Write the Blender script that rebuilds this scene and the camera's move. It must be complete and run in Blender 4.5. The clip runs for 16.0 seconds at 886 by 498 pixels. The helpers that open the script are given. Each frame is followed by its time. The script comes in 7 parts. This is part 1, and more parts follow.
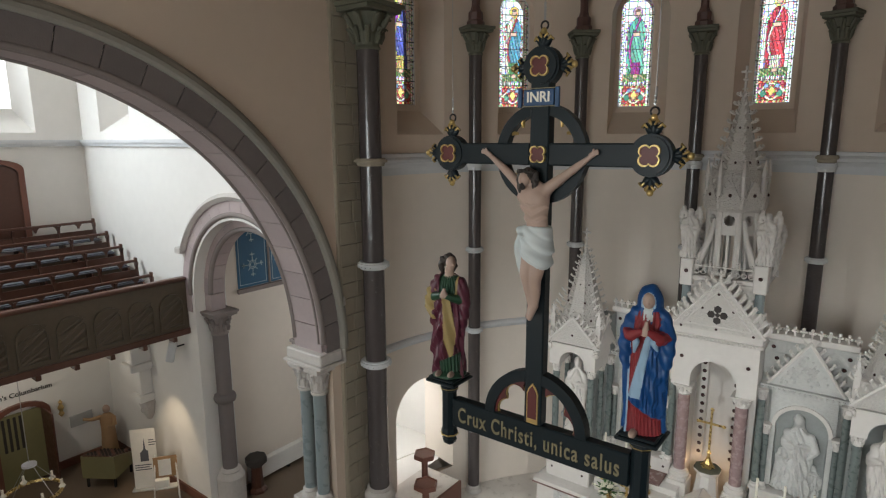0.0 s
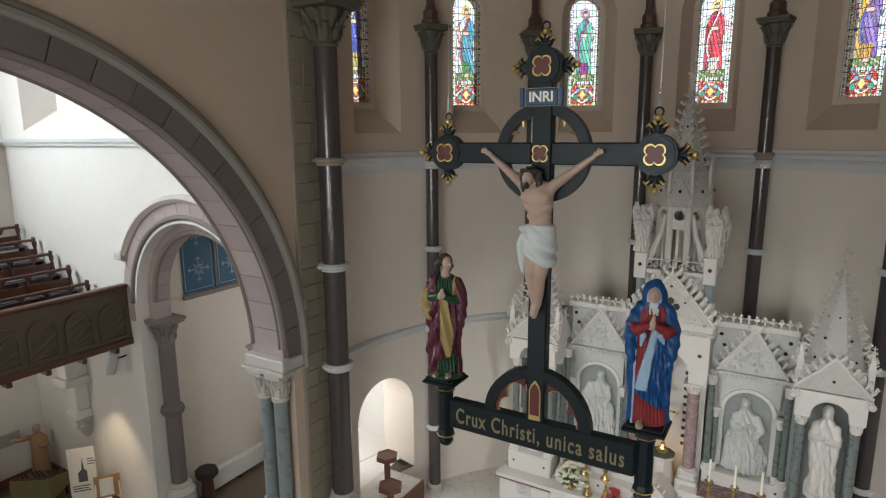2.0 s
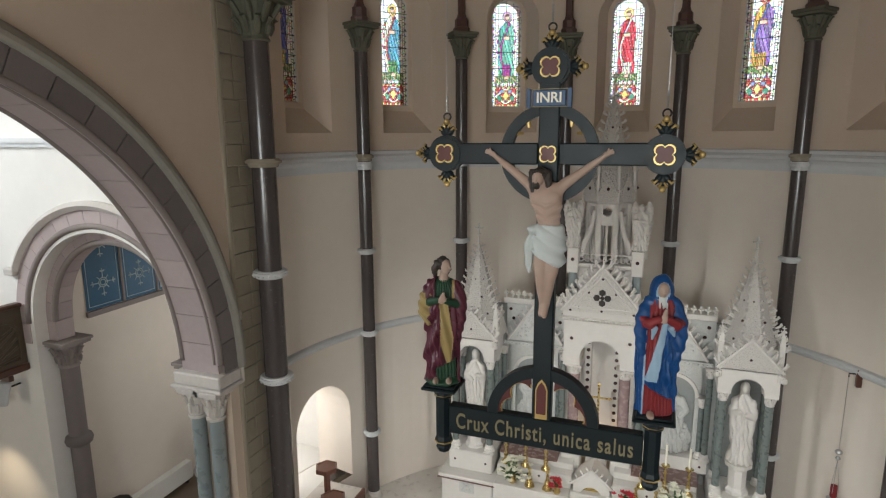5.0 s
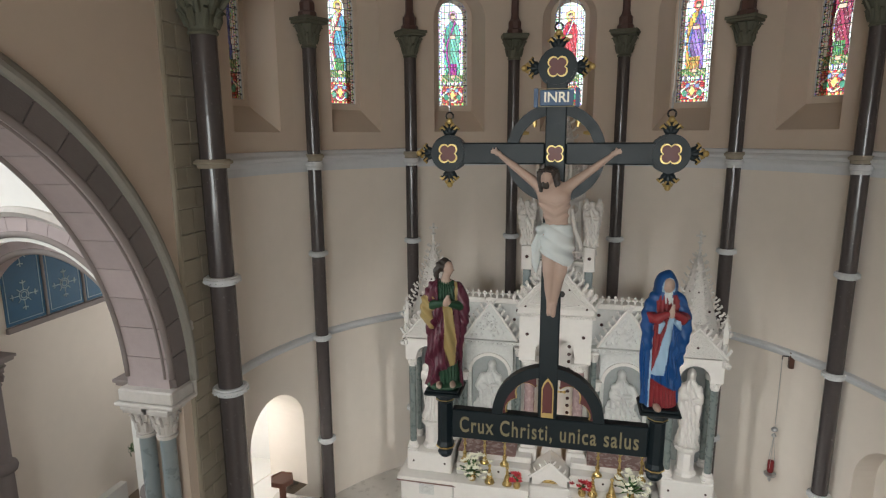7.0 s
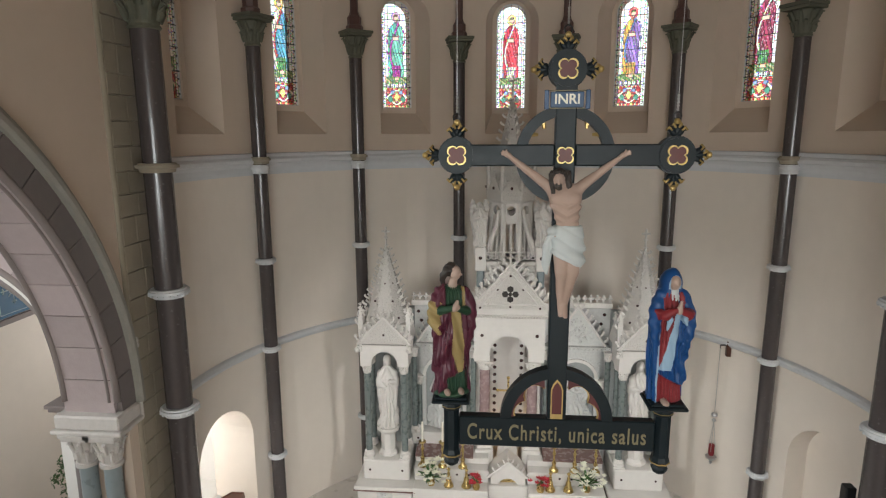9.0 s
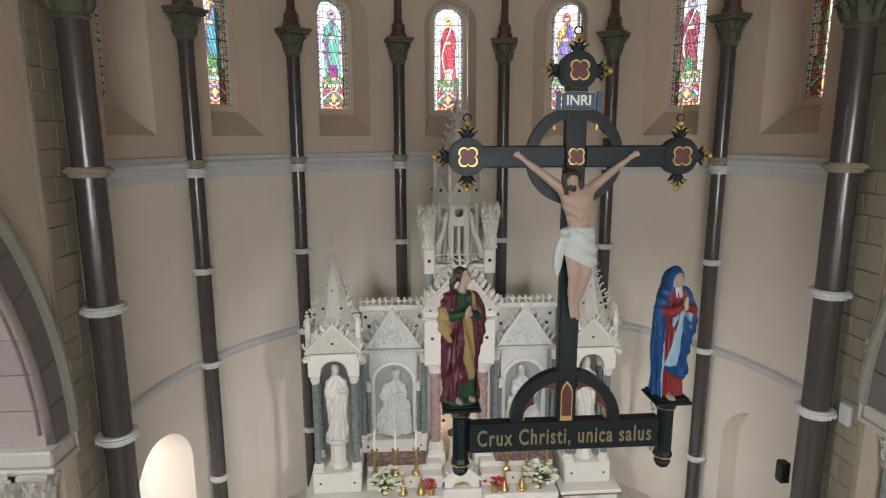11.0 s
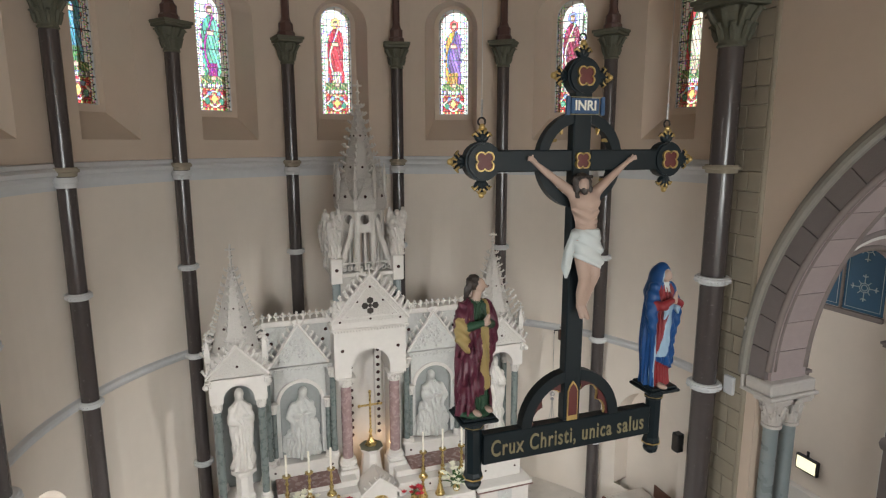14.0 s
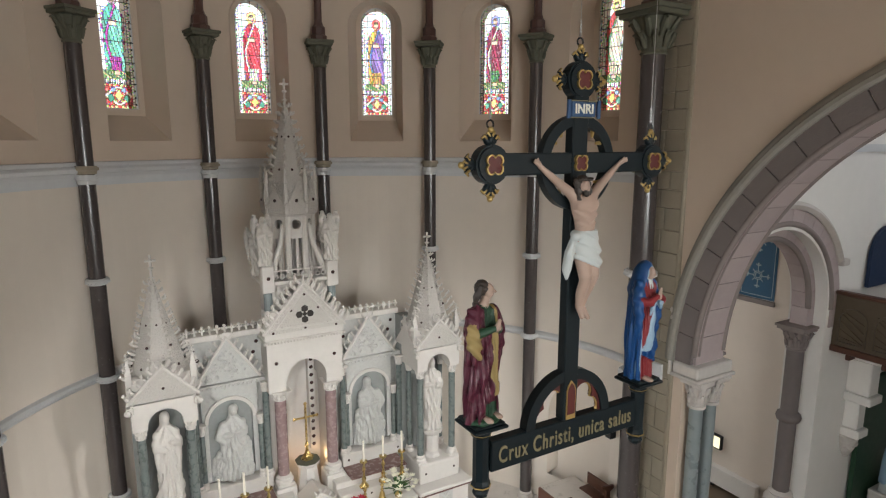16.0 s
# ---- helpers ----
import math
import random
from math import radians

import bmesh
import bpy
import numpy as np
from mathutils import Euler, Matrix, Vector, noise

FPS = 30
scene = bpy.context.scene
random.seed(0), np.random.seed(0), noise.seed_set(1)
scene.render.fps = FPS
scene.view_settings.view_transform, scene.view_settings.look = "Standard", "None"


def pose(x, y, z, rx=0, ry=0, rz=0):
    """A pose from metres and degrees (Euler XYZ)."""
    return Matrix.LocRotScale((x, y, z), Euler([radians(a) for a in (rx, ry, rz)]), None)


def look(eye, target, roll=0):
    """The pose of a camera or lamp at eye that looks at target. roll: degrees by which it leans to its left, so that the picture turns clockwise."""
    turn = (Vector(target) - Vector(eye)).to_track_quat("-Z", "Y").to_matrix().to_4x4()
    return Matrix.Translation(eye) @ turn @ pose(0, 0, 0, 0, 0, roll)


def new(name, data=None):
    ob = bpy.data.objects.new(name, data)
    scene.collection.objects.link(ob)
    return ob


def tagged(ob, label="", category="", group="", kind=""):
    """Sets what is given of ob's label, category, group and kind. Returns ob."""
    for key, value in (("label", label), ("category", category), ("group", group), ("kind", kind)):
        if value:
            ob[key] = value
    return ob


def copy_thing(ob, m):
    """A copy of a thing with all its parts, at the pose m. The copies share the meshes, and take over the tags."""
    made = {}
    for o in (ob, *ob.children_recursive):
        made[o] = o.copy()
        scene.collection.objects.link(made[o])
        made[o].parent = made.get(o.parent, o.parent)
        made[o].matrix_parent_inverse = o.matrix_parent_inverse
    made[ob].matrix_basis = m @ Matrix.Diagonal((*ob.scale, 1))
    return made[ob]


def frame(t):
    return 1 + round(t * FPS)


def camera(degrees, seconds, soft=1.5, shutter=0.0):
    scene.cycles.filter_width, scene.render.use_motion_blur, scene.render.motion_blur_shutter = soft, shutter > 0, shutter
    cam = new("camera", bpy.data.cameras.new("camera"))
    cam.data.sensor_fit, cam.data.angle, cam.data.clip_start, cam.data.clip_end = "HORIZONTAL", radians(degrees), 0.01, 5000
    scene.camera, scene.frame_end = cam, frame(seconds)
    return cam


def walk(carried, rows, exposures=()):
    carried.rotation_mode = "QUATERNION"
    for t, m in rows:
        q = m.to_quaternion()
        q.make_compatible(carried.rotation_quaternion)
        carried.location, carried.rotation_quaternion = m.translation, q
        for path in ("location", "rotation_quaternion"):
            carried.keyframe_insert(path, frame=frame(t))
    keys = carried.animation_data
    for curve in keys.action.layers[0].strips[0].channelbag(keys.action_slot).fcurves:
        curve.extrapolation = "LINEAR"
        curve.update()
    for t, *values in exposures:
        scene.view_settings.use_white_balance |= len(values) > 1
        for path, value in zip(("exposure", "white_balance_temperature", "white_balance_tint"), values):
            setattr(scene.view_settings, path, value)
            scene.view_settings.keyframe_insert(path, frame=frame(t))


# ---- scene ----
cam = camera(73.8, 16.0, soft=1.2)
METRES, START = 7.0, pose(2.76, -10.02, 8.7, 0, 0, 37.2)
ROWS = [
    (0.0, 0.0, 0.0, 0.0, -0.06, -10.6, 0.3),
    (0.5, -0.0202, 0.0011, -0.0009, -1.58, -10.57, 0.31),
    (1.0, -0.0426, 0.0039, 0.0007, -3.19, -10.64, 0.34),
    (1.5, -0.0674, 0.0083, 0.0011, -4.84, -10.74, 0.35),
    (2.0, -0.0924, 0.0129, 0.0022, -6.61, -10.81, 0.36),
    (2.5, -0.1159, 0.0178, 0.0025, -8.38, -10.81, 0.36),
    (3.0, -0.14, 0.0251, 0.0024, -10.09, -10.81, 0.36),
    (3.5, -0.1643, 0.0333, 0.0031, -11.76, -10.83, 0.34),
    (4.0, -0.1886, 0.0424, 0.0028, -13.48, -10.82, 0.33),
    (6.5, -0.311, 0.1029, 0.0056, -22.56, -11.02, 0.27),
    (7.0, -0.3364, 0.1185, 0.0053, -24.51, -11.02, 0.27),
    (7.5, -0.3613, 0.1352, 0.0049, -26.44, -10.99, 0.26),
    (8.0, -0.3862, 0.1533, 0.0051, -28.41, -10.95, 0.26),
    (8.5, -0.4113, 0.173, 0.0051, -30.44, -10.87, 0.25),
    (9.0, -0.4357, 0.1943, 0.0045, -32.49, -10.81, 0.23),
    (11.5, -0.5494, 0.3238, 0.0029, -43.69, -10.53, 0.15),
    (12.0, -0.5696, 0.3518, 0.0035, -46.18, -10.52, 0.17),
    (12.5, -0.5908, 0.3819, 0.003, -48.73, -10.49, 0.13),
    (13.0, -0.6112, 0.4164, 0.0018, -51.3, -10.38, 0.13),
    (13.5, -0.6329, 0.4495, 0.003, -53.86, -10.27, 0.12),
    (14.0, -0.6513, 0.4854, 0.0023, -56.53, -10.16, 0.06),
    (14.5, -0.6665, 0.5219, 0.0023, -59.25, -10.13, 0.04),
    (15.0, -0.6791, 0.559, 0.0033, -62.0, -10.16, 0.01),
    (15.5, -0.691, 0.5934, 0.0048, -64.6, -10.18, 0.02),
    (16.0, -0.701, 0.6271, 0.0055, -67.0, -10.13, 0.02),
]
walk(cam, [(t, START @ pose(METRES * x, METRES * y, METRES * z, 90 + pitch, roll, yaw)) for t, x, y, z, yaw, pitch, roll in ROWS],
     [(0.0, -0.18, 6250, 7), (4.0, -0.06, 6350, 7), (8.0, 0.08, 6400, 8), (16.0, 0.24, 6450, 9)])

# daylight: sky outside, window light in the transepts, added fill from the nave
world = bpy.data.worlds.new("World")
scene.world = world
world.use_nodes = True
nt = world.node_tree
sky = nt.nodes.new("ShaderNodeTexSky")
sky.sky_type = 'NISHITA'
sky.sun_disc = False
sky.sun_elevation, sky.sun_rotation = radians(38), radians(200)
nt.links.new(sky.outputs[0], nt.nodes["Background"].inputs[0])
nt.nodes["Background"].inputs[1].default_value = 0.15


def lamp(name, eye, target, w, h, watts, color, kind='AREA'):
    data = bpy.data.lights.new(name, kind)
    data.energy, data.color = watts, color
    if kind == 'AREA':
        data.shape, data.size, data.size_y = 'RECTANGLE', w, h
    else:
        data.shadow_soft_size = w
    ob = new(name, data)
    ob.matrix_world = look(eye, target)
    return ob


DAY = (0.99, 0.97, 0.945)
lamp("transept_window_light", (-18.7, -7.6, 11.2), (-8, -5.5, 7.0), 7, 3.6, 1750, (0.94, 0.98, 1.0))
lamp("transept_window_light", (18.7, -7.6, 11.2), (8, -5.5, 7.0), 7, 3.6, 350, (0.93, 0.96, 1.0))
# unseen nave lamps, added to brighten crossing walls and piers; no windows built
lamp("nave_fill_light", (0, -23.6, 6.8), (0, 0, 3.0), 8, 6, 1600, (0.95, 0.98, 0.97))
for sx in (-1, 1):
    lamp("nave_fill_light", (sx * 7.6, -18.5, 4.5), (-sx * 7.0, -3.0, 2.0), 3.0, 4.0, 650, (0.97, 0.98, 0.96))
# hidden lamp added to make the doorway bright; the lobby has no window
lamp("lobby_fill_light", (-8.4, 0.7, 1.9), (-7.7, 1.9, 0.6), 0.9, 1.2, 75, (1.0, 0.98, 0.95))
# out-of-view lamps added to lift the chapel walls, whose end walls are solid
for s in (-1, 1):
    lamp("chapel_fill_light", (s * 10.2, 6.3, 3.6), (s * 12.0, 0.0, 0.5), 1.6, 2.6, 120 if s < 0 else 100, DAY)
# point lamp added as fill under the gallery; the spot is the warm lamp
lamp("gallery_fill_and_spot", (-16.8, -5.0, 2.6), (0, 0, 0), 0.1, 0, 120, (1.0, 0.90, 0.76), 'POINT')
gs = lamp("gallery_fill_and_spot", (-14.2, -2.7, 1.9), (-14.5, -1.3, -1.7), 0.06, 0, 200, (1.0, 0.76, 0.5), 'SPOT')
gs.data.spot_size, gs.data.spot_blend = radians(66), 0.8
for sx in (-0.42, 0.42):
    lamp("altar_lamp", (sx + 0.05, 4.25, 0.85), (0, 0, 0), 0.04, 0, 2.6, (1.0, 0.62, 0.3), 'POINT')
# floodlights on the crossing walls, turned to the sanctuary
for sx in (-1, 1):
    fl = lamp("floodlight", (sx * 6.5, -8.5, 9.6), (-sx * 0.8, 4.5, -0.6), 0.2, 0, 2700 if sx < 0 else 2500, (0.98, 0.975, 0.94), 'SPOT')
    fl.data.spot_size, fl.data.spot_blend = radians(54), 0.9


# ---- materials ----
def mat(name, color, rough=0.6, metal=0.0, scale=6.0, var=0.12, bump=0.1, stain=0.12, stain_scale=0.5, fine=40.0, tint=None, piece=0.0, coat=0.0, spec=0.5):
    m = bpy.data.materials.new(name)
    m.use_nodes = True
    t = m.node_tree
    b = t.nodes["Principled BSDF"]
    tc = t.nodes.new("ShaderNodeTexCoord")
    geo = t.nodes.new("ShaderNodeNewGeometry")

    def nz(s, d):
        n = t.nodes.new("ShaderNodeTexNoise")
        n.inputs["Scale"].default_value, n.inputs["Detail"].default_value = s, d
        t.links.new(geo.outputs["Position"], n.inputs["Vector"])
        return n.outputs[0]

    def math_(op, a, bb):
        n = t.nodes.new("ShaderNodeMath")
        n.operation = op
        for i, v in enumerate((a, bb)):
            if isinstance(v, (int, float)):
                n.inputs[i].default_value = v
            else:
                t.links.new(v, n.inputs[i])
        return n.outputs[0]
    g1 = math_('MULTIPLY', math_('SUBTRACT', nz(scale, 6), 0.5), var * 3)
    g2 = math_('MULTIPLY', math_('SUBTRACT', nz(stain_scale, 4), 0.5), stain * 3)
    v = math_('ADD', math_('ADD', g1, g2), 1.0)
    if piece:
        oi = t.nodes.new("ShaderNodeObjectInfo")
        v = math_('ADD', v, math_('MULTIPLY', math_('SUBTRACT', oi.outputs["Random"], 0.5), piece))
    mix = t.nodes.new("ShaderNodeMix")
    mix.data_type = 'RGBA'
    mix.inputs["A"].default_value = (*[c * 0.55 for c in color], 1) if tint is None else (*tint, 1)
    mix.inputs["B"].default_value = (*[min(c * 1.05, 1) for c in color], 1)
    t.links.new(math_('MINIMUM', math_('MAXIMUM', math_('SUBTRACT', v, 0.1), 0.0), 1.0), mix.inputs["Factor"])
    t.links.new(mix.outputs["Result"], b.inputs["Base Color"])
    r = math_('ADD', math_('MULTIPLY', g1, 0.5), rough)
    t.links.new(r, b.inputs["Roughness"])
    b.inputs["Metallic"].default_value = metal
    b.inputs["Coat Weight"].default_value = coat
    b.inputs["Specular IOR Level"].default_value = spec
    if bump:
        bp = t.nodes.new("ShaderNodeBump")
        bp.inputs["Strength"].default_value, bp.inputs["Distance"].default_value = bump, 0.02
        t.links.new(math_('ADD', nz(fine, 5), math_('MULTIPLY', nz(scale, 3), 1.5)), bp.inputs["Height"])
        t.links.new(bp.outputs[0], b.inputs["Normal"])
    return m


M = {
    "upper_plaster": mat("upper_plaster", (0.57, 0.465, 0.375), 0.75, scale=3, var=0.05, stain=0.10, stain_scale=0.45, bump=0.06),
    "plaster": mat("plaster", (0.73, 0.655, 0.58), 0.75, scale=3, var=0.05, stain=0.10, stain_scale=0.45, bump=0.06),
    "white_plaster": mat("white_plaster", (0.76, 0.74, 0.71), 0.75, scale=3, var=0.05, stain=0.08, bump=0.06),
    "white_trim": mat("white_trim", (0.60, 0.61, 0.625), 0.55, var=0.08),
    "hood_stone": mat("hood_stone", (0.27, 0.255, 0.225), 0.75, scale=7, var=0.16, stain=0.2, bump=0.25),
    "ashlar": mat("ashlar", (0.30, 0.26, 0.20), 0.75, scale=7, var=0.16, stain=0.2, bump=0.25, piece=0.35, tint=(0.20, 0.175, 0.13)),
    "dark_stone": mat("dark_stone", (0.17, 0.145, 0.14), 0.75, scale=7, var=0.16, stain=0.2, bump=0.25, piece=0.35),
    "pink_stone": mat("pink_stone", (0.40, 0.33, 0.325), 0.7, scale=7, var=0.12, stain=0.2, bump=0.2, piece=0.35),
    "roll_stone": mat("roll_stone", (0.22, 0.185, 0.175), 0.7, scale=7, var=0.14, stain=0.2, bump=0.15),
    "pale_stone": mat("pale_stone", (0.52, 0.485, 0.455), 0.65, scale=9, var=0.16, stain=0.2, bump=0.25),
    "green_stone": mat("green_stone", (0.105, 0.105, 0.075), 0.7, scale=9, var=0.2, bump=0.3),
    "purple_marble": mat("purple_marble", (0.062, 0.052, 0.052), 0.24, scale=14, var=0.12, stain=0.2, bump=0.02, coat=0.3),
    "red_stone": mat("red_stone", (0.085, 0.042, 0.036), 0.4, scale=9, var=0.2, bump=0.05),
    "green_marble": mat("green_marble", (0.22, 0.255, 0.265), 0.3, scale=5, var=0.16, stain=0.2, bump=0.02, coat=0.2),
    "rose_marble": mat("rose_marble", (0.30, 0.21, 0.21), 0.25, scale=10, var=0.3, bump=0.02, coat=0.2),
    "altar_white": mat("altar_white", (0.61, 0.58, 0.55), 0.5, scale=8, var=0.07, stain=0.1, bump=0.1),
    "altar_grey": mat("altar_grey", (0.50, 0.50, 0.485), 0.6, scale=14, var=0.18, stain=0.2, bump=0.6),
    "altar_carved": mat("altar_carved", (0.56, 0.53, 0.50), 0.55, scale=26, var=0.14, stain=0.12, bump=1.0, fine=55),
    "altar_shaft": mat("altar_shaft", (0.14, 0.165, 0.16), 0.3, scale=9, var=0.25, stain=0.2, bump=0.02, coat=0.2),
    # darker copy of the altar stone: recess shade put into the colour
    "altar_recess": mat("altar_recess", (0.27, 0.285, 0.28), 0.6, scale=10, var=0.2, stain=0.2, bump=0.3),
    "brown_marble": mat("brown_marble", (0.20, 0.12, 0.11), 0.25, scale=8, var=0.3, bump=0.02),
    "boss": mat("boss", (0.05, 0.025, 0.025), 0.25, bump=0),
    "black_paint": mat("black_paint", (0.006, 0.011, 0.014), 0.42, spec=0.25, scale=12, var=0.2, bump=0.05),
    "gold": mat("gold", (0.50, 0.36, 0.14), 0.38, 0.75, scale=20, var=0.2, bump=0.1),
    "letter_gold": mat("letter_gold", (0.21, 0.18, 0.10), 0.55, 0.2, scale=20, var=0.1, bump=0),
    "red_paint": mat("red_paint", (0.085, 0.012, 0.011), 0.45, scale=15, var=0.15, bump=0.05),
    "blue_plaque": mat("blue_plaque", (0.02, 0.06, 0.14), 0.45, bump=0),
    "letter_white": mat("letter_white", (0.75, 0.72, 0.62), 0.5, bump=0),
    "brass": mat("brass", (0.55, 0.41, 0.17), 0.28, 0.95, scale=20, var=0.1, bump=0),
    "iron": mat("iron", (0.03, 0.03, 0.032), 0.45, 0.6, bump=0.05),
    "steel": mat("steel", (0.45, 0.45, 0.45), 0.35, 0.9, bump=0),
    "skin": mat("skin_paint", (0.37, 0.265, 0.215), 0.5, scale=12, var=0.1, bump=0.03, spec=0.3),
    "cloth_white": mat("cloth_white", (0.46, 0.49, 0.485), 0.6, bump=0.05),
    "hair": mat("hair_paint", (0.03, 0.022, 0.018), 0.5, scale=30, var=0.2, bump=0.3),
    "robe_blue": mat("robe_blue", (0.009, 0.055, 0.18), 0.34, scale=6, var=0.15, bump=0.05, spec=0.3),
    "robe_red": mat("robe_red", (0.19, 0.02, 0.024), 0.45, scale=6, var=0.12, bump=0.05, spec=0.3),
    "robe_light": mat("robe_light", (0.25, 0.36, 0.47), 0.5, bump=0.05, spec=0.3),
    "robe_wine": mat("robe_wine", (0.08, 0.018, 0.032), 0.3, scale=6, var=0.15, bump=0.05, spec=0.3),
    "robe_ochre": mat("robe_ochre", (0.30, 0.22, 0.09), 0.5, scale=6, var=0.12, bump=0.05, spec=0.3),
    "robe_green": mat("robe_green", (0.02, 0.055, 0.03), 0.45, scale=6, var=0.12, bump=0.05, spec=0.3),
    "robe_brown": mat("robe_brown", (0.36, 0.22, 0.11), 0.55, bump=0.05),
    "dark_wood": mat("dark_wood", (0.085, 0.035, 0.022), 0.38, scale=10, var=0.3, stain=0.2, bump=0.08),
    "gallery_wood": mat("gallery_wood", (0.095, 0.072, 0.048), 0.45, scale=8, var=0.3, stain=0.25, bump=0.1),
    "red_wood": mat("red_wood", (0.15, 0.06, 0.04), 0.4, scale=10, var=0.25, bump=0.05),
    "navy": mat("navy_cloth", (0.008, 0.025, 0.07), 0.7),
    "slate_seat": mat("slate_seat", (0.085, 0.09, 0.11), 0.65, bump=0.05),
    "blue_panel": mat("blue_panel", (0.012, 0.085, 0.17), 0.55, scale=8, var=0.12, bump=0.03),
    "stencil": mat("stencil", (0.42, 0.50, 0.52), 0.6, bump=0),
    "floor": mat("floor_tile", (0.15, 0.11, 0.075), 0.35, scale=4, var=0.2, stain=0.2, bump=0.05, piece=0.3),
    "marble_floor": mat("marble_floor", (0.60, 0.56, 0.52), 0.3, scale=4, var=0.15, stain=0.2, bump=0.02),
    "ceiling": mat("ceiling_plaster", (0.45, 0.40, 0.34), 0.8, var=0.08),
    "leaf": mat("leaf", (0.05, 0.12, 0.03), 0.5, bump=0.05),
    "petal": mat("petal", (0.82, 0.80, 0.66), 0.5, bump=0.0),
    "red_petal": mat("red_petal", (0.5, 0.03, 0.05), 0.5, bump=0.0),
    "paper": mat("paper", (0.72, 0.70, 0.66), 0.7, bump=0.0),
    "grey_metal": mat("grey_metal", (0.42, 0.42, 0.42), 0.5, 0.1, bump=0.0),
    "candle": mat("candle", (0.8, 0.76, 0.66), 0.45, bump=0.0),
    "olive": mat("olive_paint", (0.2, 0.18, 0.085), 0.5),
    "dark": mat("dark_void", (0.03, 0.025, 0.022), 0.7, bump=0.0),
}

glass = bpy.data.materials.new("stained_glass")
glass.use_nodes = True
gt = glass.node_tree
gt.nodes.remove(gt.nodes["Principled BSDF"])
at = gt.nodes.new("ShaderNodeAttribute")
at.attribute_name = "Col"
tr = gt.nodes.new("ShaderNodeBsdfTransparent")
gl = gt.nodes.new("ShaderNodeBsdfGlossy")
gl.inputs["Roughness"].default_value = 0.15
ms = gt.nodes.new("ShaderNodeMixShader")
ms.inputs[0].default_value = 0.03
gt.links.new(at.outputs["Color"], tr.inputs["Color"])
gt.links.new(tr.outputs[0], ms.inputs[1])
gt.links.new(gl.outputs[0], ms.inputs[2])
gt.links.new(ms.outputs[0], gt.nodes["Material Output"].inputs["Surface"])

lit = bpy.data.materials.new("lit_sign")
lit.use_nodes = True
lb = lit.node_tree.nodes["Principled BSDF"]
lb.inputs["Base Color"].default_value = (0.8, 0.78, 0.6, 1)
lb.inputs["Emission Color"].default_value = (1.0, 0.92, 0.62, 1)
lb.inputs["Emission Strength"].default_value = 0.9
M["lit"] = lit


day = bpy.data.materials.new("bright_overcast")
day.use_nodes = True
db = day.node_tree.nodes["Principled BSDF"]
db.inputs["Base Color"].default_value = (0.9, 0.9, 0.9, 1)
db.inputs["Emission Color"].default_value = (0.95, 0.98, 1.0, 1)
db.inputs["Emission Strength"].default_value = 1.15
M["day"] = day


# ---- mesh helpers ----
def part(name, bm, material, parent=None, label="", loc=None, smooth=False, kind=""):
    """One bmesh as one mesh object, under a thing or part where one is given."""
    me = bpy.data.meshes.new(name)
    bmesh.ops.recalc_face_normals(bm, faces=bm.faces[:])
    bm.to_mesh(me)
    bm.free()
    for m in (material if isinstance(material, (list, tuple)) else [material]):
        me.materials.append(M[m] if isinstance(m, str) else m)
    if smooth:
        me.polygons.foreach_set("use_smooth", [True] * len(me.polygons))
    ob = new(name, me)
    if loc:
        ob.location = loc
    if parent:
        ob.parent = parent
    return tagged(ob, label, kind=kind)


def again(name, ob, parent, loc, rot=(0, 0, 0), scale=(1, 1, 1)):
    """Another object on the same mesh."""
    o = new(name, ob.data)
    o.parent, o.location, o.rotation_euler, o.scale = parent, loc, rot, scale
    return o


def thing(name, loc, label, category, group="", kind="", rz=0.0):
    e = new(name)
    e.location, e.rotation_euler = loc, (0, 0, radians(rz))
    return tagged(e, label, category, group, kind)


def B():
    return bmesh.new()


def box(bm, x0, x1, y0, y1, z0, z1, bevel=0.0, mi=0):
    vs = [bm.verts.new(p) for p in ((x0, y0, z0), (x1, y0, z0), (x1, y1, z0), (x0, y1, z0), (x0, y0, z1), (x1, y0, z1), (x1, y1, z1), (x0, y1, z1))]
    fs = [bm.faces.new([vs[i] for i in f]) for f in ((0, 3, 2, 1), (4, 5, 6, 7), (0, 1, 5, 4), (1, 2, 6, 5), (2, 3, 7, 6), (3, 0, 4, 7))]
    for f in fs:
        f.material_index = mi
    if bevel:
        es = list({e for f in fs for e in f.edges})
        bmesh.ops.bevel(bm, geom=es, offset=bevel, segments=1, affect='EDGES')
    return vs


def lathe(bm, prof, n=20, cx=0, cy=0, a0=0.0, mi=0, cap=True, flute=0, fl=0.0):
    rings = []
    for r, z in prof:
        ring = []
        for k in range(n):
            a = a0 + 2 * math.pi * k / n
            rr = r * (1 + (fl * (1 if k % 2 else -1) if flute else 0))
            ring.append(bm.verts.new((cx + rr * math.cos(a), cy + rr * math.sin(a), z)))
        rings.append(ring)
    for p, q in zip(rings, rings[1:]):
        for k in range(n):
            f = bm.faces.new((p[k], p[(k + 1) % n], q[(k + 1) % n], q[k]))
            f.material_index = mi
    if cap:
        for ring in (rings[0], rings[-1]):
            f = bm.faces.new(ring)
            f.material_index = mi


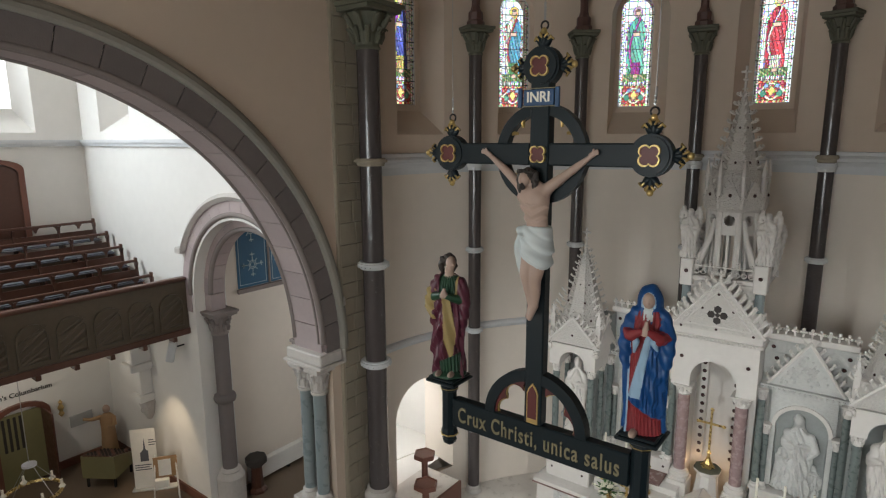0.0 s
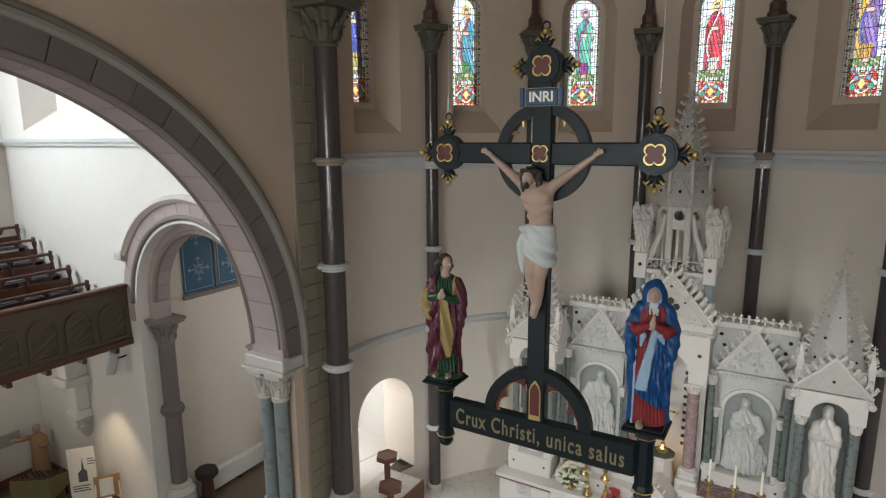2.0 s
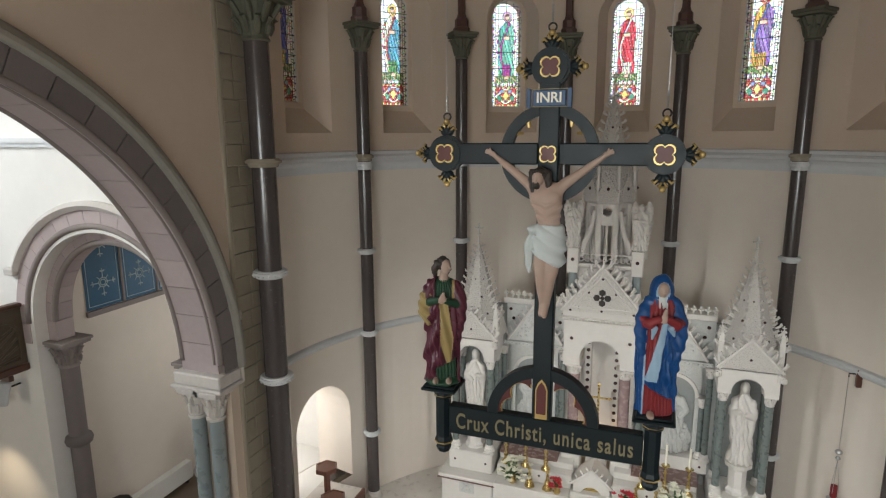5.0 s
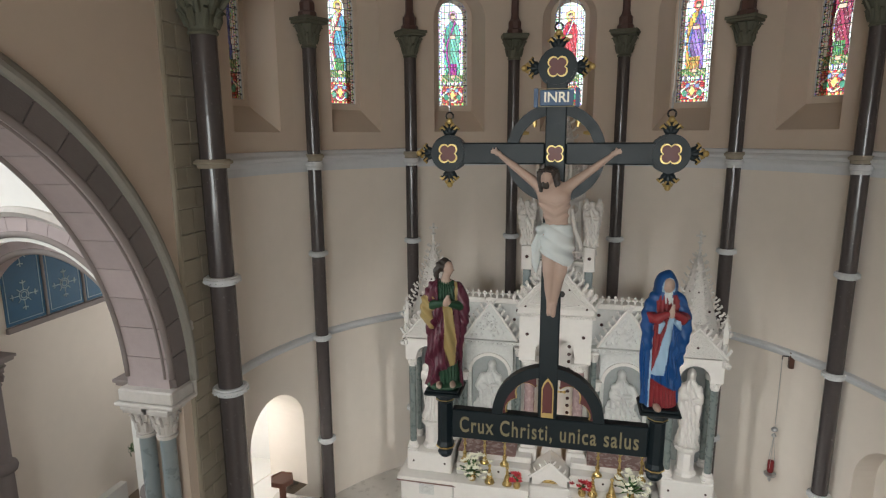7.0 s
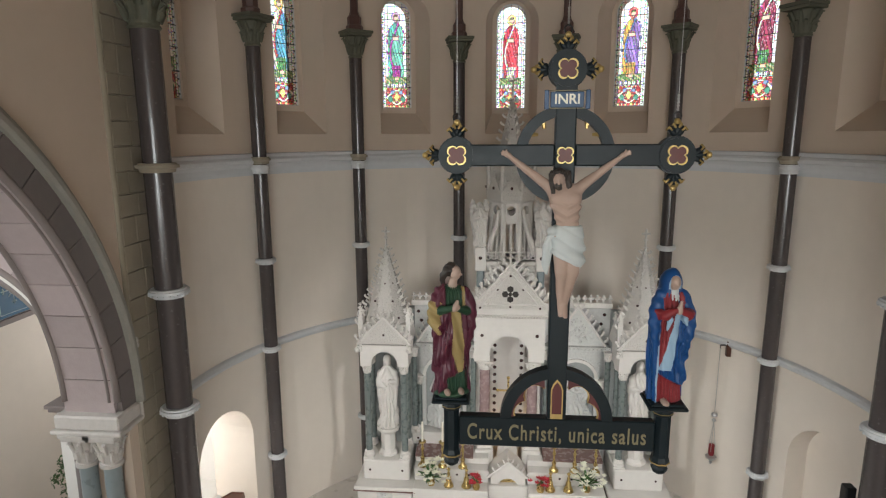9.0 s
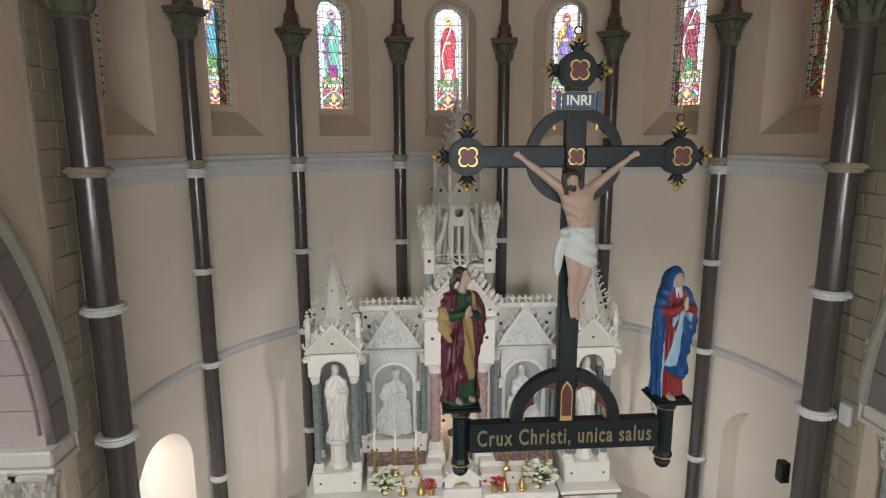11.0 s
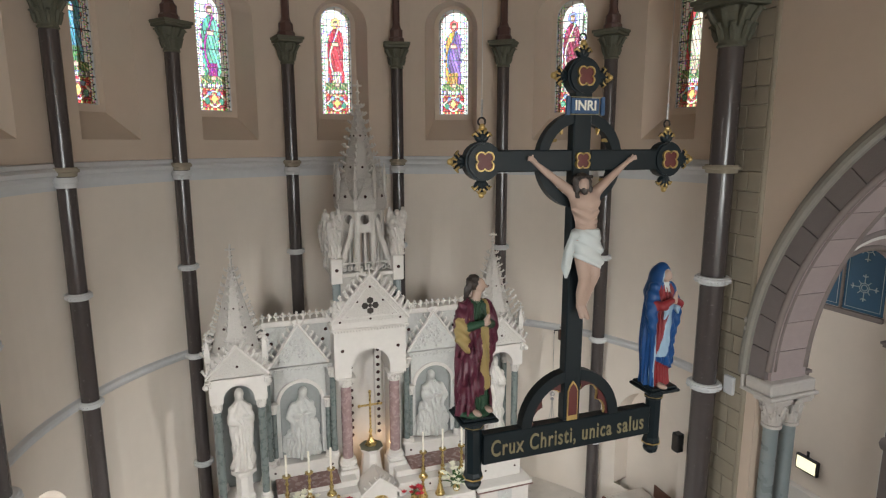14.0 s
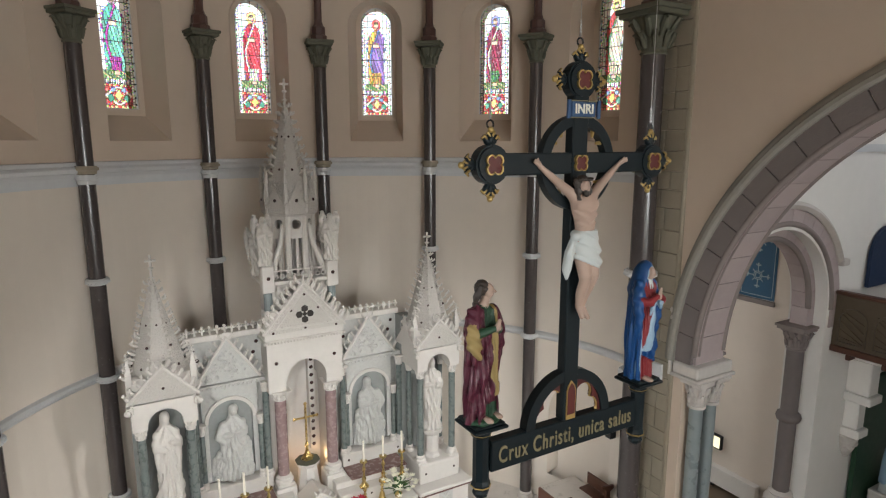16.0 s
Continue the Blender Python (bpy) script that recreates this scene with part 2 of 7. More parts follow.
def tube(bm, pts, radii, n=10, mi=0, flat=1.0, up=(0, 0, 1), cap=True):
    """A tube through points; radii one per point or one for all; flat squeezes it along the side axis."""
    pts = [Vector(p) for p in pts]
    if isinstance(radii, (int, float)):
        radii = [radii] * len(pts)
    rings = []
    for i, p in enumerate(pts):
        d = (pts[min(i + 1, len(pts) - 1)] - pts[max(i - 1, 0)]).normalized()
        u = Vector(up)
        if abs(d.dot(u)) > 0.9:
            u = Vector((0, 1, 0)) if abs(d.y) < 0.9 else Vector((1, 0, 0))
        s = d.cross(u).normalized()
        w = s.cross(d).normalized()
        rings.append([bm.verts.new(p + radii[i] * (s * math.cos(2 * math.pi * k / n) + w * math.sin(2 * math.pi * k / n) * flat)) for k in range(n)])
    for a, b in zip(rings, rings[1:]):
        for k in range(n):
            f = bm.faces.new((a[k], a[(k + 1) % n], b[(k + 1) % n], b[k]))
            f.material_index = mi
    if cap:
        for r in (rings[0], rings[-1]):
            f = bm.faces.new(r)
            f.material_index = mi


def ball(bm, c, r, n=10, mi=0, sx=1, sy=1, sz=1):
    m = Matrix.Translation(c) @ Matrix.Diagonal((r * sx, r * sy, r * sz, 1))
    g = bmesh.ops.create_uvsphere(bm, u_segments=n, v_segments=max(5, n // 2 + 1), radius=1, matrix=m)
    for f in {f for v in g["verts"] for f in v.link_faces}:
        f.material_index = mi


def prism(bm, pts, y0, y1, mi=0, hole=None):
    """A flat outline in x and z, thick from y0 to y1, with an optional hole of as many points."""
    def loop(ps, y):
        return [bm.verts.new((x, y, z)) for x, z in ps]
    a, b = loop(pts, y0), loop(pts, y1)
    fs = []
    n = len(pts)
    if hole is None:
        fs += [bm.faces.new(a), bm.faces.new(b)]
    else:
        c, d = loop(hole, y0), loop(hole, y1)
        rng = range(n)
        for k in rng:
            j = (k + 1) % n
            fs += [bm.faces.new((a[k], a[j], c[j], c[k])), bm.faces.new((b[k], b[j], d[j], d[k])), bm.faces.new((c[k], c[j], d[j], d[k]))]
    for k in range(n):
        j = (k + 1) % n
        fs.append(bm.faces.new((a[k], a[j], b[j], b[k])))
    for f in fs:
        f.material_index = mi


def arc(cx, cz, r, a0, a1, n):
    return [(cx + r * math.cos(radians(a0 + (a1 - a0) * k / n)), cz + r * math.sin(radians(a0 + (a1 - a0) * k / n))) for k in range(n + 1)]


def lobes(cx, cz, r, n=4, turn=45, steps=32, deep=0.36):
    """A foiled outline."""
    out = []
    for k in range(steps):
        a = 2 * math.pi * k / steps
        out.append((cx + r * (1 - deep + deep * abs(math.cos(n / 2 * (a - radians(turn))))**0.7) * math.cos(a), cz + r * (1 - deep + deep * abs(math.cos(n / 2 * (a - radians(turn))))**0.7) * math.sin(a)))
    return out


def sweep_arc(bm, prof, cy, cz, a0, a1, n, plane='x', mi=0):
    """A closed profile of (radius, depth) swept round a centre; plane 'x': arch in y-z, depth along x; 'y': arch in x-z, depth along y."""
    rings = []
    for k in range(n + 1):
        a = radians(a0 + (a1 - a0) * k / n)
        ring = []
        for r, d in prof:
            u, z = cy + r * math.cos(a), cz + r * math.sin(a)
            ring.append(bm.verts.new((d, u, z) if plane == 'x' else (u, d, z)))
        rings.append(ring)
    m = len(prof)
    for p, q in zip(rings, rings[1:]):
        for k in range(m):
            f = bm.faces.new((p[k], p[(k + 1) % m], q[(k + 1) % m], q[k]))
            f.material_index = mi
    bm.faces.new(rings[0]), bm.faces.new(rings[-1])


def roll(r, d, rad, n=10):
    return [(r + rad * math.cos(2 * math.pi * k / n), d + rad * math.sin(2 * math.pi * k / n)) for k in range(n)]


def word(name, text, size, material, parent, m, label="", thick=0.006, weight=0.018, spacing=1.0):
    """Raised letters, as a mesh, centred."""
    cu = bpy.data.curves.new(name, 'FONT')
    cu.body, cu.size, cu.extrude, cu.offset, cu.align_x, cu.align_y = text, size, thick, size * weight, 'CENTER', 'CENTER'
    cu.space_character = spacing
    tmp = new("tmp", cu)
    bpy.context.view_layer.update()
    me = bpy.data.meshes.new_from_object(tmp.evaluated_get(bpy.context.evaluated_depsgraph_get()))
    bpy.data.objects.remove(tmp)
    me.name = name
    me.materials.clear()
    me.materials.append(M[material])
    ob = new(name, me)
    ob.parent = parent
    ob.matrix_basis = m
    if label:
        tagged(ob, label)
    return ob


# ---- the apse ----
RW, RG, RO = 6.85, 7.65, 8.1           # wall face, glass, outer face
BAY = 25.8
ZF, ZP, ZN, ZT = -1.3, -0.5, -2.4, 15.0   # sanctuary floor, side platforms, nave floor, top


def polar(r, deg, z):
    a = radians(deg)
    return (0.03 + r * math.sin(a), r * math.cos(a), z)


def opening(half, z0, spring, n=20):
    """Outline of a round-headed opening as (u, z), from the lower left over the head to the lower right."""
    return [(-half, z0)] + [(half * math.cos(math.pi * (1 - k / n)), spring + half * math.sin(math.pi * (1 - k / n))) for k in range(n + 1)] + [(half, z0)]


def curved_strip(bm, r, mid, half_deg, z0, z1, out=None, n=10):
    """Part of a round wall, with an opening cut out (outline in metres along the wall)."""
    if out is None:
        us = [(-half_deg + 2 * half_deg * k / n) for k in range(n + 1)]
        for a, b in zip(us, us[1:]):
            bm.faces.new([bm.verts.new(polar(r, mid + d, z)) for d, z in ((a, z0), (b, z0), (b, z1), (a, z1))])
        return
    deg = 180 / math.pi / r
    lo, hi = out[0][0] * deg, out[-1][0] * deg
    for s, e in ((-half_deg, lo), (hi, half_deg)):
        bm.faces.new([bm.verts.new(polar(r, mid + d, z)) for d, z in ((s, z0), ((s + e) / 2, z0), (e, z0), (e, z1), ((s + e) / 2, z1), (s, z1))])
    head = out[1:-1]
    for (a, za), (b, zb) in zip(head, head[1:]):
        bm.faces.new([bm.verts.new(polar(r, mid + d * deg, z)) for d, z in ((a, za), (b, zb), (b, z1), (a, z1))])
        if out[0][1] > z0:
            bm.faces.new([bm.verts.new(polar(r, mid + d * deg, z)) for d, z in ((a, z0), (b, z0), (b, out[0][1]), (a, out[0][1]))])


def reveal(bm, r0, out0, r1, out1, mid, close=True):
    n = len(out0)
    for k in range(n if close else n - 1):
        j = (k + 1) % n
        q = []
        for r, o in ((r0, out0[k]), (r0, out0[j]), (r1, out1[j]), (r1, out1[k])):
            q.append(bm.verts.new(polar(r, mid + o[0] * 180 / math.pi / r, o[1])))
        bm.faces.new(q)


FACE_OPEN = opening(0.74, 8.80, 11.85)
GLASS_OPEN = opening(0.435, 9.55, 12.10)
SURROUND = opening(0.56, 9.40, 12.05)
NICHE = opening(0.98, ZP, 1.42)
for k in range(-3, 4):
    mid = k * BAY
    bm = B()
    niche = abs(k) == 3
    curved_strip(bm, RW, mid, BAY / 2, ZF, 3.55, NICHE if niche else None)
    curved_strip(bm, RW, mid, BAY / 2, 3.55, 8.2)
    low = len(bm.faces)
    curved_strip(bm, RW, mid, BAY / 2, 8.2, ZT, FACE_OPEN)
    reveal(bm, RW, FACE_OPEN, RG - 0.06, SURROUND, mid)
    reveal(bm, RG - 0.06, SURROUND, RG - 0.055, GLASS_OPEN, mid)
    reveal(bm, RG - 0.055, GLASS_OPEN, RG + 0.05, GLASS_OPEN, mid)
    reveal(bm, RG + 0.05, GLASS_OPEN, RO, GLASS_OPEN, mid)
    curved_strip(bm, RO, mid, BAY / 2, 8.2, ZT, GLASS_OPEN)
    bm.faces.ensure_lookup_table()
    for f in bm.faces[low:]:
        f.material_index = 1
    if niche:
        if k < 0:
            reveal(bm, RW, NICHE, RO, NICHE, mid, close=False)
            curved_strip(bm, RO, mid, BAY / 2, ZF, 8.2, NICHE)
        else:
            reveal(bm, RW, NICHE, RW + 0.5, NICHE, mid, close=False)
            curved_strip(bm, RW + 0.5, mid, 9, ZF, 3.0)
            curved_strip(bm, RO, mid, BAY / 2, ZF, 8.2)
    else:
        curved_strip(bm, RO, mid, BAY / 2, ZF, 8.2)
    bmesh.ops.remove_doubles(bm, verts=bm.verts[:], dist=0.0005)
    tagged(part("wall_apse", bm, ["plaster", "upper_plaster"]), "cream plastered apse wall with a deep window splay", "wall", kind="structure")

# lobby behind the lit doorway
bm = B()
c = Vector(polar(8.1, -3 * BAY, 0))
box(bm, -9.6, -6.98, 0.1, 3.4, ZP - 0.02, 3.2)
bm.faces.ensure_lookup_table()
for f in [f for f in bm.faces if f.calc_center_median().x > -7.2]:
    bm.faces.remove(f)
tagged(part("wall_lobby", bm, "white_plaster"), "bright white lobby walls behind the doorway", "wall", kind="structure")


def ring_course(name, prof, a0, a1, material, label, n=64):
    """A moulding that runs round the apse: profile of (radius, z)."""
    bm = B()
    rings = [[bm.verts.new(polar(r, a0 + (a1 - a0) * k / n, z)) for r, z in prof] for k in range(n + 1)]
    m = len(prof)
    for p, q in zip(rings, rings[1:]):
        for k in range(m):
            bm.faces.new((p[k], p[(k + 1) % m], q[(k + 1) % m], q[k]))
    bm.faces.new(rings[0]), bm.faces.new(rings[-1])
    return tagged(part(name, bm, material), label, "moulding", kind="structure")


ring_course("trim_upper", [(6.9, 7.84), (6.79, 7.84), (6.78, 7.92), (6.75, 8.02), (6.68, 8.1), (6.61, 8.13), (6.59, 8.2), (6.63, 8.25), (6.68, 8.26), (6.70, 8.34), (6.9, 8.36)], -90, 90, "white_trim", "white moulded string course below the windows")
ring_course("trim_lower", [(6.9, 3.46), (6.78, 3.46), (6.72, 3.52), (6.70, 3.58), (6.74, 3.63), (6.9, 3.66)], -90, 90, "white_trim", "thin pale string course round the apse")

bm = B()
for k in range(24):
    p, q = -105 + 210 * k / 24, -105 + 210 * (k + 1) / 24
    bm.faces.new([bm.verts.new(polar(20.0, d, z)) for d, z in ((p, 2), (q, 2), (q, 30), (p, 30))])
tagged(part("backdrop", bm, "day"), "bright overcast sky outside the windows", "sky", kind="structure")

# stained glass
WHITE = (0.92, 0.93, 0.89)
FIG = [  # robe, mantle, lining, halo, ground
    ((0.26, 0.05, 0.38), (0.07, 0.09, 0.40), (0.70, 0.62, 0.30), (0.7, 0.5, 0.1), (0.70, 0.52, 0.14)),
    ((0.70, 0.68, 0.55), (0.08, 0.30, 0.42), (0.50, 0.07, 0.06), (0.75, 0.55, 0.15), (0.10, 0.30, 0.10)),
    ((0.10, 0.42, 0.30), (0.15, 0.46, 0.34), (0.42, 0.04, 0.36), (0.45, 0.30, 0.42), (0.38, 0.04, 0.30)),
    ((0.50, 0.02, 0.05), (0.58, 0.04, 0.06), (0.80, 0.74, 0.66), (0.80, 0.62, 0.2), (0.72, 0.70, 0.60)),
    ((0.68, 0.40, 0.07), (0.24, 0.14, 0.40), (0.10, 0.20, 0.42), (0.70, 0.10, 0.10), (0.58, 0.34, 0.10)),
    ((0.30, 0.02, 0.07), (0.24, 0.02, 0.06), (0.78, 0.72, 0.60), (0.22, 0.28, 0.58), (0.10, 0.30, 0.10)),
    ((0.56, 0.05, 0.05), (0.66, 0.62, 0.48), (0.10, 0.30, 0.14), (0.70, 0.58, 0.2), (0.66, 0.58, 0.42)),
]


def glass_at(u, v, fig):
    """Piece number and colour of the glass at u (-1 to 1 across) and v (0 to 1 up)."""
    robe, mantle, lining, halo, ground = fig
    a = abs(u)
    if a > 0.90 or v < 0.012:
        return 1, (0.80, 0.85, 0.82)
    if a > 0.76:
        k = int(v * 44)
        return 10 + k % 7, WHITE if k % 2 else (0.74, 0.78, 0.70)
    if v < 0.195:
        if v < 0.03 or v > 0.18:
            return 30 + int(u * 8) % 5, (0.78, 0.70, 0.32) if int(u * 8) % 2 else (0.60, 0.06, 0.04)
        if a / 0.22 + abs(v - 0.105) / 0.05 < 1:
            return 41, (0.78, 0.60, 0.18)
        if (a - 0.44)**2 / 0.025 + ((v - 0.085) / 0.028)**2 < 1:
            return 40, (0.05, 0.26, 0.17)
        if (a - 0.30)**2 / 0.02 + ((v - 0.15) / 0.018)**2 < 1:
            return 39, (0.22, 0.34, 0.50)
        if abs(abs(v - 0.105) / 0.075 - (1 - a / 0.7)) < 0.16:
            return 42, (0.80, 0.76, 0.62)
        k = int(u * 6 + 12) + int(v * 50)
        return 43 + k % 5, (0.54, 0.05, 0.05) if k % 3 else (0.70, 0.28, 0.22)
    if v < 0.235:
        k = int((u + 1) * 11)
        return 50 + k, WHITE if k % 3 else (0.16, 0.15, 0.13)
    hx, hv = 0.04, 0.845
    if ((u - hx) / 0.30)**2 + ((v - hv) / 0.05)**2 < 1:
        if ((u - hx) / 0.15)**2 + ((v - hv + 0.004) / 0.034)**2 < 1:
            return (70, (0.16, 0.09, 0.05)) if v > hv + 0.012 else (71, (0.66, 0.46, 0.34))
        return 72, halo
    if v < 0.81:
        w = 0.52 * math.sin(min(1.0, (0.83 - v) / 0.16) * math.pi / 2) - 0.14 * max(0.0, (0.52 - v))
        sway = 0.05 * math.sin(v * 9)
        du = u - 0.02 - sway
        if v < 0.30:
            if abs(du) < 0.16 and v > 0.265:
                return 73, (0.66, 0.46, 0.34)
            return 74 + int(u * 7 + 20) % 4, ((0.05, 0.16, 0.05), (0.16, 0.24, 0.06), (0.08, 0.20, 0.08), (0.45, 0.42, 0.2))[int(u * 7 + v * 60 + 20) % 4]
        if abs(du) < w:
            if abs(v - 0.655) < 0.02 and abs(du) < 0.22:
                return 78, (0.66, 0.46, 0.34)
            if v < 0.40 and abs(du) < 0.30:
                k = int(du * 9 + 20)
                return 80 + k, tuple(c * (0.8 + 0.3 * (k % 2)) for c in ground)
            edge = 0.30 * math.sin(v * 8.0 + 0.6)
            fold = int((du * 5 + v * 9) % 3)
            if du > edge:
                return 100 + fold, tuple(c * (0.7, 1.0, 1.3)[fold] for c in mantle)
            if du > edge - 0.12:
                return 105, lining
            return 110 + fold, tuple(c * (0.7, 1.0, 1.25)[fold] for c in robe)
        if abs(du) < w + 0.10 and 0.45 < v < 0.75:
            return 115, lining if int(v * 30) % 3 == 0 else (0.80, 0.82, 0.80)
    k = int(v * 17) * 3 + int(u * 2 + 5)
    return 130 + k % 9, (0.80, 0.83, 0.80) if k % 4 else (0.66, 0.74, 0.76)


def window(k):
    rnd = random.Random(40 + k)
    fig = FIG[k + 3]
    w = thing("window_%d" % (k + 4), polar(RG, k * BAY, 9.55), "round-headed stained glass lancet with a robed figure in coloured glass", "window", "apse windows", "structure", rz=-k * BAY)
    nu, nv, half, rise = 38, 124, 0.435, 3.0
    bm = B()
    col = bm.loops.layers.float_color.new("Col")
    ids = {}
    for i in range(nu):
        for j in range(nv):
            ids[i, j] = glass_at(-1 + 2 * (i + 0.5) / nu, (j + 0.5) / nv, fig)
    tone = {}
    for (i, j), (n_, c_) in ids.items():
        u, z = -half + 2 * half * (i + 0.5) / nu, rise * (j + 0.5) / nv
        if z > 2.55 and u * u + (z - 2.55)**2 > half * half * 1.1:
            continue
        t_ = tone.setdefault((n_, i // 9, j // 12), rnd.uniform(0.8, 1.12)) * rnd.uniform(0.9, 1.06)
        lead = any(ids.get(q, (n_,))[0] != n_ for q in ((i + 1, j), (i, j + 1)))
        pale = 0.05 + (0.30 if rnd.random() < 0.12 else 0)
        c3 = tuple(min(0.95, (q * (1 - pale) + pale * 0.8) * t_ * (0.25 if lead and rnd.random() < 0.85 else 1)) for q in c_)
        f = bm.faces.new([bm.verts.new((-half + 2 * half * x / nu, 0.0, rise * y / nv)) for x, y in ((i, j), (i + 1, j), (i + 1, j + 1), (i, j + 1))])
        for l in f.loops:
            l[col] = (*c3, 1)
    part("glass", bm, glass, w)
    bm = B()
    outer = [(x, z - 9.55) for x, z in opening(0.455, 9.53, 12.10)]
    inner = [(x, z - 9.55) for x, z in opening(0.418, 9.57, 12.10)]
    prism(bm, outer, -0.02, 0.02, hole=inner)
    part("window_frame", bm, "grey_metal", w)
    for z in (0.60, 1.10, 1.55, 2.0, 2.45):
        bm = B()
        box(bm, -half, half, -0.03, -0.012, z - 0.008, z + 0.008)
        part("saddle_bar", bm, "iron", w)
    # dark dots down the border
    bm = B()
    for j in range(17):
        for u in (-0.388, 0.388):
            box(bm, u - 0.019, u + 0.019, -0.016, -0.008, 0.12 + 0.16 * j - 0.019, 0.12 + 0.16 * j + 0.019)
    part("border_dots", bm, "iron", w, "small dark squares in the border", kind="stuff")


for k in range(-3, 4):
    window(k)


def collar(bm, r, z, h, wide, n=24, mi=0):
    lathe(bm, [(r, z - h / 2), (r + wide * 0.4, z - h / 2), (r + wide * 0.55, z - h * 0.1), (r + wide, z), (r + wide, z + h * 0.3), (r + wide * 0.7, z + h * 0.32), (r + wide * 0.6, z + h / 2), (r, z + h / 2)], n, mi=mi, cap=False)


def leafy_capital(bm, r, z0, h, w, mi=0, leaves=8, rows=2):
    """A bell with curling leaves and a square abacus."""
    lathe(bm, [(r, z0), (r * 1.15, z0 + 0.04 * h), (r * 1.02, z0 + 0.1 * h), (r * 1.1, z0 + h * 0.4), (w * 0.82, z0 + h * 0.78)], 16, mi=mi, cap=False)
    for row in range(rows):
        for k in range(leaves):
            a = 2 * math.pi * (k + 0.5 * row) / leaves
            za, ra = z0 + h * (0.15 + 0.25 * row), r * 1.08
            ro, zo = w * (0.72 + 0.22 * row), z0 + h * (0.48 + 0.26 * row)
            ca, sa = math.cos(a), math.sin(a)
            tube(bm, [(ra * ca, ra * sa, za), ((ra + ro) / 2 * ca, (ra + ro) / 2 * sa, (za + zo) / 2), (ro * ca, ro * sa, zo), (ro * 1.14 * ca, ro * 1.14 * sa, zo - 0.05 * h)], [r * 0.2, r * 0.26, r * 0.22, r * 0.1], 6, mi=mi)
    box(bm, -w, w, -w, w, z0 + h * 0.8, z0 + h * 0.9, 0.01, mi)
    box(bm, -w * 1.1, w * 1.1, -w * 1.1, w * 1.1, z0 + h * 0.9, z0 + h, 0.01, mi)


def wall_shaft(loc, r, big, rz):
    t = thing("wall_column", loc, "tall polished purple-brown marble column with white collars", "column", "apse columns", rz=rz)
    z0 = 0.05 if big else ZF
    bm = B()
    lathe(bm, [(r, z0), (r, 10.62 if big else 10.75)], 28, cap=False)
    part("shaft", bm, "purple_marble", t, smooth=True)
    bm = B()
    collar(bm, r, 8.19, 0.17, r * 0.5)
    part("gilded_collar", bm, "ashlar", t, "dull gilt collar", smooth=False)
    if not big:
        bm = B()
        collar(bm, r, 7.99, 0.2, r * 0.32)
        part("collar", bm, "white_trim", t)
    for z in ((5.84, 3.46) if big else (5.78, 3.55, 0.66)):
        bm = B()
        collar(bm, r, z, 0.17 if big else 0.14, r * 0.46)
        for k in range(18):
            a = 2 * math.pi * k / 18
            ball(bm, (r * 1.4 * math.cos(a), r * 1.4 * math.sin(a), z - 0.02), r * 0.12, 6)
        part("collar", bm, "white_trim", t, "white carved collar")
    bm = B()
    lathe(bm, [(r * 1.5, ZF), (r * 1.5, z0 - 0.02), (r * 1.35, z0 + 0.05), (r * 1.1, z0 + 0.1), (r * 1.25, z0 + 0.16), (r, z0 + 0.2)], 24)
    part("base", bm, "pale_stone", t)
    bm = B()
    leafy_capital(bm, r, 10.58 if big else 10.75, 0.95 if big else 0.68, r * (2.15 if big else 2.0), leaves=8)
    part("capital", bm, "green_stone", t, "weathered greenish carved leaf capital")
    bm = B()
    zc = 11.53 if big else 11.43
    lathe(bm, [(r * 1.35, zc), (r * 1.35, zc + 0.12), (r * 1.1, zc + 0.16), (r * 1.1, zc + 0.34), (r * 0.8, zc + 0.4), (r * 0.62, zc + 0.5), (r * 0.62, ZT)], 8, a0=math.pi / 8)
    part("upper_shaft", bm, "red_stone", t, "dark red stone shaft")
    return t


for k in range(6):
    d = (k - 2.5) * BAY
    wall_shaft(polar(6.62, d, 0), 0.165, False, -d)
for s in (-1, 1):
    wall_shaft((s * 6.6, -0.35, 0), 0.25, True, 0)

# ---- the crossing walls with their big arches ----
CY, CZ, RI, RF, RH = -7.66, 3.95, 6.05, 6.52, 6.80
XF, XB = 7.02, 8.02


def flat_wall(bm, fixed, axis, u0, u1, z0, z1, holes):
    """A plane wall at fixed x or y, with round-headed holes (centre, half, floor, spring) in order of centre."""
    def v(u, z):
        return bm.verts.new((fixed, u, z) if axis == 'x' else (u, fixed, z))
    at_u = u0
    for c, half, f, sp in holes:
        bm.faces.new([v(at_u, z0), v(c - half, z0), v(c - half, z1), v(at_u, z1)])
        o = opening(half, f, sp, 28)[1:-1]
        for (a, za), (b, zb) in zip(o, o[1:]):
            bm.faces.new([v(c + a, za), v(c + b, zb), v(c + b, z1), v(c + a, z1)])
        if f > z0:
            bm.faces.new([v(c - half, z0), v(c + half, z0), v(c + half, f), v(c - half, f)])
        at_u = c + half
    bm.faces.new([v(at_u, z0), v(u1, z0), v(u1, z1), v(at_u, z1)])


def jambs(bm, f0, f1, axis, hole, sill=False):
    c, half, f, sp = hole
    o = opening(half, f, sp, 28)
    def v(d, u, z):
        return bm.verts.new((d, c + u, z) if axis == 'x' else (c + u, d, z))
    n = len(o)
    for k in range(n if sill else n - 1):
        (a, za), (b, zb) = o[k], o[(k + 1) % n]
        bm.faces.new([v(f0, a, za), v(f0, b, zb), v(f1, b, zb), v(f1, a, za)])


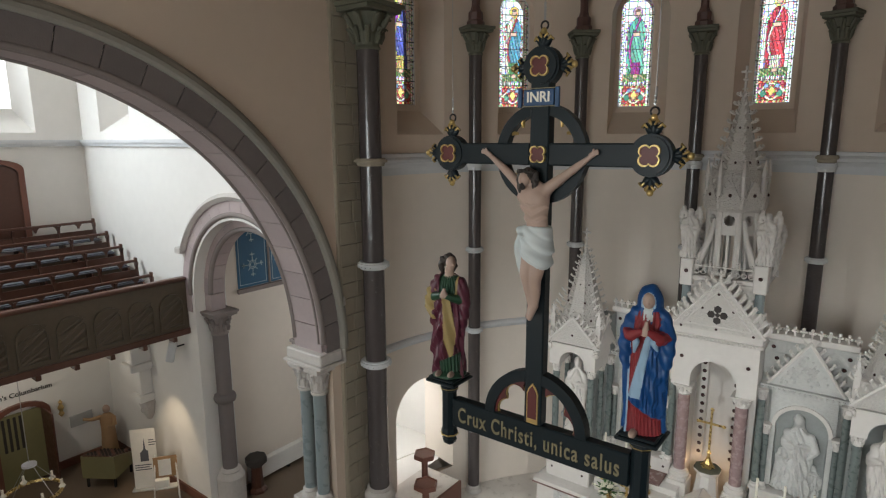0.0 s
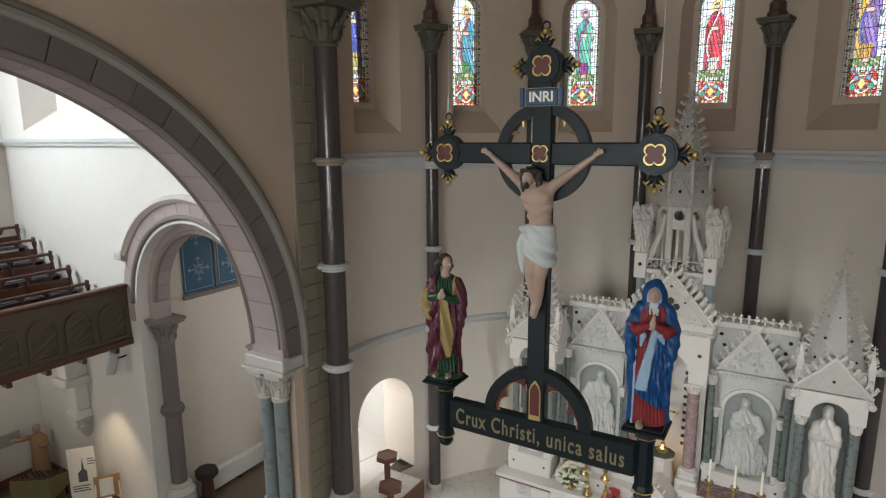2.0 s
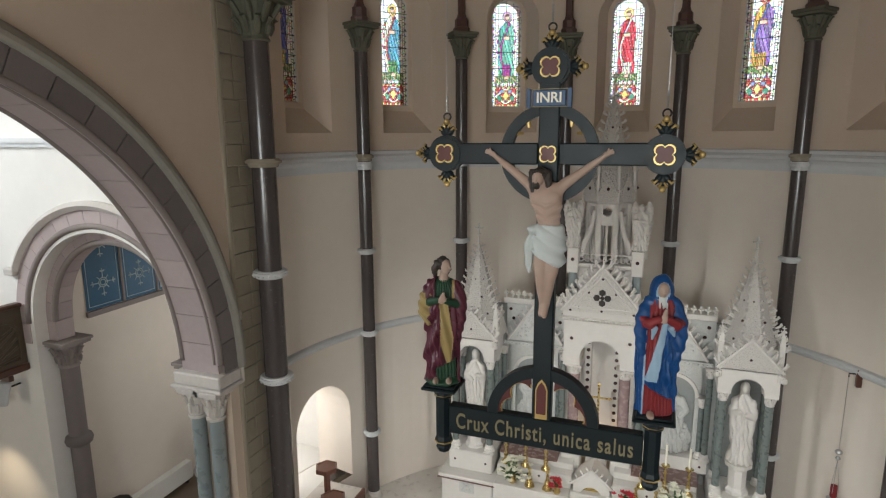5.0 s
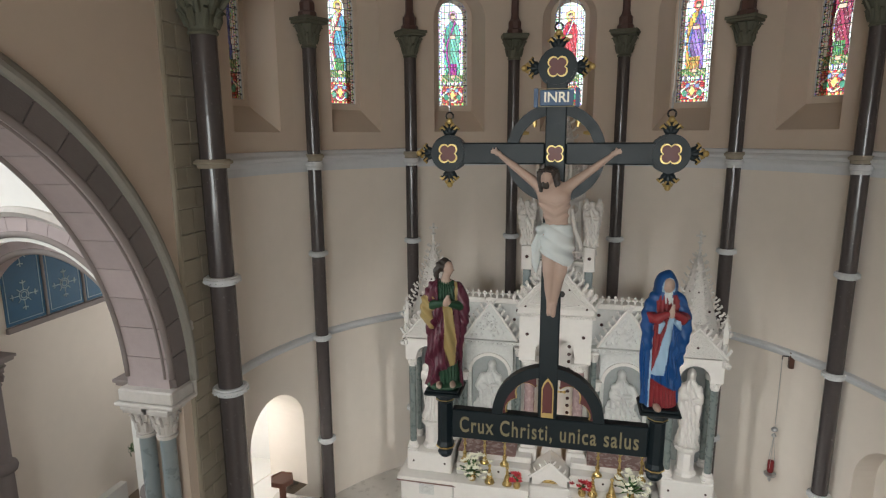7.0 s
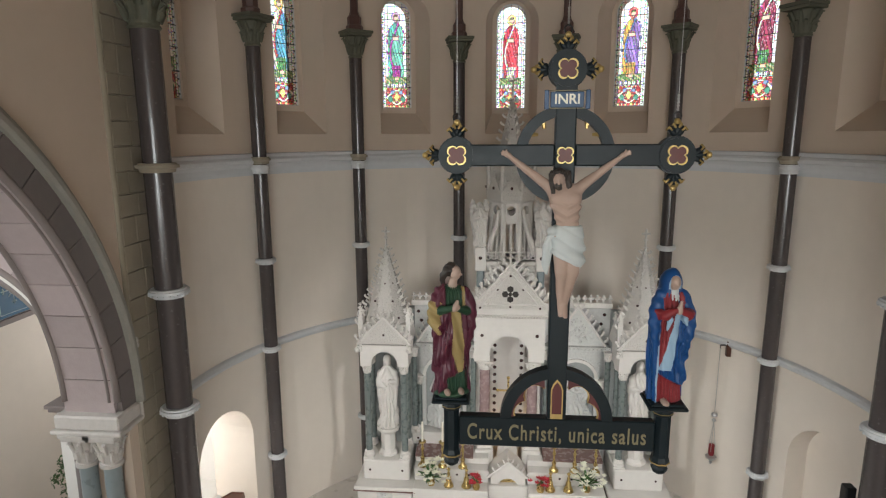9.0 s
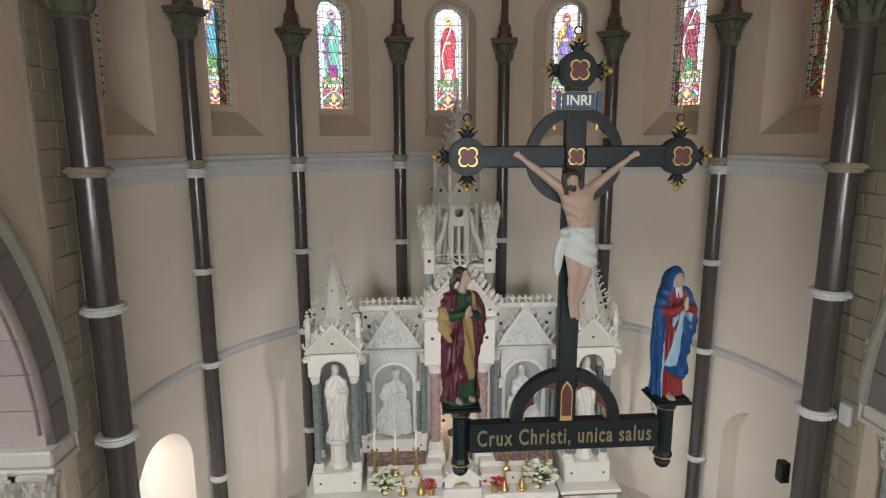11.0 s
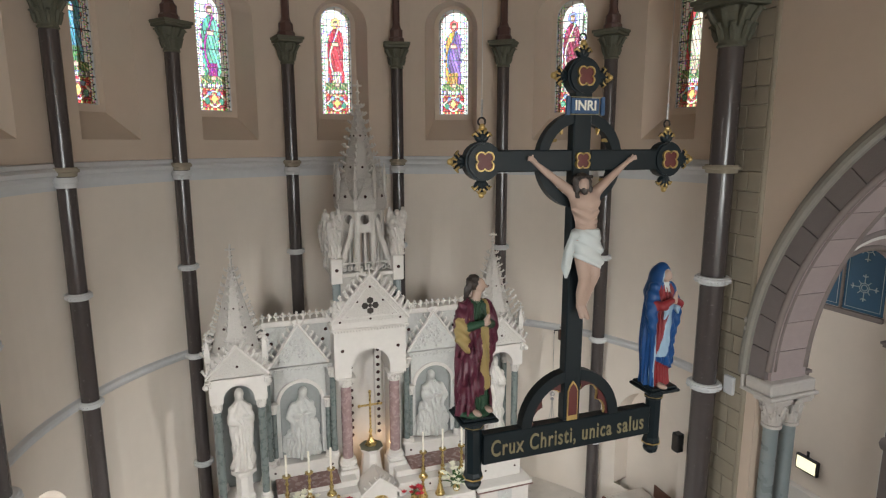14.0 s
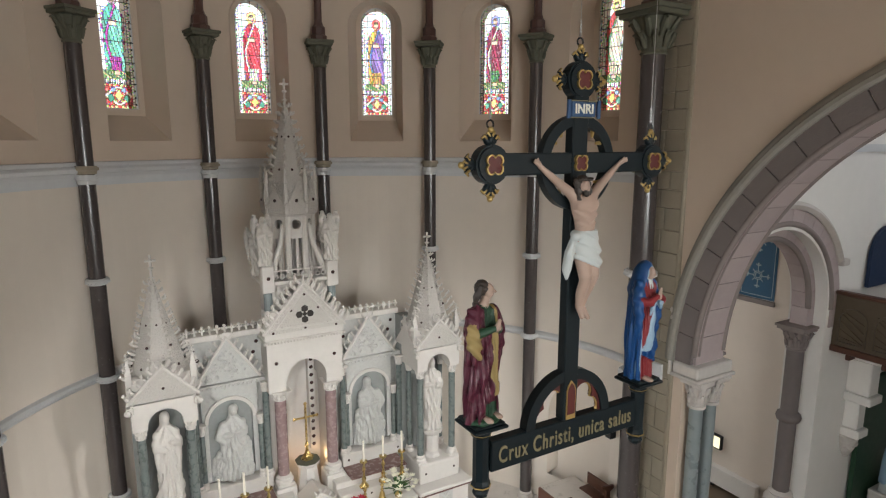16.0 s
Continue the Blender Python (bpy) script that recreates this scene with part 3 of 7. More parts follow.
for s in (-1, 1):
    side = "west" if s < 0 else "east"
    bm = B()
    hole = (CY, RF - 0.22, ZN, CZ)
    for x in (XF, XB):
        flat_wall(bm, s * x, 'x', -24.0, -0.12, ZN, ZT, [hole])
    jambs(bm, s * XF, s * XB, 'x', hole)
    flat_wall(bm, -0.12, 'y', s * XF, s * (XB + 0.2), ZN, ZT, [])
    tagged(part("wall_crossing_" + side, bm, "upper_plaster"), "cream plastered crossing wall above a wide stone arch", "wall", kind="structure")
    arch = thing("big_arch", (s * XF, CY, CZ), "wide round arch of grey and pink stone blocks", "arch", "crossing arches", "structure")
    bm = B()
    sweep_arc(bm, [(RF, -s * 0.02), (RF, -s * 0.13), (RF + 0.05, -s * 0.17), (RF + 0.12, -s * 0.17), (RF + 0.15, -s * 0.13), (RF + 0.22, -s * 0.10), (RH, -s * 0.04), (RH, s * 0.02), (RF, s * 0.02)], 0, 0, 0, 180, 72)
    part("hood_mould", bm, "hood_stone", arch, "pale weathered hood moulding")
    for r, d, rad in ((RI + 0.03, 0.0, 0.06), (RI + 0.0, 0.13, 0.03), (RI + 0.02, 0.96, 0.06)):
        bm = B()
        sweep_arc(bm, roll(r, s * d, rad), 0, 0, 2, 178, 72)
        part("roll_moulding", bm, "roll_stone", arch, smooth=True)
    for sy in (-1, 1):
        bm = B()
        for k in range(7):
            ball(bm, (-s * 0.075 + 0.02 * math.sin(k * 2.1), sy * (6.64 - 0.01 * k), 1.15 - 0.085 * k), 0.055 - 0.003 * k, 7, sy=1.2, sz=1.3)
        tube(bm, [(-s * 0.06, sy * 6.62, 0.6), (-s * 0.06, sy * 6.62, -0.35)], 0.05, 8)
        part("leaf_stop", bm, "pale_stone", arch, "carved stone leaf stop")
    nb = 30
    step = 180 / nb
    for name, r0, r1, d0, d1, m in (("voussoir", RI + 0.07, RF, -0.05, 0.3, "dark_stone"), ("soffit_block", RI, RI + 0.3, 0.05, 0.98, "pink_stone")):
        bm = B()
        ga = (0.018 if name == "soffit_block" else 0.022) / r0 * 57.3
        prof = [(r0, s * d0), (r1, s * d0), (r1, s * d1), (r0, s * d1)]
        sweep_arc(bm, prof, 0, 0, ga / 2, step - ga / 2, 4)
        first = part(name, bm, m, arch)
        for k in range(1, nb):
            again(name, first, arch, (0, 0, 0), (radians(step * k), 0, 0))
    bm = B()
    sweep_arc(bm, [(RI + 0.03, s * 0.14), (RF - 0.02, -s * 0.03), (RF - 0.02, s * 0.95), (RI + 0.03, s * 0.95)], 0, 0, 0, 180, 48)
    part("mortar_bed", bm, "dark", arch)
    # impost with twin shafts
    for y, f in ((-1.56, 1), (2 * CY + 1.56, -1)):
        q = thing("twin_column", (s * 7.5, y, 0), "pair of grey-green marble shafts with pale carved capitals", "column", "arch columns", rz=0 if f > 0 else 180)
        bm = B()
        box(bm, -0.60, 0.60, -0.24, 0.42, 3.70, 3.96, 0.03)
        box(bm, -0.65, 0.65, -0.30, 0.44, 3.62, 3.70, 0.02)
        part("impost", bm, "pale_stone", q)
        for x in (-0.23, 0.23):
            bm = B()
            lathe(bm, [(0.15, 0.40), (0.15, 3.0)], 24, cx=x, cap=False)
            part("shaft", bm, "green_marble", q, smooth=True)
            bm = B()
            leafy_capital(bm, 0.16, 2.95, 0.67, 0.27, leaves=7)
            lathe(bm, [(0.15, 2.93), (0.2, 2.94), (0.2, 3.0), (0.15, 3.01)], 20, cap=False)
            for v in bm.verts:
                v.co.x += x
            part("capital", bm, "pale_stone", q)
            bm = B()
            lathe(bm, [(0.24, 0.14), (0.24, 0.24), (0.21, 0.28), (0.18, 0.32), (0.2, 0.37), (0.155, 0.42)], 20, cx=x)
            part("base", bm, "pale_stone", q)
        bm = B()
        box(bm, -0.62, 0.62, -0.26, 0.40, ZN, 0.14, 0.03)
        part("pedestal", bm, "pale_stone", q)
    # quoins beside the great column
    pier = thing("stone_pier", (s * XF, -0.60, 0), "pier of weathered buff stone blocks", "pier", "crossing piers", "structure")
    zz, k = ZN, 0
    rnd = random.Random(7)
    while zz < ZT:
        h = rnd.choice((0.36, 0.40, 0.44, 0.5))
        cut = rnd.uniform(-0.12, 0.2)
        for a, b in ((-0.42, cut), (cut, 0.47)):
            bm = B()
            box(bm, -s * 0.06, s * 0.1, a + 0.006, b - 0.006, zz + 0.006, zz + h - 0.006, 0.012)
            part("stone_block", bm, "ashlar", pier)
        zz += h
    bm = B()
    tube(bm, [(s * 0.0, -0.44, ZN), (s * 0.0, -0.44, ZT)], 0.06, 10)
    tube(bm, [(-s * 0.03, 0.46, ZN), (-s * 0.03, 0.46, ZT)], 0.09, 10)
    part("edge_roll", bm, "ashlar", pier, smooth=True)

# ---- transepts, chapels, floors and roofs ----
def slab(name, x0, x1, y0, y1, z0, z1, material, label, cat):
    bm = B()
    box(bm, x0, x1, y0, y1, z0, z1)
    return tagged(part(name, bm, material), label, cat, kind="structure")


slab("floor", -19.5, 19.5, -24.5, 9, ZN - 0.2, ZN, "floor", "brown patterned tile floor of the church", "floor")
bm = B()
pts = [polar(6.9, a, 0)[:2] for a in range(-90, 91, 6)] + [(6.9, -2.4), (-6.9, -2.4)]
for z in (ZN, ZF):
    bm.faces.new([bm.verts.new((x, y, z)) for x, y in pts])
bm.verts.ensure_lookup_table()
n = len(pts)
for k in range(n):
    bm.faces.new((bm.verts[k], bm.verts[(k + 1) % n], bm.verts[n + (k + 1) % n], bm.verts[n + k]))
tagged(part("floor_sanctuary", bm, "marble_floor"), "raised pale marble sanctuary floor", "floor", kind="structure")
for s in (-1, 1):
    slab("floor_platform", s * 5.8, s * 7.0, -2.4, 1.95, ZF, ZP, "marble_floor", "low raised side platform of pale stone", "platform")
    slab("floor_platform_edge", s * 5.74, s * 5.8, -2.4, 1.95, ZF, ZP + 0.02, "red_wood", "red-brown wooden platform edge", "platform")
slab("ceiling", -19.5, 19.5, -24.5, 9, ZT, ZT + 0.2, "ceiling", "plain vaulted ceiling high above", "ceiling")
slab("wall_nave_end", -7.9, 7.9, -24.4, -24.0, ZN, ZT, "plaster", "plain plastered end wall of the nave", "wall")

AX, AZ, HOLE = 10.45, 4.32, 2.35
EX, EY = 18.95, -1.3


def splay(bm, f0, f1, axis, h0, h1):
    """Sloping window reveal between a wide and a narrow opening."""
    lo = [[(h[0] + u, z) for u, z in opening(h[1], h[2], h[3], 28)] for h in (h0, h1)]
    def v(d, p):
        return bm.verts.new((d, *p) if axis == 'x' else (p[0], d, p[1]))
    n = len(lo[0])
    for k in range(n):
        j = (k + 1) % n
        bm.faces.new([v(f0, lo[0][k]), v(f0, lo[0][j]), v(f1, lo[1][j]), v(f1, lo[1][k])])


def blue_panels(s):
    fr = thing("painted_frieze", (s * 12.99, 2.8, 4.1), "blue painted wall panels with white stencilled motifs", "painting", "painted friezes", "structure")
    w = 1.12
    for k in range(5):
        y = -2.55 + k * (w + 0.09)
        bm = B()
        box(bm, -s * 0.012, s * 0.0, y, y + w, 0.06, 2.6)
        pn = part("blue_panel", bm, "blue_panel", fr)
        bm = B()
        e, q = 0.07, 0.014
        for a, b, c, d in ((y + e, y + w - e, 0.14, 0.14 + q), (y + e, y + e + q, 0.14, 2.4), (y + w - e - q, y + w - e, 0.14, 2.4)):
            box(bm, -s * 0.02, -s * 0.012, a, b, c, d)
        part("white_line", bm, "stencil", pn)
        for cz in (0.75, 1.85):
            bm = B()
            m = y + w / 2
            for j in range(8):
                a = j * math.pi / 4
                r0, r1 = (0.12, 0.34) if j % 2 == 0 else (0.12, 0.24)
                tube(bm, [(-s * 0.018, m + r0 * math.cos(a), cz + r0 * math.sin(a)), (-s * 0.018, m + r1 * math.cos(a), cz + r1 * math.sin(a))], 0.012, 5)
                if j % 2 == 0:
                    for d in (-0.6, 0.6, 0):
                        tube(bm, [(-s * 0.018, m + 0.30 * math.cos(a), cz + 0.30 * math.sin(a)), (-s * 0.018, m + 0.30 * math.cos(a) + 0.08 * math.cos(a + d * 2), cz + 0.3 * math.sin(a) + 0.08 * math.sin(a + d * 2))], 0.016, 5)
            for r in (0.08, 0.13):
                tube(bm, [(-s * 0.018, m + r * math.cos(i * math.pi / 8), cz + r * math.sin(i * math.pi / 8)) for i in range(17)], 0.012, 5)
            part("stencil_motif", bm, "stencil", pn)
        bm = B()
        tube(bm, [(-s * 0.02, y + w + 0.045, 0.0), (-s * 0.02, y + w + 0.045, 2.6)], 0.04, 8)
        part("roll_moulding", bm, "roll_stone", fr)
    bm = B()
    box(bm, -s * 0.10, 0, -2.6, 3.2, -0.10, 0.05, 0.02)
    part("ledge", bm, "roll_stone", fr)


for s in (-1, 1):
    side = "west" if s < 0 else "east"
    hole = (s * AX, HOLE, ZN, AZ)
    bm = B()
    for y in (EY, EY + 1.0):
        if s > 0:
            flat_wall(bm, y, 'y', XB, EX + 0.3, ZN, ZT, [hole, (16.6, *((1.0, 8.95, 11.4) if y == EY else (0.6, 9.7, 11.6)))])
        else:
            flat_wall(bm, y, 'y', -EX - 0.3, -XB, ZN, ZT, [(-16.6, *((1.0, 8.95, 11.4) if y == EY else (0.6, 9.7, 11.6))), hole])
    jambs(bm, EY, EY + 1.0, 'y', hole)
    splay(bm, EY, EY + 1.0, 'y', (s * 16.6, 1.0, 8.95, 11.4), (s * 16.6, 0.6, 9.7, 11.6))
    tagged(part("wall_transept_" + side, bm, "white_plaster"), "white plastered transept wall with a stone arch", "wall", kind="structure")
    # transept end wall with its windows and door
    bm = B()
    wins = [(-11.2, 0.95, 8.95, 11.4), (-7.4, 0.95, 8.95, 11.4), (-3.6, 0.95, 8.95, 11.4)]
    back = [(c_, 0.6, 9.7, 11.6) for c_, *_ in wins]
    flat_wall(bm, s * EX, 'x', -15.5, EY + 0.2, ZN, ZT, wins)
    flat_wall(bm, s * (EX + 0.7), 'x', -15.5, EY + 0.2, ZN, ZT, back)
    for p, q in zip(wins, back):
        splay(bm, s * EX, s * (EX + 0.7), 'x', p, q)
    tagged(part("wall_transept_end_" + side, bm, "white_plaster"), "white plastered end wall of the transept", "wall", kind="structure")
    slab("wall_transept_back_" + side, s * XB, s * 19.6, -15.9, -15.5, ZN, ZT, "white_plaster", "white plastered back wall of the transept", "wall")
    slab("wall_nave_" + side, s * 7.9, s * 8.2, -24.4, -15.5, ZN, ZT, "plaster", "plastered nave wall", "wall")
    # cornice
    bm = B()
    for a, b in (((s * EX, EY - 0.1, 0), (s * XB, EY - 0.1, 0)), ((s * (EX - 0.1), EY, 0), (s * (EX - 0.1), -15.5, 0))):
        x0, x1, y0, y1 = min(a[0], b[0]), max(a[0], b[0]), min(a[1], b[1]), max(a[1], b[1])
        if y1 - y0 < 0.01:
            box(bm, x0, x1, y0, y0 + 0.1, 8.52, 8.62), box(bm, x0, x1, y0 - 0.06, y0 + 0.1, 8.62, 8.72)
        else:
            box(bm, min(a[0], s * EX), max(a[0], s * EX), y0, y1, 8.52, 8.62), box(bm, min(a[0] - s * 0.06, s * EX), max(a[0] - s * 0.06, s * EX), y0, y1, 8.625, 8.722)
    tagged(part("trim_cornice_" + side, bm, "white_trim"), "white plaster cornice moulding", "moulding", kind="structure")
    # arch to the side chapel
    arch = thing("chapel_arch", (s * AX, EY, AZ), "moulded round arch of pinkish stone", "arch", "chapel arches", "structure")
    bm = B()
    sweep_arc(bm, [(2.86, 0.02), (2.86, -0.08), (2.96, -0.16), (3.06, -0.1), (3.06, 0.02)], 0, 0, 27, 153, 48, 'y')
    for sx in (-1, 1):
        box(bm, sx * 2.76 - 0.17, sx * 2.76 + 0.17, -0.17, 0.0, 1.2, 1.38, 0.03)
    part("hood_mould", bm, "pale_stone", arch, "pale hood moulding")
    for r0, r1, d0, d1, nb in ((2.48, 2.86, -0.03, 0.35, 17), (2.06, 2.5, 0.32, 0.8, 15)):
        step = 180 / nb
        bm = B()
        sweep_arc(bm, [(r0, d0), (r1, d0), (r1, d1), (r0, d1)], 0, 0, 0.15, step - 0.15, 4, 'y')
        first = part("voussoir", bm, "pink_stone", arch)
        for k in range(1, nb):
            again("voussoir", first, arch, (0, 0, 0), (0, -radians(step * k), 0))
        bm = B()
        sweep_arc(bm, roll(r0 + 0.02, d0 + 0.03, 0.075), 0, 0, 0, 180, 40, 'y')
        part("roll_moulding", bm, "roll_stone", arch, smooth=True)
        for sx in (-1, 1):
            bm = B()
            box(bm, min(sx * r0, sx * r1), max(sx * r0, sx * r1), d0, d1, -0.52, -0.006, 0.015)
            part("stilt_block", bm, "pink_stone", arch)
    for sx in (-1, 1):
        t = thing("chapel_column", (s * AX + sx * 2.08, EY + 0.55, 0), "dark stone column with a pale leaf capital", "column", "chapel columns")
        bm = B()
        lathe(bm, [(0.22, -1.2), (0.22, 3.12)], 24, cap=False)
        part("shaft", bm, "dark_stone", t, smooth=True)
        bm = B()
        lathe(bm, [(0.22, 0.95), (0.3, 1.0), (0.33, 1.1), (0.3, 1.2), (0.22, 1.25)], 24, cap=False)
        part("shaft_ring", bm, "dark_stone", t, smooth=True)
        bm = B()
        leafy_capital(bm, 0.22, 3.08, 0.74, 0.38)
        part("capital", bm, "roll_stone", t, "grey carved leaf capital")
        bm = B()
        lathe(bm, [(0.42, ZN), (0.42, -1.45), (0.36, -1.38), (0.28, -1.3), (0.32, -1.24), (0.22, -1.16)], 24)
        part("base", bm, "pale_stone", t)
    # chapel
    slab("wall_chapel_" + side, s * 13.0, s * 13.3, EY + 1.0, 6.5, ZN, 7.6, "plaster", "plain cream chapel wall", "wall")
    slab("wall_chapel_end_" + side, s * 7.2, s * 13.0, 6.5, 6.8, ZN, 7.6, "plaster", "plain cream chapel end wall", "wall")
    slab("ceiling_chapel_" + side, s * 7.2, s * 13.3, EY + 1.0, 6.8, 7.6, 7.8, "ceiling", "plain chapel ceiling", "ceiling")
    blue_panels(s)
    # heater casing along the chapel wall
    r = thing("radiator", (s * 12.86, 1.6, ZN), "long cream radiator casing on the chapel wall", "radiator", "radiators")
    bm = B()
    box(bm, -0.12, 0.12, -1.5, 1.5, 0.12, 0.72, 0.015)
    part("casing", bm, "white_plaster", r)
    for y in (-1.3, 0, 1.3):
        bm = B()
        box(bm, -0.08, 0.08, y - 0.04, y + 0.04, 0, 0.12)
        part("foot", bm, "iron", r)

# ---- gallery ----
def gallery(s):
    g = thing("gallery", (s * 13.2, -1.3, 3.2), "timber gallery with a carved panelled front", "gallery", "galleries", "structure")
    L = 13.5
    bm = B()
    box(bm, 0, s * 5.75, -L, -0.02, -0.05, 0.12)
    part("floor_slab", bm, "gallery_wood", g)
    for k in range(5):
        x0 = s * (1.1 + 0.9 * k)
        bm = B()
        box(bm, min(x0, s * 5.7), max(x0, s * 5.7), -L, -0.02, 0.13 + 0.34 * k, 0.13 + 0.34 * (k + 1))
        part("step", bm, "gallery_wood", g)
    bm = B()
    box(bm, s * -0.03, s * 0.06, -L, -0.02, 0.0, 1.53)
    part("front_board", bm, "gallery_wood", g)
    bm = B()
    box(bm, s * -0.12, s * 0.12, -L, -0.02, 1.53, 1.64, 0.03)
    part("top_rail", bm, "dark_wood", g, "dark polished rail")
    bm = B()
    box(bm, s * -0.10, s * 0.1, -L, -0.02, -0.06, 0.12, 0.02)
    part("bottom_rail", bm, "dark_wood", g)
    n = 15
    for k in range(n):
        y = -0.5 - k * 0.86
        bm = B()
        w, z0, sp = 0.36, 0.2, 0.85
        out = opening(w, z0, sp, 12)
        inn = opening(w - 0.05, z0 + 0.05, sp, 12)
        prism(bm, out, -0.06, 0.0, hole=inn)
        for v in bm.verts:
            v.co = (-s * 0.03 + s * v.co.y, y + v.co.x, v.co.z)
        part("panel_arch", bm, "gallery_wood", g)
        bm = B()
        for d in range(-2, 3):
            a = (y - 0.28, 0.3 + d * 0.2 + 0.1)
            tube(bm, [(-s * 0.04, y - 0.3, max(0.25, 0.55 + d * 0.22 - 0.2)), (-s * 0.04, y + 0.3, min(1.1, 0.55 + d * 0.22 + 0.25))], 0.034, 5)
        part("panel_boarding", bm, "gallery_wood", g)
        bm = B()
        box(bm, -s * 0.10, s * 0.2, y - 0.06, y + 0.06, -0.2, -0.06, 0.015)
        part("bracket", bm, "dark_wood", g)
    return g


for s in (-1, 1):
    gallery(s)


def pew(loc, L):
    p = thing("pew", loc, "dark varnished wooden pew on the gallery", "pew", "gallery pews")
    bm = B()
    box(bm, -0.05, 0.05, -L, 0, 0.97, 1.05, 0.015)
    part("top_rail", bm, "dark_wood", p)
    for k in range(int(L / 0.62)):
        y = -0.5 - 0.62 * k
        bm = B()
        prism(bm, [(-0.11, 0.97), (0.11, 0.97), (0.05, 0.90), (0.02, 0.82), (-0.02, 0.82), (-0.05, 0.90)], -0.02, 0.02)
        for v in bm.verts:
            v.co = (v.co.y, y + v.co.x, v.co.z)
        part("rail_bracket", bm, "dark_wood", p)
    bm = B()
    box(bm, -0.015, 0.02, -L, 0, 0.44, 0.74)
    part("backrest", bm, "dark_wood", p)
    bm = B()
    box(bm, -0.02, 0.42, -L, 0, 0.40, 0.44, 0.01)
    part("seat", bm, "slate_seat", p)
    bm = B()
    box(bm, 0.1, 0.38, -L + 0.05, -0.05, 0.44, 0.475, 0.01)
    part("seat_pad", bm, "slate_seat", p)
    for y in [-0.03] + [-1.25 * k - 1.1 for k in range(int(L / 1.25))]:
        bm = B()
        pts = [(-0.03, 0.0), (0.40, 0.0), (0.40, 0.36), (0.10, 0.46), (0.05, 0.80), (0.11, 0.97), (-0.11, 0.97), (-0.03, 0.78)]
        prism(bm, pts, y - 0.03, y + 0.03)
        part("end_panel" if y > -0.1 else "support", bm, "dark_wood", p)
    bm = B()
    box(bm, -0.07, 0.07, -0.07, 0.0, 0.94, 1.11, 0.02)
    part("end_cap", bm, "dark_wood", p)
    return p


first = pew((-14.82, -1.45, 3.2 + 0.13 + 0.34 * 1), 9.0)
for k in range(1, 5):
    copy_thing(first, pose(-14.82 - 0.9 * k, -1.45, 3.2 + 0.13 + 0.34 * (k + 1), 0, 0, 0))

# ---- the hanging rood cross ----
KX, KY = 0.18, -5.12


def quatrefoil(parent, x, z, r, y):
    bm = B()
    prism(bm, lobes(x, z, r), y - 0.022, y + 0.02, hole=lobes(x, z, r * 0.86))
    g = part("quatrefoil", bm, "gold", parent, "gilded quatrefoil with a dark red field")
    bm = B()
    prism(bm, lobes(x, z, r * 0.88), y - 0.006, y + 0.01)
    part("field", bm, "red_paint", g)


def fleur(parent, x, z, ang, r=0.135):
    """A gilded leaf finial that points along ang in the plane of the cross."""
    bm = B()
    a = radians(ang)
    d, n = (math.cos(a), math.sin(a)), (-math.sin(a), math.cos(a))
    def p(u, v, y=0.0):
        return (x + d[0] * u + n[0] * v, y, z + d[1] * u + n[1] * v)
    tube(bm, [p(-0.02, 0), p(r * 0.6, 0), p(r * 1.2, 0)], [0.03, 0.035, 0.012], 8)
    for sg in (-1, 1):
        tube(bm, [p(0.0, 0), p(r * 0.35, sg * r * 0.28), p(r * 0.65, sg * r * 0.55), p(r * 0.5, sg * r * 0.75)], [0.03, 0.034, 0.026, 0.012], 7)
    f = part("finial", bm, "black_paint", parent, "black finial with gilded leaf tips", smooth=True)
    bm = B()
    ball(bm, p(r * 1.15, 0, -0.012), 0.03, 8)
    for sg in (-1, 1):
        tube(bm, [p(r * 0.45, sg * r * 0.35, -0.022), p(r * 0.70, sg * r * 0.58, -0.016), p(r * 0.5, sg * r * 0.8, -0.01)], [0.010, 0.016, 0.010], 6)
        tube(bm, [p(r * 0.65, sg * 0.012, -0.03), p(r * 1.0, sg * r * 0.28, -0.012), p(r * 0.82, sg * r * 0.38, -0.01)], [0.008, 0.016, 0.008], 6)
    part("gilt_tip", bm, "gold", f, "gilded leaf tips", smooth=True)


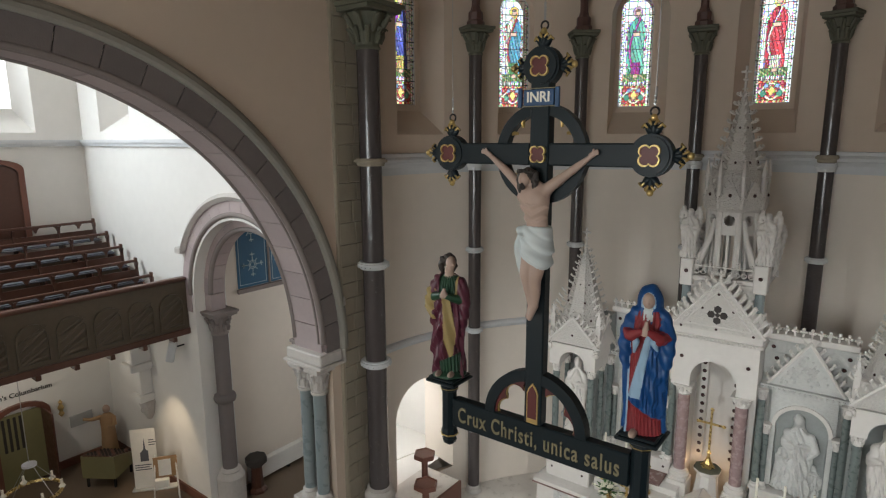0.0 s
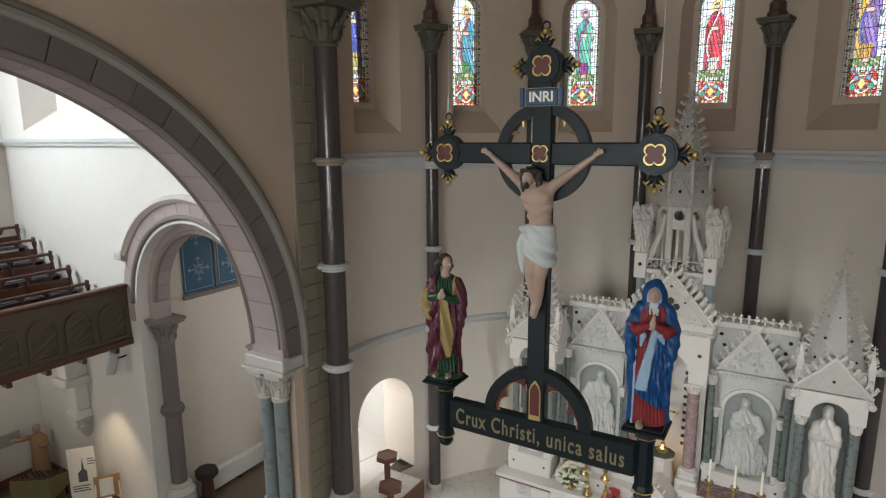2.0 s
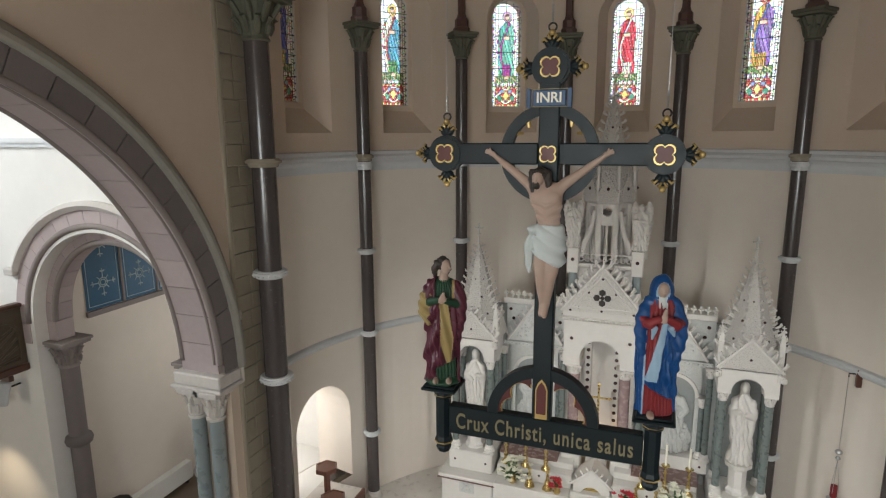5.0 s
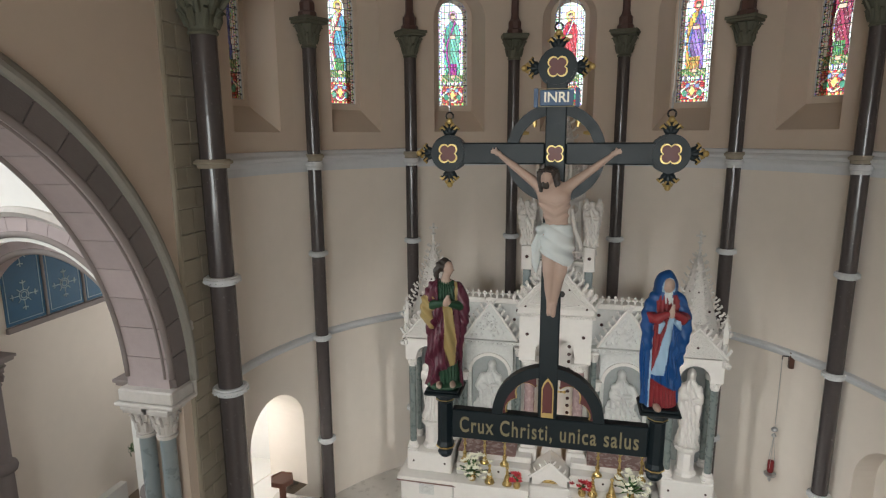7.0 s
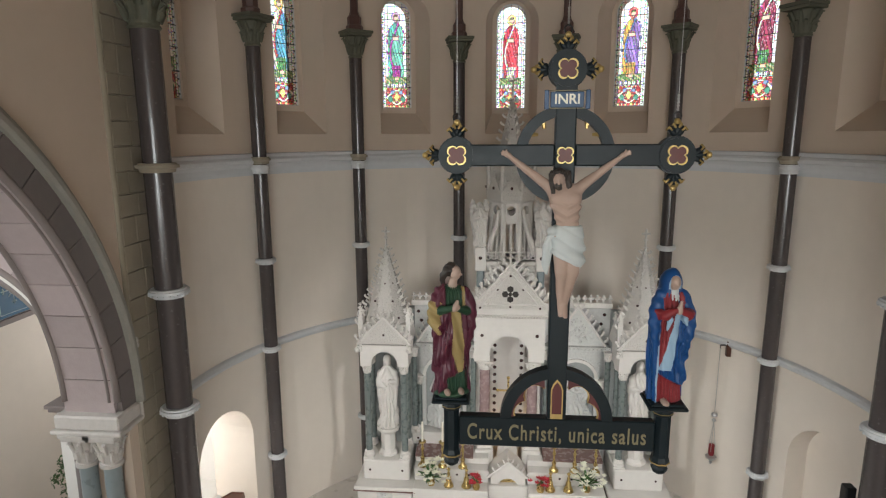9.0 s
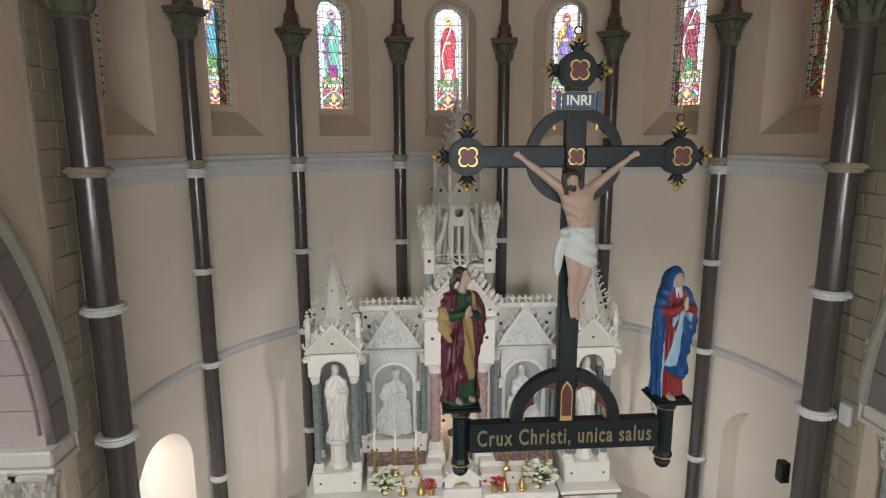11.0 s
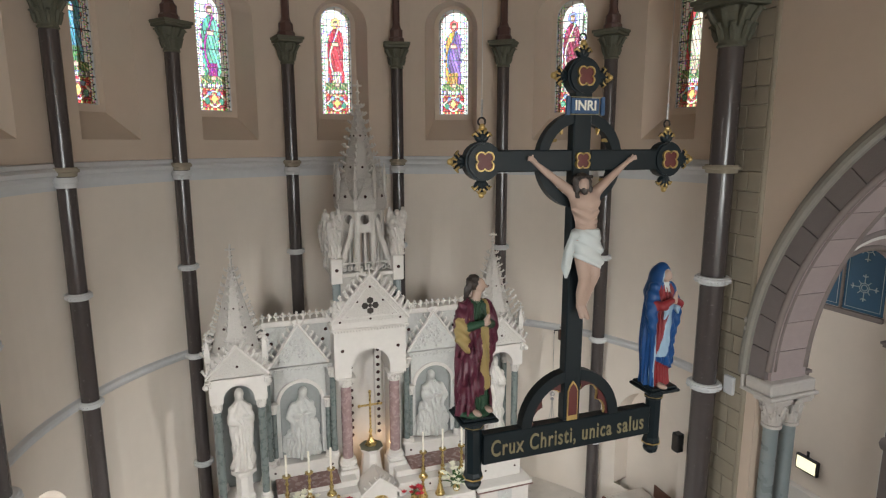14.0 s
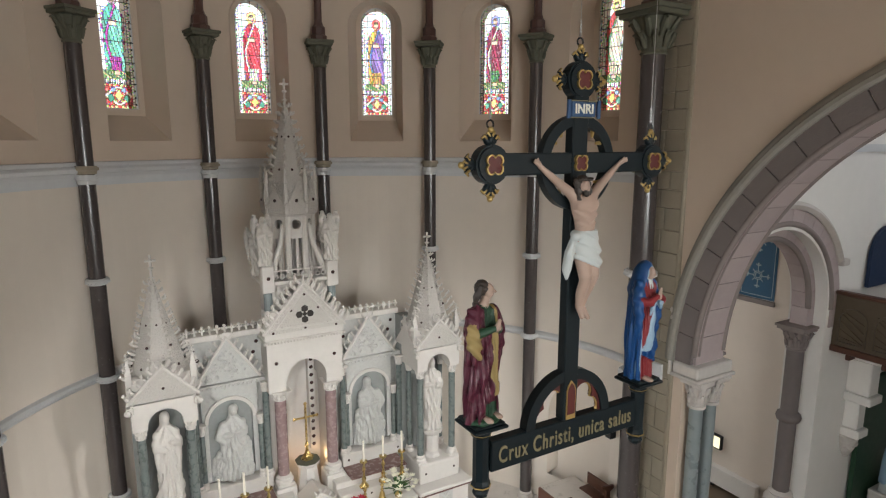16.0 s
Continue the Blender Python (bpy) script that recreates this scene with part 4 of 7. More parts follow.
def rood():
    t = thing("rood_cross", (KX, KY, 0), "black painted hanging cross with gilded and red ornaments", "cross")
    zc, w, dp = 8.555, 0.095, 0.06
    bm = B()
    box(bm, -w, w, -dp, dp, 5.92, 9.2, 0.012)
    part("upright", bm, "black_paint", t)
    bm = B()
    box(bm, -0.95, -w, -dp + 0.003, dp - 0.003, zc - 0.1, zc + 0.1, 0.012)
    box(bm, w, 0.95, -dp + 0.003, dp - 0.003, zc - 0.1, zc + 0.1, 0.012)
    part("crossbeam", bm, "black_paint", t)
    for x, z, dirs in ((-1.005, zc, (90, 180, 270)), (1.005, zc, (90, 0, 270)), (0, 9.325, (0, 90, 180))):
        bm = B()
        prism(bm, arc(x, z, 0.175, 0, 345, 23), -dp - 0.012, dp + 0.012)
        bmesh.ops.bevel(bm, geom=[e for e in bm.edges if abs(e.verts[0].co.y - e.verts[1].co.y) < 1e-5], offset=0.02, segments=2, affect='EDGES')
        part("medallion", bm, "black_paint", t)
        quatrefoil(t, x, z, 0.105, -dp - 0.014)
        for a in dirs:
            fleur(t, x + 0.165 * math.cos(radians(a)), z + 0.165 * math.sin(radians(a)), a, 0.12)
        bm = B()
        zz = z + 0.165 + 0.185
        tube(bm, [(x + 0.035 * math.cos(i * math.pi / 6), 0, zz + 0.035 * math.sin(i * math.pi / 6)) for i in range(13)], 0.009, 6)
        part("ring", bm, "iron", t)
        bm = B()
        tube(bm, [(x, 0, zz + 0.03), (x, 0, ZT)], 0.0035, 6)
        part("hanging_wire", bm, "steel", t)
        bm = B()
        for i in range(5):
            ball(bm, (x, 0, zz + 0.06 + i * 0.03), 0.012, 6, sz=1.6)
        part("chain", bm, "steel", t)
    quatrefoil(t, 0, zc, 0.09, -dp - 0.012)
    # ring round the crossing
    for a0, a1 in ((-80, -10), (10, 78), (102, 170), (190, 260)):
        bm = B()
        sweep_arc(bm, [(0.355, -0.045), (0.455, -0.045), (0.455, 0.045), (0.355, 0.045)], 0, zc, a0, a1, 14, 'y')
        part("ring_quadrant", bm, "black_paint", t)
        m = (a0 + a1) / 2
        bm = B()
        for d in (-14, 14):
            a = radians(m + d)
            tube(bm, [(0.385 * math.cos(a), 0, zc + 0.385 * math.sin(a)), (0.31 * math.cos(radians(m + d * 0.5)), 0, zc + 0.31 * math.sin(radians(m + d * 0.5)))], [0.03, 0.014], 6)
        part("cusp", bm, "gold", t)
    # lower arch
    for a0, a1 in ((0, 82), (98, 180)):
        bm = B()
        sweep_arc(bm, [(0.45, -0.055), (0.56, -0.055), (0.56, 0.055), (0.45, 0.055)], 0, 5.90, a0, a1, 18, 'y')
        part("lower_arch", bm, "black_paint", t)
        sg = 1 if a1 < 90 else -1
        # cusped spandrel with a gilded edge
        def inside(x, z):
            return (x - 0.21)**2 + (z - 0.25)**2 < 0.118**2 or (x - 0.29)**2 + (z - 0.06)**2 < 0.135**2 or (x < 0.27 and z < 0.2)
        rim, cusp = [], []
        for k in range(29):
            a = radians(1 + 86 * k / 28)
            dx, dz = math.cos(a), math.sin(a)
            q = 0.05
            while q < 0.46 and inside(0.1 + q * dx, q * dz):
                q += 0.004
            o = q
            while math.hypot(0.1 + o * dx, o * dz) < 0.455:
                o += 0.004
            cusp.append((sg * (0.1 + q * dx), 5.9 + q * dz))
            rim.append((sg * (0.1 + max(o, q + 0.004) * dx), 5.9 + max(o, q + 0.004) * dz))
        bm = B()
        for k in range(28):
            vs = [[bm.verts.new((x, y, z)) for x, z in (rim[k], rim[k + 1], cusp[k + 1], cusp[k])] for y in (-0.03, 0.03)]
            bm.faces.new(vs[0]), bm.faces.new(vs[1])
            bm.faces.new((vs[0][2], vs[0][3], vs[1][3], vs[1][2]))
        bmesh.ops.remove_doubles(bm, verts=bm.verts[:], dist=0.0005)
        sp = part("spandrel", bm, "red_paint", t, "dark red cusped spandrel")
        bm = B()
        tube(bm, [(x, 0.0, z) for x, z in cusp], 0.016, 6)
        part("gilt_edge", bm, "gold", sp, "gilded edge")
    # lancet on the foot of the upright
    bm = B()
    prism(bm, [(-0.06, 5.93), (0.06, 5.93), (0.06, 6.24), (0.04, 6.30), (0, 6.35), (-0.04, 6.30), (-0.06, 6.24)], -dp - 0.012, -dp + 0.01)
    la = part("lancet", bm, "gold", t, "gilded lancet with a red field")
    bm = B()
    prism(bm, [(-0.048, 5.985), (0.048, 5.985), (0.048, 6.24), (0.03, 6.285), (0, 6.325), (-0.03, 6.285), (-0.048, 6.24)], -dp - 0.018, -dp + 0.0)
    part("field", bm, "red_paint", la)
    # inscription board
    bm = B()
    box(bm, -0.98, 0.98, -0.06, 0.06, 5.60, 5.92, 0.012)
    bd = part("inscription_board", bm, "black_paint", t)
    word("inscription", "Crux Christi, unica salus", 0.165, "letter_gold", bd, Matrix.Translation((0, -0.064, 5.755)) @ Matrix.Rotation(radians(90), 4, 'X') @ Matrix.Diagonal((0.92, 1.45, 1, 1)), "thin dull gold lettering", weight=0.01, spacing=1.16)
    # corner posts with platforms
    for x in (-1.06, 1.06):
        bm = B()
        lathe(bm, [(0.03, 5.34), (0.07, 5.37), (0.085, 5.41), (0.07, 5.44), (0.095, 5.47), (0.095, 5.5), (0.082, 5.54), (0.082, 5.98), (0.1, 6.0), (0.1, 6.03), (0.085, 6.06), (0.12, 6.1)], 8, a0=math.pi / 8)
        for v in bm.verts:
            v.co.x += x
        p = part("post", bm, "black_paint", t)
        bm = B()
        box(bm, x - 0.19, x + 0.19, -0.19, 0.19, 6.1, 6.135, 0.012)
        box(bm, x - 0.165, x + 0.165, -0.165, 0.165, 6.135, 6.165, 0.01)
        part("platform", bm, "black_paint", p)
        for z in (5.475, 6.015):
            bm = B()
            lathe(bm, [(0.097, z - 0.008), (0.105, z), (0.097, z + 0.008)], 8, a0=math.pi / 8, cap=False)
            for v in bm.verts:
                v.co.x += x
            part("gilt_band", bm, "gold", p)
    # title plaque
    bm = B()
    box(bm, -0.15, 0.15, -dp - 0.03, -dp - 0.002, 8.985, 9.125, 0.006)
    for sg in (-1, 1):
        box(bm, sg * 0.185 - 0.02, sg * 0.185 + 0.02, -dp - 0.04, -dp - 0.012, 8.97, 9.14, 0.005)
    pl = part("title_plaque", bm, "blue_plaque", t, "dark blue plaque with pale letters")
    bm = B()
    for z in (8.975, 9.13):
        box(bm, -0.17, 0.17, -dp - 0.034, -dp - 0.026, z, z + 0.007)
    part("gilt_edge", bm, "letter_gold", pl)
    word("title", "INRI", 0.125, "letter_white", pl, Matrix.Translation((0, -dp - 0.033, 9.055)) @ Matrix.Rotation(radians(90), 4, 'X'), "cream lettering", 0.004)


rood()


# ---- statues, one plain mesh each ----
def loft(bm, secs, n=28, mi=0, fold=0.0, folds=7, seed=0, cap=True):
    """Sections (z, cx, cy, rx, ry); folds deepen towards the hem."""
    rnd = random.Random(seed)
    ph = [rnd.uniform(0, 6.28) for _ in range(4)]
    z0, z1 = secs[0][0], secs[-1][0]
    rings = []
    m = len(secs)
    for i, (z, cx, cy, rx, ry) in enumerate(secs):
        ring = []
        t = 1 - (z - z0) / (z1 - z0 + 1e-9)
        for k in range(n):
            a = 2 * math.pi * k / n
            f = 1 + fold * (0.12 + 0.88 * t) * (math.sin(folds * a + ph[0] + 2.2 * t) + 0.5 * math.sin((folds * 2 - 1) * a + ph[1] - 2 * t))
            ring.append(bm.verts.new((cx + rx * f * math.cos(a), cy + ry * f * math.sin(a), z)))
        rings.append(ring)
    for p, q in zip(rings, rings[1:]):
        for k in range(n):
            f = bm.faces.new((p[k], p[(k + 1) % n], q[(k + 1) % n], q[k]))
            f.material_index = mi
    if cap:
        for r in (rings[0], rings[-1]):
            f = bm.faces.new(r)
            f.material_index = mi
    return rings


def dense(secs, k=4):
    """Smooth in-between sections."""
    out = []
    for i in range(len(secs) - 1):
        p0, p1, p2, p3 = secs[max(i - 1, 0)], secs[i], secs[i + 1], secs[min(i + 2, len(secs) - 1)]
        for j in range(k):
            t = j / k
            out.append(tuple(0.5 * (2 * b + (c - a) * t + (2 * a - 5 * b + 4 * c - d) * t * t + (3 * b - a - 3 * c + d) * t**3) for a, b, c, d in zip(p0, p1, p2, p3)))
    out.append(secs[-1])
    return out


def finish_statue(name, bm, mats, loc, rz, label, scale=1.0, cat="statue"):
    ob = part(name, bm, mats, smooth=True)
    ob.location, ob.rotation_euler, ob.scale = loc, (0, 0, radians(rz)), (scale,) * 3
    return tagged(ob, label, cat)


# modelled bodies: smooth unions of rounded forms, meshed on a fine grid
def seg(P, a, b, ra, rb):
    a, ba = np.array(a, float), np.array(b, float) - np.array(a, float)
    pa = P - a
    h = np.clip(pa @ ba / (ba @ ba), 0, 1)
    return np.linalg.norm(pa - h[:, None] * ba, axis=1) - (ra + (rb - ra) * h)


def limb(P, pts, radii):
    d = seg(P, pts[0], pts[1], radii[0], radii[1])
    for k in range(1, len(pts) - 1):
        d = np.minimum(d, seg(P, pts[k], pts[k + 1], radii[k], radii[k + 1]))
    return d


def egg(P, c, r):
    q, r = P - np.array(c), np.array(r)
    k0, k1 = np.linalg.norm(q / r, axis=1), np.linalg.norm(q / (r * r), axis=1)
    return k0 * (k0 - 1) / (k1 + 1e-9)


def trunk(P, prof, fold=None, lo=None, hi=None):
    """Upright body of elliptical sections (z, cx, cy, ax, ay), with folds of cloth as a function of angle and height."""
    z = P[:, 2]
    T = list(zip(*dense(prof, 5)))
    cx, cy, ax, ay = (np.interp(z, T[0], T[k]) for k in (1, 2, 3, 4))
    x, y = P[:, 0] - cx, P[:, 1] - cy
    d = (np.sqrt((x / ax)**2 + (y / ay)**2) - 1) * np.minimum(ax, ay)
    if fold is not None:
        d = d - fold(np.arctan2(y, x), z)
    lo = prof[0][0] if lo is None else lo
    hi = prof[-1][0] if hi is None else hi
    return np.maximum(np.maximum(d, lo - z), z - hi)


def melt(a, b, k):
    h = np.clip(0.5 + 0.5 * (b - a) / k, 0, 1)
    return b + (a - b) * h - k * h * (1 - h)


def modelled(name, lo, hi, cell, layers, mats):
    """One closed mesh from layers of (distance, material or its function, softness)."""
    lo = np.array(lo, float)
    n = [int(math.ceil((h - l) / cell)) + 1 for l, h in zip(lo, hi)]
    I = np.indices(n).reshape(3, -1).T
    P = lo + I * cell
    F = None
    for fn, m, k in layers:
        d = fn(P)
        F = d if F is None else melt(F, d, k)
    F = F.reshape(n)
    F[0], F[-1], F[:, 0], F[:, -1], F[:, :, 0], F[:, :, -1] = 1, 1, 1, 1, 1, 1
    inside = F < 0
    acc, cnt = np.zeros(n + [3]), np.zeros(n)
    edges = []
    for ax in range(3):
        s0, s1 = [slice(None)] * 3, [slice(None)] * 3
        s0[ax], s1[ax] = slice(0, -1), slice(1, None)
        e = np.argwhere(inside[tuple(s0)] != inside[tuple(s1)])
        e1 = e.copy()
        e1[:, ax] += 1
        f0, f1 = F[tuple(e.T)], F[tuple(e1.T)]
        pos = e.astype(float)
        pos[:, ax] += f0 / (f0 - f1)
        u, v = (ax + 1) % 3, (ax + 2) % 3
        quad = []
        for du, dv in ((-1, -1), (0, -1), (0, 0), (-1, 0)):
            c = e.copy()
            c[:, u] += du
            c[:, v] += dv
            np.add.at(acc, tuple(c.T), pos)
            np.add.at(cnt, tuple(c.T), 1)
            quad.append(c)
        edges.append((quad, f0 < 0))
    live = cnt > 0
    num = np.full(n, -1)
    num[live] = np.arange(live.sum())
    V = lo + acc[live] / cnt[live][:, None] * cell
    faces = []
    for quad, out in edges:
        q = np.stack([num[tuple(c.T)] for c in quad], 1)
        faces.append(np.where(out[:, None], q, q[:, ::-1]))
    Q = np.concatenate(faces)
    C = V[Q].mean(axis=1)
    D = np.stack([fn(C) for fn, m, k in layers])
    who = D.argmin(axis=0)
    mat_of = np.zeros(len(C), int)
    for k, (fn, m, _) in enumerate(layers):
        sel = who == k
        mat_of[sel] = m(C[sel]) if callable(m) else m
    me = bpy.data.meshes.new(name)
    me.from_pydata(V.tolist(), [], Q.tolist())
    for m in mats:
        me.materials.append(M[m])
    me.polygons.foreach_set("material_index", mat_of)
    me.polygons.foreach_set("use_smooth", [True] * len(Q))
    return me


def place_statue(name, me, loc, rz, label, scale=1.0, cat="statue"):
    ob = new(name, me)
    ob.location, ob.rotation_euler, ob.scale = loc, (0, 0, radians(rz)), (scale,) * 3
    return tagged(ob, label, cat)


def ridges(a, z, n, turn=0.0, ph=0.0):
    """Sharp-edged folds of cloth."""
    return np.abs(np.sin(n * 0.5 * a + turn * z + ph)) - 0.6


def robed(P, x=0.0, y=0.0, z=0.0, k=1.0, lean=0.0, seed=0.0):
    """Draped standing figure, 1.7 high at scale 1."""
    Q = (P - np.array((x, y, z))) / k
    Q = Q - np.stack([lean * Q[:, 2], 0 * Q[:, 2], 0 * Q[:, 2]], 1)
    def fold(a, h):
        w = np.clip(1.35 - h, 0.15, 1)
        return 0.065 * w * ridges(a, h, 11, 2.0 * math.sin(seed), seed) + 0.022 * np.sin(17 * (h + 0.5 * np.sin(a + seed))) + 0.008 * np.sin(21 * a + 5 * h)
    d = trunk(Q, [(0.0, 0, 0, 0.25, 0.19), (0.35, 0.02, 0, 0.215, 0.17), (0.8, 0.0, 0, 0.2, 0.155), (1.12, 0, 0, 0.22, 0.15), (1.34, 0, 0, 0.17, 0.12), (1.45, 0, 0, 0.07, 0.07)], fold)
    for sg in (-1, 1):
        d = melt(d, limb(Q, [(sg * 0.18, 0, 1.3), (sg * 0.24, -0.06, 1.06), (sg * 0.06, -0.2, 1.1 + 0.06 * sg * math.cos(seed))], [0.075, 0.075, 0.045]) - 0.01 * np.sin(40 * Q[:, 2]), 0.04)
        d = melt(d, limb(Q, [(sg * 0.22, -0.03, 1.08), (sg * 0.22, -0.06, 0.8), (sg * 0.2, -0.06, 0.5)], [0.06, 0.055, 0.02]), 0.03)
    d = melt(d, seg(Q, (0, 0, 1.4), (0, -0.02, 1.52), 0.06, 0.05), 0.02)
    d = melt(d, egg(Q, (0, -0.035, 1.585), (0.078, 0.085, 0.105)), 0.02)
    d = melt(d, melt(egg(Q, (0, 0.02, 1.60), (0.1, 0.095, 0.11)), seg(Q, (0, 0.04, 1.55), (0, 0.06, 1.36), 0.09, 0.11), 0.05), 0.015)
    return d * k


def mary():
    # 0 blue 1 red 2 light blue 3 skin 4 white
    def zone(P):
        x, y, z = P.T
        left = np.interp(z, (0.34, 0.9), (-0.125, 0.0))
        right = np.interp(z, (0.34, 0.9), (-0.02, 0.05))
        front = y < 0.0
        strip = front & (z > 0.34) & (z < 0.92) & (x > left) & (x < right)
        red = front & (x > -0.12) & ((z < 0.29 - 0.55 * (x + 0.11)) | ((z > 0.2) & (x < left))) & (z < 0.92)
        lining = front & (x > -0.137) & (x <= -0.12) & (z < 0.9)
        bodice = (y < -0.03) & (np.abs(x) < 0.105) & (z >= 0.9)
        return np.where(strip | lining, 2, np.where(red | bodice, 1, 0))

    def body(P):
        x, y, z = P.T
        left = np.interp(z, (0.34, 0.9), (-0.125, 0.0))
        right = np.interp(z, (0.34, 0.9), (-0.02, 0.05))
        def soft(m):
            return np.clip(0.5 + m / 0.03, 0, 1)
        on_strip = soft(np.minimum(np.minimum(x - left, right - x), np.minimum(z - 0.34, 0.92 - z))) * (y < 0)
        on_red = np.maximum(soft(np.minimum(0.29 - 0.55 * (x + 0.11) - z, x + 0.12)), soft(np.minimum(np.minimum(x + 0.12, left - x), 0.92 - z))) * (y < 0)
        def fold(a, z):
            w = np.clip(1.1 - z, 0.1, 1)
            f = 0.036 * w * ridges(a, z, 11, 1.5) + 0.009 * np.sin(22 * a - 5 * z)
            f = f + np.where((x > 0.0) & (y < 0), 0.013 * np.sin(34 * (z * 0.8 + x * 1.3)), 0)
            f = f * (1 - on_red) + on_red * (-0.026 + 0.02 * ridges(a, z, 24, 1))
            return f * (1 - on_strip) + on_strip * (0.006 + 0.004 * np.sin(60 * x + 20 * z))
        return trunk(P, [(0.0, 0.01, 0, 0.175, 0.15), (0.2, 0, 0, 0.165, 0.14), (0.5, -0.01, 0, 0.178, 0.15), (0.8, 0, 0, 0.178, 0.145), (0.95, 0, 0, 0.165, 0.13), (1.04, 0, 0.01, 0.14, 0.11), (1.1, 0, 0.015, 0.10, 0.09)], fold)

    def veil(P):
        d = melt(egg(P, (0, 0.005, 1.205), (0.092, 0.098, 0.118)), seg(P, (0, 0.03, 1.15), (0, 0.04, 1.0), 0.10, 0.14), 0.06)
        d = d - 0.004 * np.sin(60 * P[:, 0])
        return np.maximum(d, -egg(P, (0.0, -0.12, 1.165), (0.058, 0.08, 0.105)))
    L = [(body, zone, 0.01), (veil, lambda P: np.where((egg(P, (0.0, -0.12, 1.165), (0.058, 0.08, 0.105)) < 0.012) & (P[:, 2] > 1.13), 2, 0), 0.02)]
    for sg in (-1, 1):
        L.append((lambda P, sg=sg: limb(P, [(sg * 0.155, -0.07, 0.90), (sg * 0.11, -0.145, 0.895)], [0.05, 0.05]) - 0.005 * np.sin(70 * P[:, 2] + 40 * P[:, 0]), 1, 0.012))
        L.append((lambda P, sg=sg: limb(P, [(sg * 0.12, -0.15, 0.90), (sg * 0.035, -0.185, 0.955)], [0.046, 0.03]), 1, 0.008))
        L.append((lambda P, sg=sg: limb(P, [(sg * 0.11, -0.01, 1.06), (sg * 0.155, -0.035, 0.95), (sg * 0.175, -0.06, 0.84), (sg * 0.175, -0.075, 0.72), (sg * 0.15, -0.07, 0.5)], [0.055, 0.062, 0.058, 0.05, 0.02]) - 0.007 * np.sin(50 * P[:, 2] + 30 * P[:, 0]), 0, 0.02))
    L.append((lambda P: seg(P, (0.07, -0.165, 0.87), (0.10, -0.155, 0.80), 0.035, 0.012), 2, 0.01))
    L.append((lambda P: seg(P, (-0.07, -0.165, 0.86), (-0.085, -0.15, 0.76), 0.03, 0.012), 2, 0.01))
    L.append((lambda P: seg(P, (0.0, -0.19, 0.945), (0.012, -0.2, 1.045), 0.03, 0.014), 3, 0.004))
    L.append((lambda P: seg(P, (0, -0.03, 1.04), (0, -0.035, 1.10), 0.072, 0.055), 4, 0.006))
    L.append((lambda P: melt(egg(P, (0.0, -0.068, 1.195), (0.05, 0.058, 0.07)), seg(P, (0, -0.124, 1.205), (0, -0.131, 1.182), 0.006, 0.011), 0.01), 3, 0.004))
    L.append((lambda P: egg(P, (-0.06, -0.15, 0.02), (0.035, 0.07, 0.03)), 3, 0.004))
    return modelled("statue", (-0.27, -0.24, -0.02), (0.27, 0.2, 1.36), 0.0085, L, ["robe_blue", "robe_red", "robe_light", "skin", "cloth_white"])


